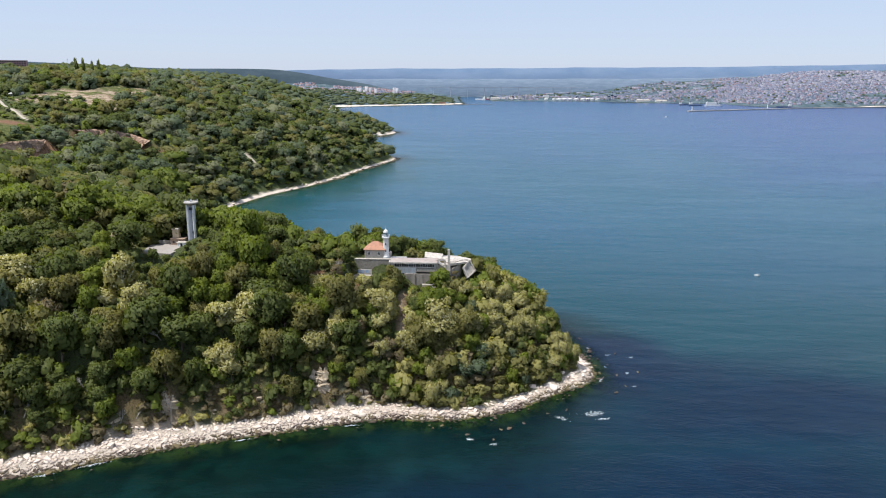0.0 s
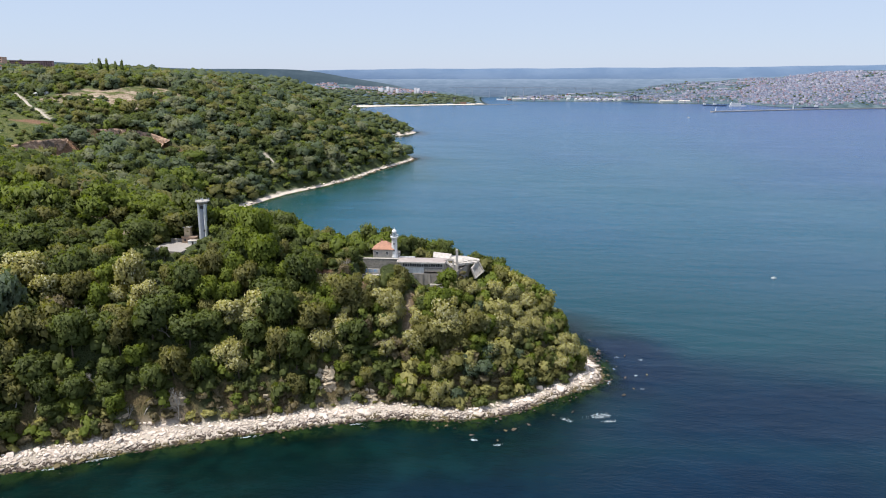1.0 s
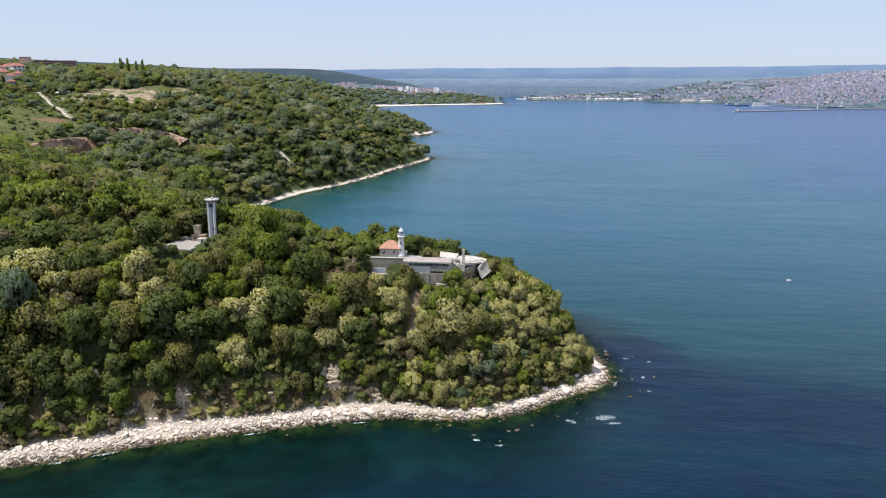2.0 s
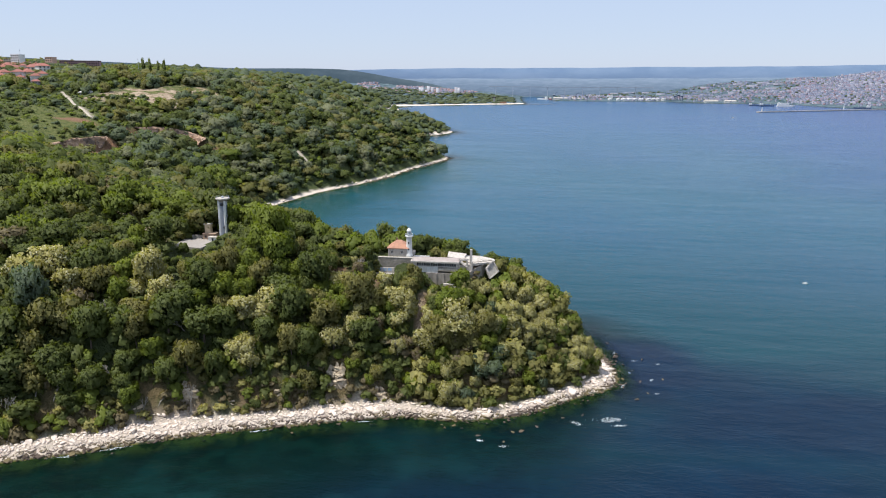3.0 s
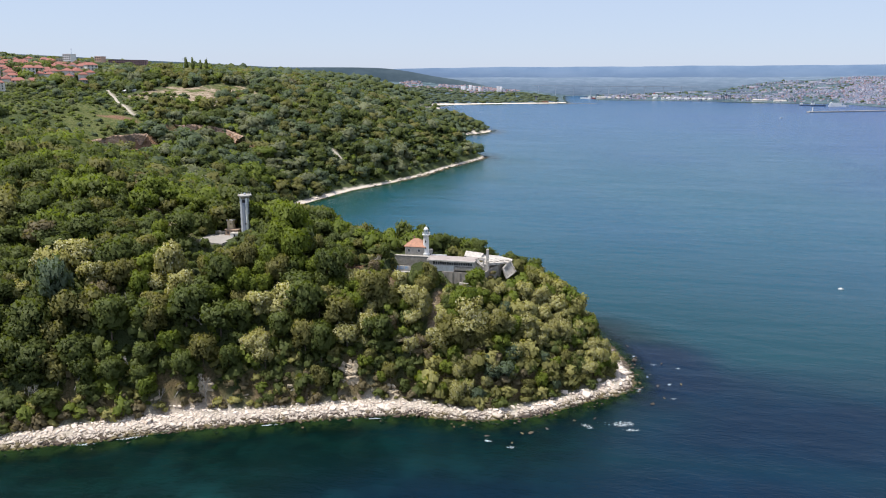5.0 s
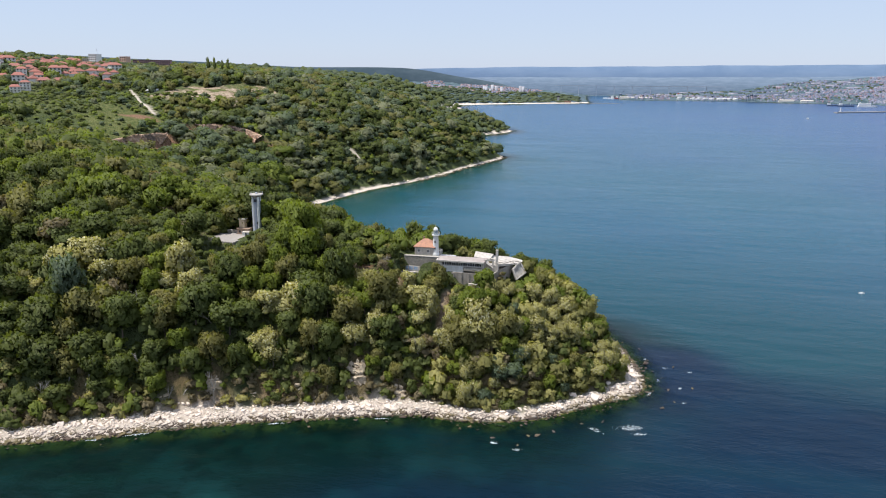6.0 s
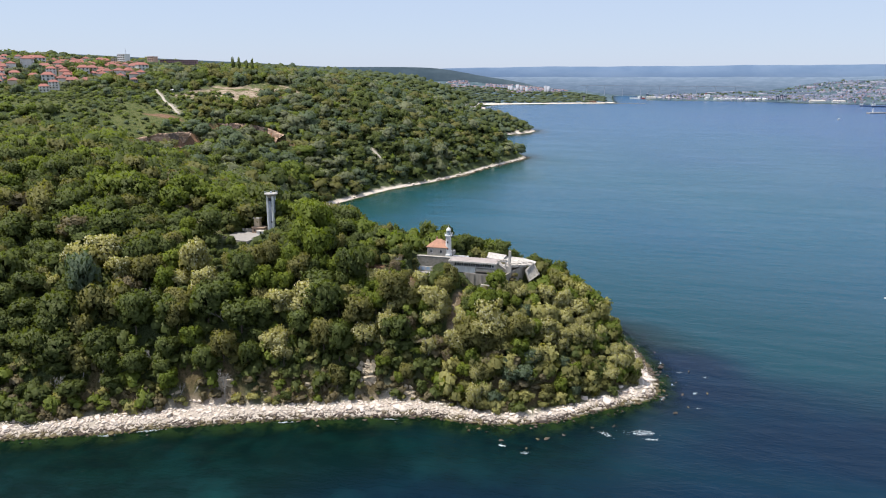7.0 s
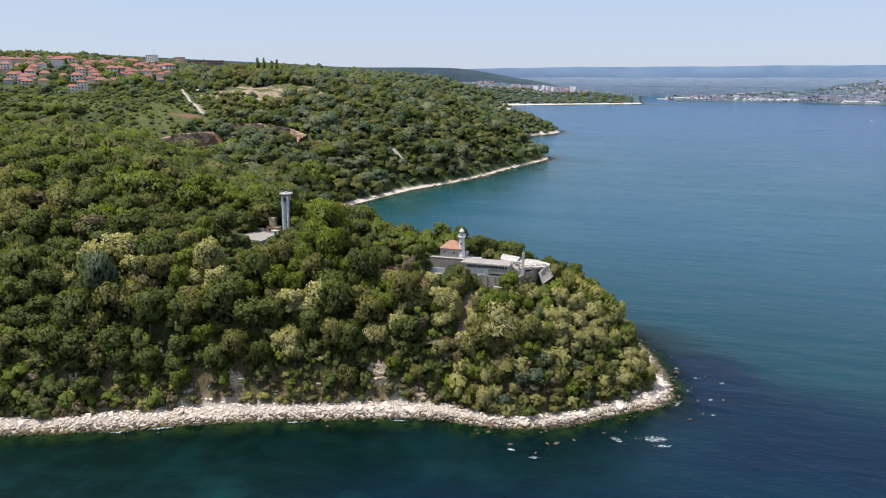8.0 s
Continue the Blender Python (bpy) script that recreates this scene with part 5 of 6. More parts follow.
def yard():
    z = 57.45
    p = bmesh.new()
    prism(p, [(-147.5, 334.0), (-146.0, 319.0), (-131.0, 316.5), (-129.5, 334.5), (-137, 337.5)], z - 1.2, z + 0.1)
    tagged(part("pavement", p, ASPHALT), "worn pale paved yard", "pavement", kind="structure")
    w = thing("yard_wall", "low grey concrete wall along the yard", "wall")
    for k in range(6):
        part("panel", new_box(-153.5 + 2.6 * k, -151.0 + 2.6 * k, 336.9, 337.2, z - 0.8, z + 1.7, bevel=0.04), CONCRETE, w)
    h = thing("gatehouse", "low brown annex with a tan rendered turret", "building", (-134.8, 336.6, z))
    part("annex", new_box(-3.2, 3.4, -2.2, 2.2, -1.0, 2.9, bevel=0.04), BROWN_RENDER, h, "low brown rendered annex")
    part("annex_roof", new_box(-3.5, 3.7, -2.5, 2.5, 2.9, 3.2, bevel=0.04), BROWN_RENDER, h)
    part("turret", new_box(-2.6, 0.4, -0.9, 2.0, 3.2, 7.5, bevel=0.05), TAN, h, "tan rendered turret")
    part("turret_cap", new_box(-2.95, 0.75, -1.25, 2.35, 7.5, 7.95, bevel=0.05), PALE_CONCRETE, h)
    for x in (-2.2, 0.2):
        part("window", new_box(x, x + 1.0, -2.26, -2.1, 1.0, 2.1), DARK, h, "dark window")
    c = thing("outbuilding", "small white outbuilding beside the tower", "building", (-131.6, 332.6, z))
    part("wall", new_box(-2.2, 2.2, -1.3, 1.3, -0.6, 1.9, bevel=0.05), WHITE, c)
    part("roof", new_box(-2.4, 2.4, -1.5, 1.5, 1.9, 2.1, bevel=0.04), PALE_CONCRETE, c)
    part("door", new_box(-0.4, 0.5, -1.36, -1.25, -0.1, 1.6), DARK, c)
    d = thing("ruined_shed", "small ruined white shed among the trees", "shed", (-172, 334, 58.5), -10)
    part("wall", new_box(-3, 3, -1.8, 1.8, -0.5, 2.3, bevel=0.05), PALE_CONCRETE, d)
    part("roof", new_box(-3.3, 3.3, -2.1, 2.1, 2.3, 2.55, bevel=0.04), WHITE, d)
    part("door", new_box(-0.5, 0.5, -1.86, -1.7, 0, 1.9), DARK, d)
    pole = thing("utility_pole", "thin grey pole with a wire to the yard", "pole", (-150.0, 338.5, z))
    part("post", turned([(0.13, -0.5), (0.09, 8.0)], 8), DEAD, pole)
    part("crossarm", new_box(-0.8, 0.8, -0.06, 0.06, 7.4, 7.55), DEAD, pole)


light_tower()
yard()

# ---- the rocky shore ----
def rock_mesh(seed, flat):
    r = random.Random(seed)
    bm = bmesh.new()
    for k in range(13):
        p = Vector((r.gauss(0, 1), r.gauss(0, 1), r.gauss(0, 1))).normalized()
        m = max(abs(p.x), abs(p.y), abs(p.z))
        p = p.lerp(p / m, 0.65)
        bm.verts.new((p.x * r.uniform(0.8, 1.1), p.y * 0.75, p.z * flat))
    res = bmesh.ops.convex_hull(bm, input=bm.verts)
    bmesh.ops.delete(bm, geom=[v for v in bm.verts if not v.link_faces], context="VERTS")
    bmesh.ops.triangulate(bm, faces=bm.faces)
    me = bpy.data.meshes.new("rock")
    bm.to_mesh(me)
    bm.free()
    me.materials.append(ROCK)
    v = np.array([p.co[:] for p in me.vertices])
    f = np.array([p.vertices[:] for p in me.polygons])
    return me, v, f


ROCKS = [rock_mesh(400 + k, f) for k, f in enumerate((0.34, 0.42, 0.5, 0.62, 0.36, 0.55, 0.28, 0.7))]


def rock_places(seed, count, x0, x1, y0, y1, lo, hi):
    r = np.random.RandomState(seed)
    x, y = r.uniform(x0, x1, count), r.uniform(y0, y1, count)
    d = coast_distance(x, y)
    m = (d > lo) & (d < hi)
    x, y, d = x[m], y[m], d[m]
    return x, y, d, r


def rock_field(name, label, x, y, z, s, r):
    which = r.randint(0, len(ROCKS), len(x))
    Vs, Ts, n = [], [], 0
    for k, (_, tv, tt) in enumerate(ROCKS):
        idx = np.nonzero(which == k)[0]
        if not len(idx):
            continue
        a, tilt = r.uniform(0, 6.283, len(idx)), r.normal(0, 0.22, len(idx))
        ca, sa, sc = np.cos(a)[:, None], np.sin(a)[:, None], s[idx][:, None]
        px, py, pz = tv[None, :, 0] * sc, tv[None, :, 1] * sc, tv[None, :, 2] * sc + tv[None, :, 0] * sc * tilt[:, None]
        V = np.stack([x[idx, None] + ca * px - sa * py, y[idx, None] + sa * px + ca * py, z[idx, None] + pz], 2)
        off = n + np.arange(len(idx)) * len(tv)
        Vs.append(V.reshape(-1, 3))
        Ts.append((tt[None] + off[:, None, None]).reshape(-1, 3))
        n += len(idx) * len(tv)
    ob = new(name, mesh_of(name, np.vstack(Vs), np.vstack(Ts), None, ROCK))
    return tagged(ob, label, "rocks", kind="stuff")


rx, ry, rd, rr = rock_places(71, 130000, -240, 80, 165, 400, -5.5, 16)
narrow = rd < beach_width(rx, ry) + 0.8 + 0.8 * np.sin(rx * 0.4)
rx, ry, rd = rx[narrow], ry[narrow], rd[narrow]
size = np.clip(rr.lognormal(-0.62, 0.50, len(rx)), 0.26, 2.4) * np.where(rd < 1.0, 0.8, 1.0)
keep = rr.uniform(0, 1, len(rx)) < np.where(rd < -0.5, np.where(rx > -10, 0.34, 0.10) * np.clip(1 + (rd + 1) / 5, 0.1, 1), 0.72) * np.where(rd > beach_width(rx, ry) - 2, 0.6, 1)
rx, ry, rd, size = rx[keep], ry[keep], rd[keep], size[keep]
rz = np.maximum(height(rx, ry, rd), -0.45) + np.where(rd < 1, 0.16, 0.06) * size - 0.12 * np.clip(size - 1, 0, 2)
big = np.argsort(-size)[:280]
shore = tagged(new("rocky_shore"), "shelf of pale limestone boulders along the waterline", "shore", kind="structure")
for i in big:
    ob = new("rock", ROCKS[int(rr.randint(0, len(ROCKS)))][0])
    ob.parent = shore
    ob.matrix_basis = Matrix.LocRotScale((rx[i], ry[i], rz[i]), Euler((rr.normal(0, 0.14), rr.normal(0, 0.14), rr.uniform(0, 6.28))), (size[i] * 1.1, size[i] * rr.uniform(0.8, 1.15), size[i]))
other = np.ones(len(rx), bool)
other[big] = False
rock_field("shore_stones", "countless pale broken stones, darker at the waterline", rx[other], ry[other], rz[other], size[other], rr)
qx, qy, qd, qr = rock_places(72, 60000, -330, -90, 640, 1320, -5, 9)
k = qr.uniform(0, 1, len(qx)) < np.where((qy > 905) & (qd < 2.5), 0.30, 0.03)
qx, qy, qd = qx[k], qy[k], qd[k]
qs = np.clip(qr.lognormal(0.0, 0.45, len(qx)), 0.5, 3.0)
rock_field("bay_stones", "pale boulders along the headland shore", qx, qy, np.maximum(height(qx, qy, qd), -0.5) + 0.1 * qs, qs, qr)

# low rocks standing in the sea off the point
for k, (x, y, s) in enumerate(((8, 257.5, 1.3), (18, 254, 1.1), (21, 262, 1.6), (25, 263.5, 1.8), (31, 268, 1.2), (42, 277, 1.1), (46, 274, 1.2), (75, 299, 1.5), (79, 318, 1.3), (81, 306, 1.0),
                              (74, 338, 1.4), (72, 352, 1.2), (77, 331, 0.9), (90, 322, 1.0), (69, 366, 1.3), (-6, 262, 1.5), (1, 262.5, 1.2), (50, 280, 1.4), (84, 345, 1.1))):
    ob = new("sea_rock", ROCKS[k % len(ROCKS)][0])
    ob.matrix_basis = Matrix.LocRotScale((x, y, -0.05), Euler((0.1, 0.05 * k, k * 1.3)), (s * 0.85, s * 0.7, s * 0.6))
    tagged(ob, "low brown rock awash off the point", "rock", "rocks off the point")


def foam(x, y, length, width, turn, seed, bits=60):
    """A torn patch of foam: many small flat flecks lying on the water, in one mesh."""
    r = random.Random(seed)
    bm = bmesh.new()
    for k in range(bits):
        u, v = r.gauss(0, 0.36), r.gauss(0, 0.33)
        s = 0.5 * (1 - min(0.75, abs(u) + abs(v) * 0.6)) * r.uniform(0.4, 1.2)
        n, a0 = 7, r.uniform(0, 6.28)
        ring = [bm.verts.new((u * length + 1.7 * s * r.uniform(0.6, 1.2) * math.cos(a0 + 6.283 * j / n), v * width + 0.55 * s * r.uniform(0.6, 1.2) * math.sin(a0 + 6.283 * j / n), 0.05 + 0.0015 * k)) for j in range(n)]
        bm.faces.new(ring)
    ob = part("foam_patch", bm, FOAM)
    ob.matrix_world = pose(x, y, 0, 0, 0, turn)
    tagged(ob, "torn white foam over a submerged rock", "foam", "foam off the point", kind="stuff")


for k, (x, y, ln, w, a, n) in enumerate(((61, 277.5, 9, 3.6, 14, 240), (64, 273, 5, 1.3, 10, 120), (47, 273, 5, 2.2, -35, 110), (9, 254, 2.6, 1.6, 0, 60), (18, 250.5, 3.0, 1.2, 8, 34), (84.7, 321, 2.6, 1.4, 60, 40), (75.4, 328, 2.2, 1.0, 80, 30),
                                       (79.5, 343.5, 2.6, 1.3, 10, 40), (91, 341, 2.6, 1.2, 10, 40), (84.8, 306, 2.2, 0.8, 10, 24), (71, 353, 3.0, 0.9, 70, 34), (70.5, 312, 4, 1.2, 70, 60), (-129, 229, 10, 1.1, 27, 130), (-80, 249.5, 7, 0.9, 20, 60), (-143, 221.5, 8, 1.0, 24, 90), (-40, 263, 7, 0.8, 12, 50))):
    foam(x, y, ln, w, a, 500 + k, n)

# ---- bushes at the foot of the cliff, and dead trees ----
ux, uy = scatter(-240, 70, 190, 400, 2.9, 81, lambda x, y: (coast_distance(x, y) > beach_width(x, y) + 0.3 + 1.0 * wave_noise(x, y, 9, 33)) & (coast_distance(x, y) < 27) & (y < 372) & (wave_noise(x, y, 13, 34) > -1.2) & ~before_cliffs(x, y))
ur = np.random.RandomState(82)
uu = ur.uniform(0, 1, len(ux))
low = wave_noise(ux, uy, 24, 35) > 0.2
foot = (coast_distance(ux, uy) < beach_width(ux, uy) + 5) & (ux < -22)
uk = np.where((low & (uu < 0.4)) | (foot & (uu < 0.5)), "dry", np.where(uu < 0.45, "olive", np.where(uu < 0.75, "oak", np.where(uu < 0.9, "lime", "robinia"))))
wood("bushes", "tangled green and brown scrub at the foot of the cliff", ux, uy, height(ux, uy), np.clip(ur.normal(0.66, 0.22, len(ux)) * np.where(ux > -20, 1.15, 1.0), 0.3, 1.3), uk, [crown_arrays(370 + k, 4, 100, 0.16, 1, 1.0, 0.9, 0.55, 0.45, 0.84, 0.42) for k in range(5)], 83, 3.8, 3.4, 1.6)


def dead_tree(x, y, tall, seed, lean=0.0, z=None):
    r = random.Random(seed)
    t = thing("dead_tree", "bare grey dead tree with forked branches", "tree", (x, y, ground_at(x, y) if z is None else z), r.uniform(0, 360), "dead trees on the slope")
    bm = bmesh.new()

    def grow(p, way, length, rad, depth):
        q = p + way * length
        up = Vector((way.y, -way.x, 0.01)).normalized()
        side = way.cross(up).normalized()
        rings = []
        for c, rr2 in ((p, rad), (q, rad * 0.62)):
            rings.append([bm.verts.new(c + (up * math.cos(6.283 * k / 5) + side * math.sin(6.283 * k / 5)) * rr2) for k in range(5)])
        for k in range(5):
            bm.faces.new((rings[0][k], rings[0][(k + 1) % 5], rings[1][(k + 1) % 5], rings[1][k]))
        if depth:
            for k in range(3 if depth > 1 else 2):
                w = (way + Vector((r.uniform(-0.8, 0.8), r.uniform(-0.8, 0.8), r.uniform(-0.1, 0.5)))).normalized()
                grow(q, w, length * r.uniform(0.55, 0.8), rad * 0.6, depth - 1)

    grow(Vector((0, 0, -0.8)), Vector((lean, 0, 1)).normalized(), tall * 0.42, 0.22, 4)
    part("bare_crown", bm, DEAD, t)


for k, (x, y, h, lean, up) in enumerate(((-108.5, 252, 11, 0.05, 9), (-164, 236, 9, 0.3, 5), (-171, 229, 9, -0.3, 4), (-158, 238, 8, 0.5, 3), (-152, 262, 11, 0.1, 8), (-127, 247, 6, 0.6, 1), (-30, 288, 8, 0.2, 8), (-118, 270, 7, 0.7, 10), (-55, 312, 8, 0.8, 5),
                                       (-122, 250, 6, -0.6, 0), (8, 300, 7, 0.3, 7), (-139, 250, 7, 0.5, 4))):
    dead_tree(x, y, h, 600 + k, lean, ground_at(x, y) + up * 0.35)


# ---- a small boat on the bay ----
def boat(x, y, length, turn, label):
    t = thing("motorboat", label, "boat", (x, y, 0), turn, "boats on the bay")
    s = length / 5
    hull = bmesh.new()
    prism(hull, [(-2.5 * s, -0.9 * s), (1.0 * s, -0.95 * s), (2.5 * s, 0), (1.0 * s, 0.95 * s), (-2.5 * s, 0.9 * s)], -0.2 * s, lambda a, b: 0.75 * s + 0.1 * max(0, a))
    part("hull", hull, WHITE, t)
    part("cabin", new_box(-0.6 * s, 0.9 * s, -0.6 * s, 0.6 * s, 0.75 * s, 1.6 * s, bevel=0.1 * s), WHITE, t)
    part("windscreen", new_box(0.9 * s, 1.0 * s, -0.55 * s, 0.55 * s, 1.0 * s, 1.5 * s), DARK, t)
    part("engine", new_box(-2.8 * s, -2.4 * s, -0.25 * s, 0.25 * s, 0.2 * s, 1.1 * s, bevel=0.05 * s), DARK, t)


boat(216, 499, 3.6, -10, "small white motorboat on the open bay")
boat(700, 2540, 11, 30, "white motorboat far out on the bay")


ux, uy = scatter(-240, 15, 195, 305, 3.0, 181, lambda x, y: (coast_distance(x, y) > beach_width(x, y)) & (coast_distance(x, y) < 19) & (wave_noise(x, y, 26, 23) > -0.35) & ~before_cliffs(x, y))
ur = np.random.RandomState(182)
wood("dry_scrub", "tawny dry grass and low brush above the stony beach", ux, uy, height(ux, uy), np.clip(ur.normal(0.5, 0.2, len(ux)), 0.2, 1.0), np.where(ur.uniform(0, 1, len(ux)) < 0.68, "dry", "olive"), [crown_arrays(370 + k, 3, 80, 0.17, 1, 1.1, 0.8, 0.5, 0.45, 0.8, 0.5) for k in range(4)], 183, 3.0, 2.2, 0.5)
# ---- the village on the ridge ----
WALLS = [weathered("house_white", (0.72, 0.70, 0.66), (0.56, 0.53, 0.48), 0.85, 0.4, 0.02, 0.02), weathered("house_cream", (0.62, 0.54, 0.42), (0.48, 0.42, 0.33), 0.85, 0.4, 0.02, 0.02),
         weathered("house_grey", (0.46, 0.45, 0.44), (0.34, 0.33, 0.32), 0.85, 0.4, 0.02, 0.02)]


def house_model(label, wall, w, d, h, rise, floors):
    t = thing("house", label, "house", group="village houses")
    walls = part("wall", new_box(-w / 2, w / 2, -d / 2, d / 2, -3.5, h), wall, t)
    part("roof", hip_roof(-w / 2, w / 2, -d / 2, d / 2, h, rise, 0.6, d * 0.35), RED_TILE, t, "red clay-tiled roof")
    part("chimney", new_box(w * 0.2, w * 0.2 + 0.8, 0.4, 1.2, h + rise * 0.3, h + rise + 0.8), BROWN, t)
    for f in range(floors):
        z = 0.9 + 2.9 * f
        for k in range(3):
            x = -w / 2 + w * (k + 0.5) / 3
            part("window", new_box(x - 0.75, x + 0.75, -d / 2 - 0.06, -d / 2 + 0.1, z, z + 1.5), DARK, walls)
    if floors > 1:
        part("balcony", new_box(-w / 2, w * 0.1, -d / 2 - 1.4, -d / 2, 2.75, 3.75), wall, t)
    return t


HOUSES = [house_model("white two-storey house with a red tiled roof", WALLS[0], 11, 9, 6.2, 2.8, 2), house_model("cream house with a red tiled roof", WALLS[1], 12, 10, 5.6, 3.0, 2),
          house_model("tall white house with a red tiled roof", WALLS[0], 11, 10, 8.8, 2.6, 3), house_model("small grey house with a red tiled roof", WALLS[2], 9, 8, 3.6, 2.4, 1)]
vr = random.Random(91)
spots = list(zip(hx, hy))
used = [False] * len(HOUSES)
zs = height([p[0] for p in spots], [p[1] for p in spots])
for (x, y), z in zip(spots, zs):
    k = vr.choice((0, 0, 1, 1, 2, 3, 3))
    m = Matrix.LocRotScale((x, y, float(z) + 0.3), Euler((0, 0, radians(vr.choice((35, 40, 48, -50, 125)) + vr.uniform(-12, 12)))), Vector((1, 1, 1)) * vr.uniform(1.05, 1.6))
    if not used[k]:
        HOUSES[k].matrix_world, used[k] = m, True
    else:
        copy_thing(HOUSES[k], Matrix.Identity(4)).matrix_basis = m


def block(label, x, y, w, d, h, floors, bays, wall, turn, sink=7, lift=3.5):
    t = thing("apartment_block", label, "building", (x, y, ground_at(x, y) + lift), turn)
    walls = part("wall", new_box(-w / 2, w / 2, -d / 2, d / 2, -sink, h), wall, t)
    part("parapet", new_box(-w / 2 - 0.3, w / 2 + 0.3, -d / 2 - 0.3, d / 2 + 0.3, h, h + 0.8), wall, t)
    for i in range(floors):
        for j in range(bays):
            cx0 = -w / 2 + w * (j + 0.5) / bays
            z = h * (i + 0.35) / floors
            part("window", new_box(cx0 - w / bays * 0.3, cx0 + w / bays * 0.3, -d / 2 - 0.1, -d / 2 + 0.2, z, z + h / floors * 0.5), DARK, walls)
    return t


block("long maroon apartment block with rows of dark windows", -873, 1369, 74, 14, 19, 5, 18, MAROON, 19, 9, 4.0)
block("pink rendered end block of the apartments", -913, 1336, 16, 13, 22, 5, 3, PINK, -8, 9, 6.0)
block("white multi-storey block above the village", -990, 1346, 20, 15, 30, 7, 4, WHITE, -6, 9, 4)
block("grey multi-storey block in the village", -1130, 1180, 18, 14, 16, 5, 5, WALLS[2], 40)
block("cream multi-storey block in the village", -1030, 1372, 18, 13, 15, 5, 4, WALLS[1], 30)
for x, y, h in ((-1004, 1372, 42), (-780, 1420, 34), (-640, 1260, 24)):
    t = thing("radio_mast", "thin grey lattice radio mast on the ridge", "mast", (x, y, ground_at(x, y)))
    part("pole", turned([(0.45, 0), (0.2, h)], 6), STEEL, t)
    part("antenna", new_box(-0.9, 0.9, -0.1, 0.1, h * 0.9, h * 0.93), STEEL, t)


def poplar(x, y, tall, seed):
    t = thing("poplar", "tall narrow dark green poplar on the ridge", "tree", (x, y, ground_at(x, y)), 0, "row of poplars")
    part("trunk", trunk_bmesh(random.Random(seed), 6, 0.4, 3, 1.0), BARK, t)
    v, tr, nv = crown_arrays(seed, 8, 420, 0.15, 1, 1.0, 1.0, 0.45, 0.5)
    v = v * np.array((3.0, 3.0, tall * 0.42)) + np.array((0, 0, tall * 0.52))
    c = new("crown", leaf_normals(mesh_of("crown", v, tr, None, LEAF["oak"]), nv))
    c.parent = t


for k, (x, y, h) in enumerate(((-590, 1100, 30), (-582, 1105, 31), (-571, 1110, 28), (-560, 1109, 30), (-640, 1120, 20))):
    poplar(x, y, h, 700 + k)


def shed(x, y, w, label, wall, roof, turn=20):
    t = thing("shed", label, "shed", (x, y, ground_at(x, y)), turn)
    part("wall", new_box(-w / 2, w / 2, -w * 0.35, w * 0.35, -1, 2.4), wall, t)
    part("roof", hip_roof(-w / 2, w / 2, -w * 0.35, w * 0.35, 2.5, 1.2, 0.3, w * 0.3), roof, t)
    part("door", new_box(-0.5, 0.5, -w * 0.35 - 0.06, -w * 0.35 + 0.05, 0, 2.0), DARK, t)


TRACK = weathered("pale_gravel", (0.47, 0.41, 0.33), (0.36, 0.31, 0.245), 0.95, 0.8, 0.1, 0.05)
for line in ROADS:
    pts = smooth_line(line, 4, 0.8, 7.7)
    way = np.gradient(pts, axis=0)
    way /= np.linalg.norm(way, axis=1)[:, None]
    out = np.stack([way[:, 1], -way[:, 0]], 1) * 1.5
    strips = [np.column_stack([pts + out * k, height(*(pts + out * k).T) + 0.55 - 0.9 * (abs(k) > 1)]) for k in (-1.5, -1, 0, 1, 1.5)]
    n = len(pts)
    i = (np.arange(4)[:, None] * n + np.arange(n - 1)[None]).ravel()
    tagged(new("dirt_track", mesh_of("dirt_track", np.vstack(strips), None, np.stack([i, i + n, i + n + 1, i + 1], 1), TRACK)), "pale gravel track through the scrub", "track", kind="structure")


shed(-481, 845, 7, "small white shed in the scrub", WHITE, PALE_CONCRETE)
shed(-574, 909, 8, "small shed beside the bare clearing", WALLS[2], WHITE)
shed(-560, 905, 7, "small shed beside the bare clearing", WALLS[2], WHITE)
shed(-403, 906, 7, "white hut at the edge of the woods", WHITE, PALE_CONCRETE)
shed(-647, 943, 11, "red-roofed hut at the edge of the scrub", WALLS[1], RED_TILE)
ruin = thing("ruined_house", "roofless grey stone ruin among the trees", "ruin", (-429, 449, ground_at(-429, 449)), 40)
for a, b, c, d, h in ((-5, -4.4, -4, 4, 5.5), (4.4, 5, -4, 4, 6.5), (-5, 5, 3.4, 4, 5), (-5, -1, -4, -3.4, 4.5), (2, 5, -4, -3.4, 5)):
    part("wall", new_box(a, b, c, d, -1, h, bevel=0.08), STONE, ruin)


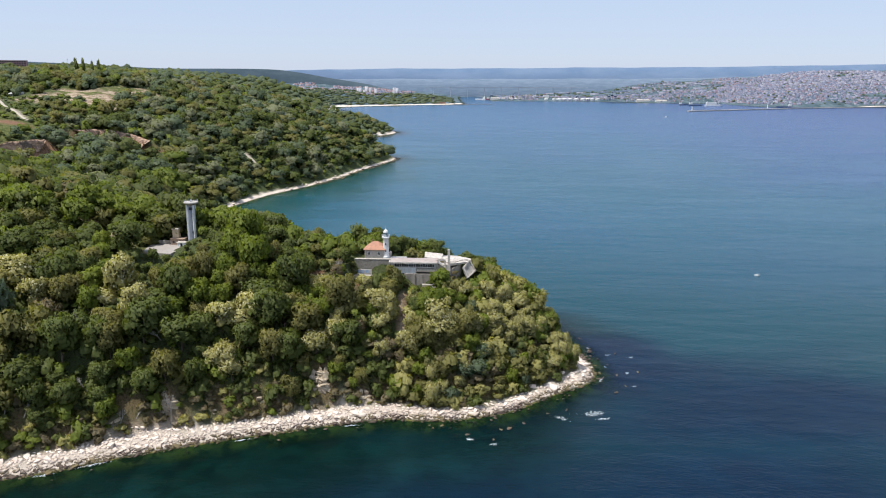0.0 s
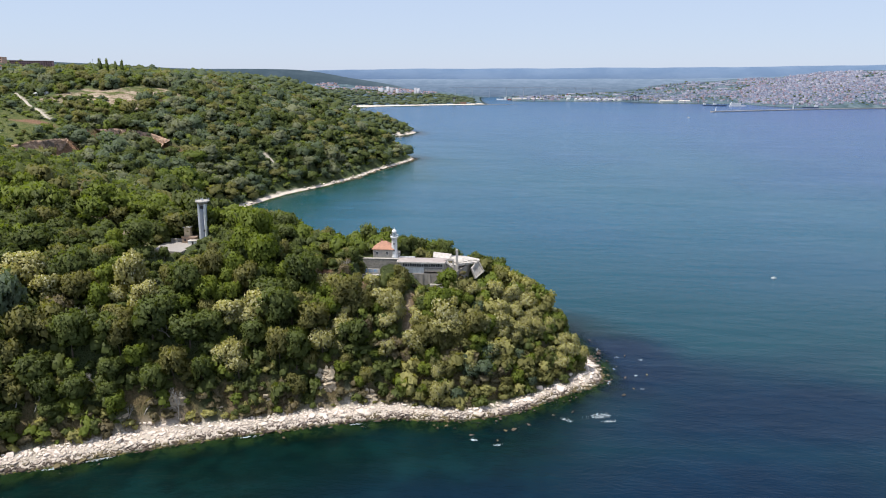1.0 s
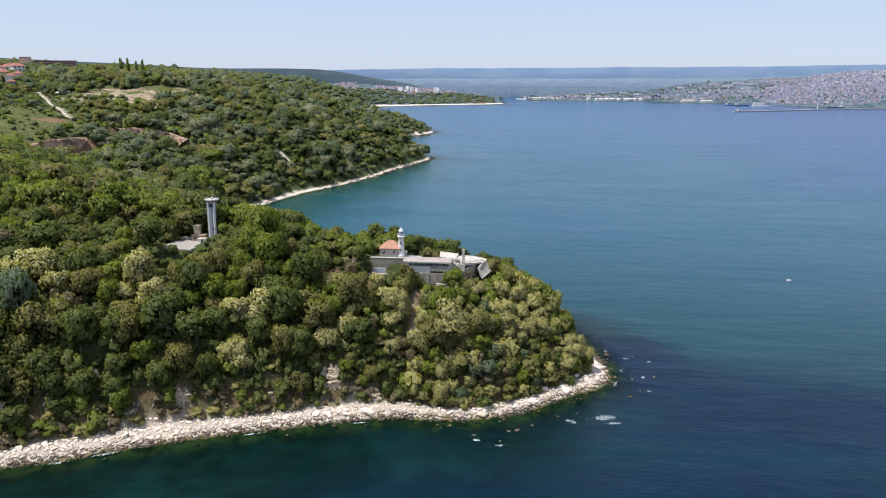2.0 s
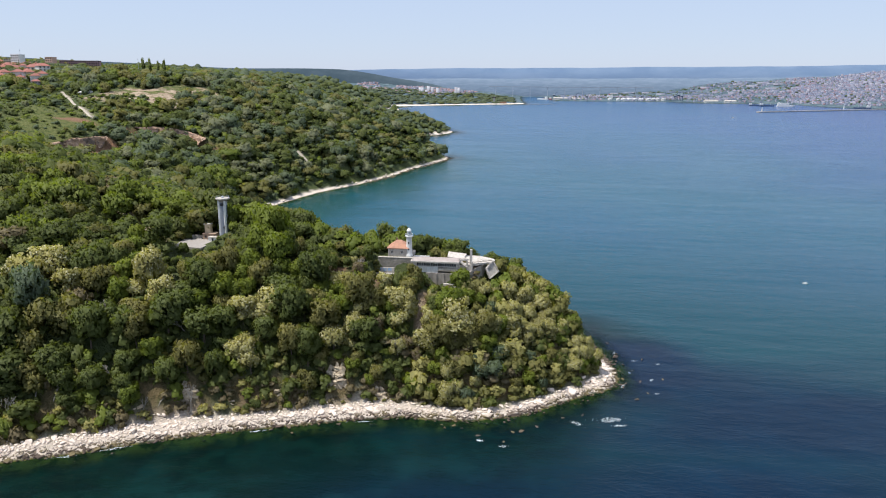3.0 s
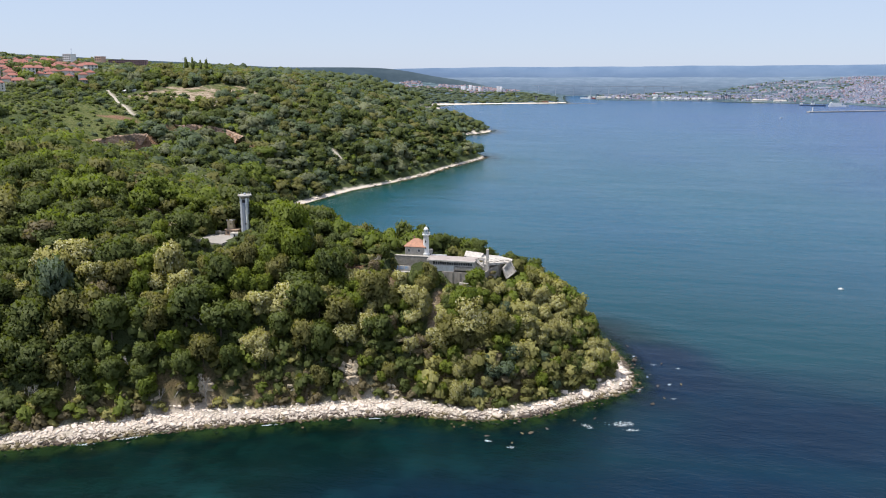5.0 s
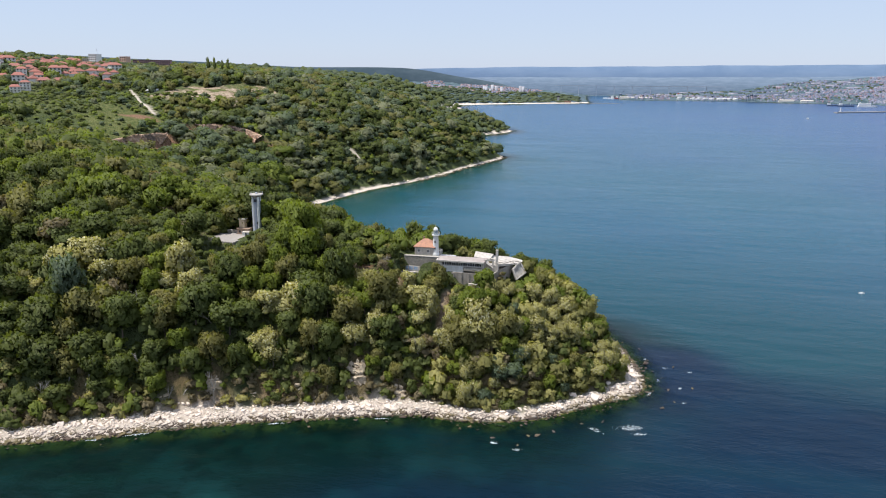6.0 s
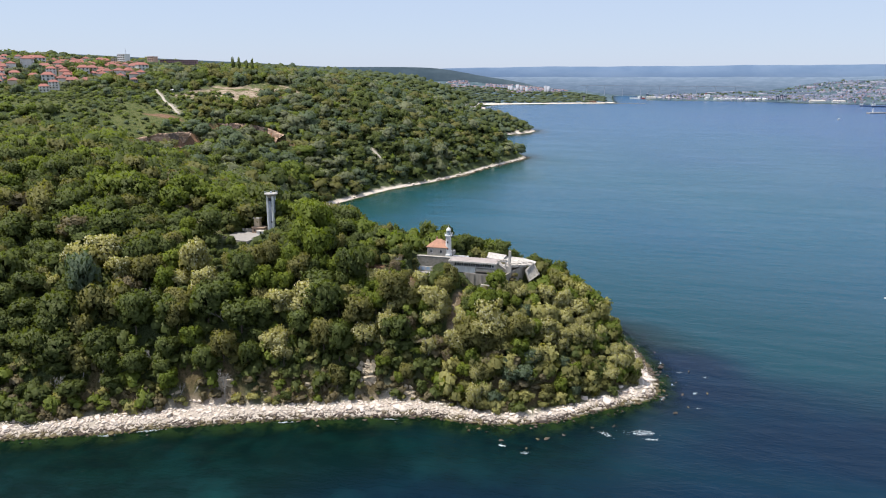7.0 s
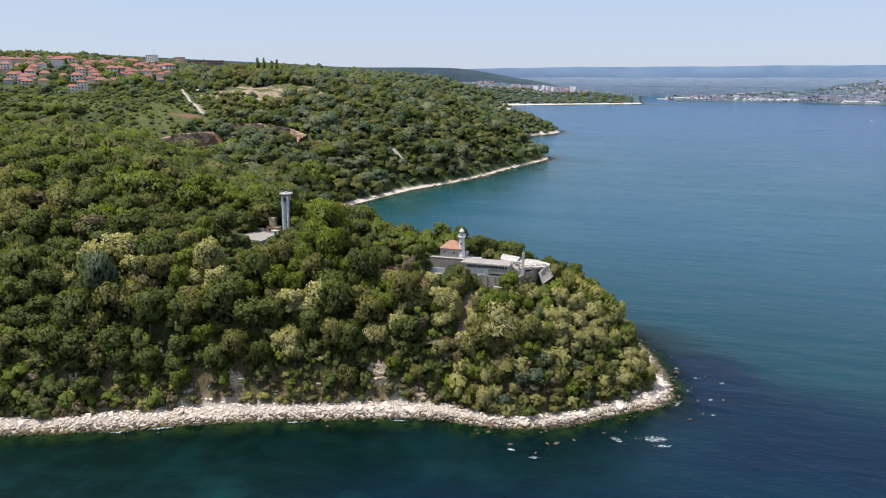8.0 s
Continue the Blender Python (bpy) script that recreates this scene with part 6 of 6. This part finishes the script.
def earth_face(name, line, drop, label, seed, material, lean=1.0, back_off=3.0):
    """The broken face of a landslip: a steep, gullied wall of earth along a line."""
    pts = smooth_line(line, 1.6, 0.5, seed)
    pts = np.array([p for a, b in zip(pts[:-1], pts[1:]) for p in (a, (a + b) / 2)])
    n, rows = len(pts), 9
    d = np.gradient(pts, axis=0)
    d /= np.linalg.norm(d, axis=1)[:, None]
    out = np.stack([d[:, 1], -d[:, 0]], 1)
    top = height(*(pts - out * back_off).T) + 0.4
    u = np.linspace(0, 1, n)
    top = np.polyval(np.polyfit(u, top, 4), u) + 0.5 * np.sin(u * 23 + seed)
    taper = np.clip(np.minimum(u, 1 - u) * 7, 0.15, 1)
    V = []
    for k in range(rows):
        f = k / (rows - 1)
        run = 0.8 + lean * drop * (0.22 * f + 0.35 * f * f)
        rough = np.array([noise.noise(Vector((p[0] * 0.35, p[1] * 0.35, f * 2.5 + seed))) for p in pts]) * 2.4 * math.sin(math.pi * min(1, f + 0.15))
        rough += np.array([noise.noise(Vector((p[0] * 1.4, p[1] * 1.4, f * 3.5 + seed))) for p in pts]) * 1.0
        xy = pts + out * (run + rough)[:, None]
        V.append(np.column_stack([xy, top - drop * taper * f + 0.3 * rough]))
    back = np.column_stack([pts - out * 2.0, top - 1.2])
    V = np.vstack([back] + V)
    i = (np.arange(rows)[:, None] * n + np.arange(n - 1)[None]).ravel()
    me = mesh_of(name, V, None, np.stack([i, i + n, i + n + 1, i + 1], 1), material)
    tagged(new(name, me), label, "cliff", kind="structure")


EARTH, _t, _b = node_material("bare_earth")
_strata = ramp(_t, noise_tex(_t, 0.5, 5, 0.65, stretch=(0.25, 0.25, 1.4)), 0.38, 0.65)
_c = mix(_t, _strata, (0.62, 0.42, 0.29), (0.33, 0.215, 0.15))
_c = mix(_t, ramp(_t, noise_tex(_t, 0.11, 4, 0.6), 0.5, 0.64), _c, (0.19, 0.145, 0.115))
_t.links.new(_c, _b.inputs["Base Color"])
_b.inputs["Roughness"].default_value = 0.95
bump(_t, _b, noise_tex(_t, 0.45, 6, 0.75), 1.0, 2.2)
earth_face("landslip_wall", SCARP, 12.0, "steep dark earth wall of a landslip", 1.7, EARTH, 0.3)
earth_face("landslip_face", SCARP_FAR, 19.0, "gullied reddish earth face of a landslip", 2.9, EARTH, 1.0)
def outcrop(x0, y0, x1, y1, low, high, count, seed):
    """A broken cliff: weathered blocks standing out of the foot of the slope, the larger ones lowest."""
    r = random.Random(seed)
    bm = bmesh.new()
    for k in range(count):
        u, f = r.uniform(0, 1), r.uniform(0, 1) ** 1.3
        x, y = x0 + (x1 - x0) * (0.5 + (u - 0.5) * (1 - 0.45 * f)), y0 + (y1 - y0) * u
        z = low + (high - low) * f
        while ground_at(x, y) < z - 0.6 and y < y0 + 16:
            y += 0.5
        sx, sz = r.uniform(1.0, 2.1) * (1.15 - 0.45 * f), r.uniform(1.0, 2.2)
        m = Matrix.LocRotScale((x, y - 0.7, z), Euler((r.uniform(-0.2, 0.2), r.uniform(-0.2, 0.2), r.uniform(-0.5, 0.5))), (sx, sx * 0.9, sz * 1.5))
        first = len(bm.verts)
        bm.from_mesh(ROCKS[k % len(ROCKS)][0])
        bm.verts.ensure_lookup_table()
        bmesh.ops.transform(bm, matrix=m, verts=bm.verts[first:])
    tagged(part("cliff_face", bm, LIMESTONE), "tan limestone outcrop at the foot of the slope", "cliff", kind="structure")


for k, spot in enumerate(((-60, 275.0, -50, 278, 3.5, 17, 90), (-80, 267, -76, 269, 3.5, 9, 12), (-115.5, 255.5, -107, 258, 3.5, 13, 50), (-132, 248, -119, 253, 3, 8.5, 50), (-164, 233, -156, 236, 3, 7.5, 14), (-96, 261.5, -92, 263, 3, 7, 10), (-40, 278.5, -33, 280, 3.5, 8, 12))):
    outcrop(*spot, 310 + k)
qx, qy = scatter(-470, -320, 590, 830, 4.2, 191, lambda x, y: ((near_line(x - 9, y + 10, SCARP) < 16) & (near_line(x, y, SCARP) > 9.5) & (x > -452)) | ((near_line(x - 10, y + 22, SCARP_FAR) < 26) & (near_line(x, y, SCARP_FAR) > 9) & (wave_noise(x, y, 11, 25) > -0.15)))
qr = np.random.RandomState(192)
wood("landslip_bushes", "low bushes at the foot of the landslips", qx, qy, height(qx, qy), np.clip(qr.normal(0.55, 0.22, len(qx)), 0.2, 1.1), np.where(qr.uniform(0, 1, len(qx)) < 0.5, "oak", np.where(qr.uniform(0, 1, len(qx)) < 0.5, "blue", "lime")), blob_crowns, 193, 4.0, 3.0, 0.8)
wx, wy = scatter(-1000, -400, 540, 900, 9.0, 92, lambda x, y: (coast_distance(x, y) > 15) & (x > -1.2 * y + 20) & (x < -430) & (oval(x, y, (-466, 729, 17, 17)) < -0.25) & ~((oval(x, y, MEADOWS[0]) > 0.15) & (np.sin(x * 3.7 + y * 5.1) < -0.15)) & ~((oval(x, y, MEADOWS[1]) > 0.15) & (np.sin(x * 3.7 + y * 5.1) < -0.15)) & ~village_near(x, y) & (near_line(x, y, ROADS[0]) > 5))
wr = np.random.RandomState(93)
wk = np.where(wr.uniform(0, 1, len(wx)) < 0.45, "oak", np.where(wr.uniform(0, 1, len(wx)) < 0.3, "blue", "lime"))
wood("scrub", "low green scrub over the meadow slopes", wx, wy, height(wx, wy), np.clip(wr.normal(0.6, 0.24, len(wx)), 0.2, 1.3), wk, blob_crowns, 94, 6.0, 3.2, 1.0)

# ---- the far shore: spit, port, city, hills ----
sr = np.random.RandomState(95)
sx, sy = scatter(-1100, 120, 3050, 4300, 30, 96, lambda x, y: (coast_distance(x, y) > 48))
# mostly blue-green leaf colour, in place of haze over the far trees
wood("spit_woods", "dark band of trees behind the far sandy beach", sx, sy, height(sx, sy), np.clip(sr.normal(1, 0.25, len(sx)), 0.5, 1.6), np.where(sr.uniform(0, 1, len(sx)) < 0.85, "blue", "oak"), tiny_crowns, 97, 22, 4.6, 1.5)


def box_field(name, label, boxes, material):
    """Uncounted far buildings in one mesh: middle, half sizes, height, turn, colour."""
    base = np.array([(-1, -1, 0), (1, -1, 0), (1, 1, 0), (-1, 1, 0), (-1, -1, 1), (1, -1, 1), (1, 1, 1), (-1, 1, 1)], float)
    faces = np.array([(0, 1, 5, 4), (1, 2, 6, 5), (2, 3, 7, 6), (3, 0, 4, 7), (4, 5, 6, 7)])
    B = np.array([b[:7] for b in boxes], float)
    C = np.array([b[7] for b in boxes], float)
    ca, sa = np.cos(B[:, 6])[:, None], np.sin(B[:, 6])[:, None]
    px, py = base[None, :, 0] * B[:, 3:4], base[None, :, 1] * B[:, 4:5]
    V = np.stack([B[:, 0:1] + ca * px - sa * py, B[:, 1:2] + sa * px + ca * py, B[:, 2:3] - 3 + base[None, :, 2] * (B[:, 5:6] + 3)], 2)
    Q = (faces[None] + (np.arange(len(B)) * 8)[:, None, None]).reshape(-1, 4)
    me = mesh_of(name, V.reshape(-1, 3), None, Q, material)
    col = np.repeat(np.hstack([C, np.ones((len(C), 1))]), 8, 0)
    me.attributes.new("hazed_paint", "FLOAT_COLOR", "POINT").data.foreach_set("color", col.astype(np.float32).ravel())
    return tagged(new(name, me), label, "buildings", kind="stuff")


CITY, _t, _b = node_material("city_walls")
_t.links.new(mix(_t, ramp(_t, noise_tex(_t, 0.05, 4), 0.35, 0.7), attribute(_t, "hazed_paint").outputs["Color"], mix(_t, 1.0, attribute(_t, "hazed_paint").outputs["Color"], (0.7, 0.7, 0.72), "MULTIPLY")), _b.inputs["Base Color"])
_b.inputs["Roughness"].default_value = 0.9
# wall colours greyed towards lavender: the haze over the bay is in them
HAZED_TONES = [(0.24, 0.255, 0.335), (0.205, 0.225, 0.315), (0.345, 0.34, 0.40), (0.235, 0.205, 0.265), (0.16, 0.195, 0.275), (0.275, 0.205, 0.235), (0.275, 0.28, 0.345), (0.165, 0.195, 0.27)]
kr = np.random.RandomState(98)


def city_boxes(count, x0, x1, y0, y1, test, hmax, small=False):
    x, y = kr.uniform(x0, x1, count), y0 + (y1 - y0) * kr.uniform(0, 1, count) ** 0.75
    d = coast_distance(x, y)
    m = (d > 25) & test(x, y)
    x, y = x[m], y[m]
    z = height(x, y)
    out = []
    for px, py, pz in zip(x, y, z):
        tall = (3.5 + hmax * kr.uniform(0, 1) ** 2.5) if not small else kr.uniform(4, 9)
        w, dd = (kr.uniform(2.5, 6), kr.uniform(2.5, 5)) if not small else (kr.uniform(3.5, 8), kr.uniform(3.5, 6))
        out.append((px, py, pz, w, dd, tall, kr.uniform(-0.5, 0.5), HAZED_TONES[kr.randint(0, len(HAZED_TONES))]))
    return out


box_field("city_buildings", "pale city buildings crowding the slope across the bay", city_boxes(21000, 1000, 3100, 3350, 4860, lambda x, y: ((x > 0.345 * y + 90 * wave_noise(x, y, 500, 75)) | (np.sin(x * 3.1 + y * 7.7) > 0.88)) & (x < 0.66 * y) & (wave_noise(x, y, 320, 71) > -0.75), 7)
          + [(x, y, float(height([x], [y])[0]), kr.uniform(5, 11), 5, kr.uniform(9, 15), kr.uniform(-0.3, 0.3), HAZED_TONES[kr.choice((0, 2, 2, 6))]) for x, y in ((kr.uniform(0.40, 0.64) * q, q) for q in kr.uniform(4150, 4860, 420))], CITY)
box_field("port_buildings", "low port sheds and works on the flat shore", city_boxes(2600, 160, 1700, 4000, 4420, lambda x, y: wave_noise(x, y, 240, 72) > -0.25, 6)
          + [(x, y, float(height([x], [y])[0]), kr.uniform(12, 40), 8, kr.uniform(5, 8), kr.uniform(-0.1, 0.1), HAZED_TONES[kr.choice((2, 2, 4, 7))]) for x, y in zip(kr.uniform(200, 1700, 90), kr.uniform(4250, 4850, 90))], CITY)
# the roof red is dulled by the same painted-in haze
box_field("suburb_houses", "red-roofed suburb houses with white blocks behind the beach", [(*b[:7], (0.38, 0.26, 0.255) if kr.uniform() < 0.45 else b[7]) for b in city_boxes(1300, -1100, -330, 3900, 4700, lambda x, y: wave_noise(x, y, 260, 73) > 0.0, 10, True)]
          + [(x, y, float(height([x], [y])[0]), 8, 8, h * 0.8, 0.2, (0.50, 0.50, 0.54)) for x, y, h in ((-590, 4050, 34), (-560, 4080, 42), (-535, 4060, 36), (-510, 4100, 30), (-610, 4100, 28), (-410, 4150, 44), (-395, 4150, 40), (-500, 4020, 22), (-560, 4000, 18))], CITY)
tx, ty = scatter(180, 3000, 3500, 4850, 36, 99, lambda x, y: (coast_distance(x, y) > 30) & (wave_noise(x, y, 200, 74) > -0.35))
tr0 = np.random.RandomState(100)
wood("city_trees", "dark green trees between the city buildings", tx, ty, height(tx, ty), np.clip(tr0.normal(1, 0.3, len(tx)), 0.4, 1.8), np.where(tr0.uniform(0, 1, len(tx)) < 0.97, "blue", "oak"), tiny_crowns, 101, 8.5, 4.0, 2.0)

for k, (x, r) in enumerate(((455, 11), (530, 17), (560, 16), (590, 15), (625, 14), (665, 16), (690, 15), (712, 15), (745, 14), (500, 10))):
    t = thing("storage_tank", "white cylindrical storage tank on the port shore", "tank", (x, 4135, 2), 0, "port storage tanks")
    part("shell", turned([(r, -3), (r, 11), (r * 0.92, 12.5), (0.5, 14)], 20), WHITE, t)
    part("rim", turned([(r + 0.3, 10.6), (r + 0.3, 11.2)], 20), STEEL, t)


def quay_shed(x, y, w, d, h, turn=0):
    t = thing("warehouse", "long pale warehouse on the quay", "building", (x, y, 2), turn, "quay warehouses")
    part("wall", new_box(-w / 2, w / 2, -d / 2, d / 2, -4, h), WALLS[0], t)
    part("roof", hip_roof(-w / 2, w / 2, -d / 2, d / 2, h + 0.2, 4, 0.6, 4), PALE_CONCRETE, t)


for x, y, w in ((170, 4205, 55), (240, 4190, 70), (300, 4170, 45), (970, 4010, 70), (1060, 3975, 60)):
    quay_shed(x, y, w, 24, 9)


def ship(x, y, length, turn, hull_mat, label, house=0.2):
    t = thing("ship", label, "ship", (x, y, 0), turn, "ships in the port")
    w = length * 0.075
    h = bmesh.new()
    prism(h, [(-length / 2, -w), (length * 0.36, -w), (length / 2, 0), (length * 0.36, w), (-length / 2, w)], -1, length * 0.075)
    part("hull", h, hull_mat, t)
    part("superstructure", new_box(-length * 0.46, -length * (0.46 - house), -w * 0.85, w * 0.85, length * 0.075, length * 0.2, bevel=0.4), WHITE, t)
    part("funnel", new_box(-length * 0.42, -length * 0.38, -w * 0.3, w * 0.3, length * 0.2, length * 0.25), hull_mat, t)
    part("mast", turned([(0.6, length * 0.07), (0.3, length * 0.22)], 6, (length * 0.25, 0)), STEEL, t)


NAVY = weathered("navy_paint", (0.06, 0.09, 0.16), (0.05, 0.07, 0.11), 0.5, 0.1, 0.02, 0.02)
ship(520, 4240, 150, 2, RED_PAINT, "large red-hulled cargo ship moored in the port")
ship(85, 4290, 70, 150, WHITE, "white ship moored by the channel")
ship(110, 4330, 60, 170, RED_PAINT, "red and white ship moored by the channel")
ship(1205, 3560, 85, 5, WHITE, "white passenger ship in the harbour", 0.6)
ship(1130, 3600, 70, 8, NAVY, "dark blue ship in the harbour")
ship(1090, 3640, 60, 0, NAVY, "dark blue tug in the harbour")
ship(1490, 3440, 70, 175, NAVY, "dark ship by the harbour wall")


def crane(x, y, h):
    t = thing("port_crane", "blue-grey portal crane on the quay", "crane", (x, y, 2), 20, "port cranes")
    for a in (-6, 6):
        part("leg", new_box(a - 1, a + 1, -1, 1, -3, h * 0.6), NAVY, t)
    part("portal", new_box(-8, 8, -2, 2, h * 0.55, h * 0.68), NAVY, t)
    part("cab", new_box(-3, 3, -3, 3, h * 0.68, h * 0.85), STEEL, t)
    j = bmesh.new()
    slab(j, [(-1, -1, h * 0.8), (h * 0.6, -1, h * 1.25), (h * 0.6, 1, h * 1.25), (-1, 1, h * 0.8)], 1.5)
    part("jib", j, NAVY, t)


for x, y, h in ((800, 4095, 42), (820, 4110, 50), (835, 4095, 44), (1120, 3960, 30), (270, 4210, 34), (330, 4190, 30), (150, 4250, 36), (640, 4200, 34)):
    crane(x, y, h)

bridge = thing("motorway_bridge", "long pale motorway bridge on tall piers behind the port", "bridge")
part("deck", new_box(-250, 780, 4692, 4708, 63, 65.5), STEEL, bridge)
part("parapet", new_box(-250, 780, 4691.4, 4692, 65, 66.5), STEEL, bridge)
for x in range(-210, 780, 110):
    part("pier", new_box(x - 1.8, x + 1.8, 4695, 4705, -2, 63), STEEL, bridge)

mole = thing("breakwater", "long low stone breakwater with a light at its end", "breakwater")
for a, b in (((905, 2968), (1180, 3125)), ((1180, 3125), (1460, 3290)), ((1460, 3290), (1780, 3420)), ((1780, 3420), (2060, 3545))):
    v = Vector((b[0] - a[0], b[1] - a[1])).normalized() * 1.0
    n = Vector((-v.y, v.x)) * 7
    bm = bmesh.new()
    prism(bm, [(a[0] + n.x, a[1] + n.y), (a[0] - n.x, a[1] - n.y), (b[0] - n.x, b[1] - n.y), (b[0] + n.x, b[1] + n.y)], -2, 4.0)
    part("stretch", bm, CONCRETE, mole)
for x, y, h in ((925, 2984, 16), (1330, 3235, 20)):
    t = thing("harbour_light", "small white harbour light on the breakwater", "lighthouse", (x, y, 4), 0, "harbour lights")
    part("tower", turned([(2.2, 0), (1.6, h * 0.75), (2.4, h * 0.8)], 12), WHITE, t)
    part("lantern", turned([(1.3, h * 0.8), (1.3, h * 0.95), (0.3, h)], 12), STEEL, t)
spit = thing("spit_jetty", "low stone jetty running out from the sandy spit", "jetty")
bm = bmesh.new()
prism(bm, [(-60, 3545), (130, 3585), (130, 3592), (-60, 3565)], -2, 1.6)
part("stones", bm, CONCRETE, spit)
t = thing("signal_tower", "dark signal tower at the end of the spit", "tower", (-160, 3560, 4))
part("tower", new_box(-4, 4, -4, 4, -2, 24), WALLS[2], t)
part("cabin", new_box(-9, 9, -6, 6, 24, 30), DARK, t)
part("hut", new_box(10, 60, -6, 6, -2, 7), BROWN, t)

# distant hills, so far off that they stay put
# the haze of distance is mixed into this blue base colour
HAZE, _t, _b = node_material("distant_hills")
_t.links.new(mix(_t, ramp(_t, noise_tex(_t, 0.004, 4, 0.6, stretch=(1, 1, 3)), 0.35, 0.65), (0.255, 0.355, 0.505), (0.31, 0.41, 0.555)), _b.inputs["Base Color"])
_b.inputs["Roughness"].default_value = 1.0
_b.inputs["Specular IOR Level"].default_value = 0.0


def far_hills(name, reach, stops, material, label, swell=0.0):
    """A far skyline, closed off at one reach ahead; stops are bearings and heights."""
    deg = np.arange(-75, 60, 0.4)
    az = np.radians(deg)
    bent = np.radians(np.where(deg > 0, np.minimum(deg, 42), np.where(deg < -14, deg + 14, 0)))
    radius = reach / np.cos(np.clip(bent, -0.75, 0.75))
    x, y = radius * np.sin(az), radius * np.cos(az)
    top = np.interp(deg, [p[0] for p in stops], [p[1] for p in stops])
    top = np.convolve(np.pad(top, 4, mode="edge"), np.ones(9) / 9, mode="valid") + swell * (np.sin(deg * 0.9) + 0.6 * np.sin(deg * 2.3 + 1))
    top = 139 + (top - 139) * radius / 6300
    top = np.maximum(top, -4.0)
    n = len(az)
    V = np.concatenate([np.stack([x, y, np.full(n, -5.0)], 1), np.stack([x, y, top * 0.6], 1), np.stack([x * 1.004, y * 1.004, top], 1)])
    i = np.arange(n - 1)
    Q = np.concatenate([np.stack([i, i + 1, i + 1 + n, i + n], 1), np.stack([i + n, i + 1 + n, i + 1 + 2 * n, i + 2 * n], 1)])
    me = mesh_of(name, V, None, Q, material)
    me.polygons.foreach_set("use_smooth", np.ones(len(me.polygons), bool))
    tagged(new(name, me), label, "hills", kind="structure")


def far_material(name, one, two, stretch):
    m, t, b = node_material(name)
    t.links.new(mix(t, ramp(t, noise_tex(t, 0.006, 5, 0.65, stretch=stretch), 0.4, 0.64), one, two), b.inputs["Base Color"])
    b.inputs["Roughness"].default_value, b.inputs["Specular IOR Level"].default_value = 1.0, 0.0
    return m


# plain and ridge carry the distance haze in their base colours too
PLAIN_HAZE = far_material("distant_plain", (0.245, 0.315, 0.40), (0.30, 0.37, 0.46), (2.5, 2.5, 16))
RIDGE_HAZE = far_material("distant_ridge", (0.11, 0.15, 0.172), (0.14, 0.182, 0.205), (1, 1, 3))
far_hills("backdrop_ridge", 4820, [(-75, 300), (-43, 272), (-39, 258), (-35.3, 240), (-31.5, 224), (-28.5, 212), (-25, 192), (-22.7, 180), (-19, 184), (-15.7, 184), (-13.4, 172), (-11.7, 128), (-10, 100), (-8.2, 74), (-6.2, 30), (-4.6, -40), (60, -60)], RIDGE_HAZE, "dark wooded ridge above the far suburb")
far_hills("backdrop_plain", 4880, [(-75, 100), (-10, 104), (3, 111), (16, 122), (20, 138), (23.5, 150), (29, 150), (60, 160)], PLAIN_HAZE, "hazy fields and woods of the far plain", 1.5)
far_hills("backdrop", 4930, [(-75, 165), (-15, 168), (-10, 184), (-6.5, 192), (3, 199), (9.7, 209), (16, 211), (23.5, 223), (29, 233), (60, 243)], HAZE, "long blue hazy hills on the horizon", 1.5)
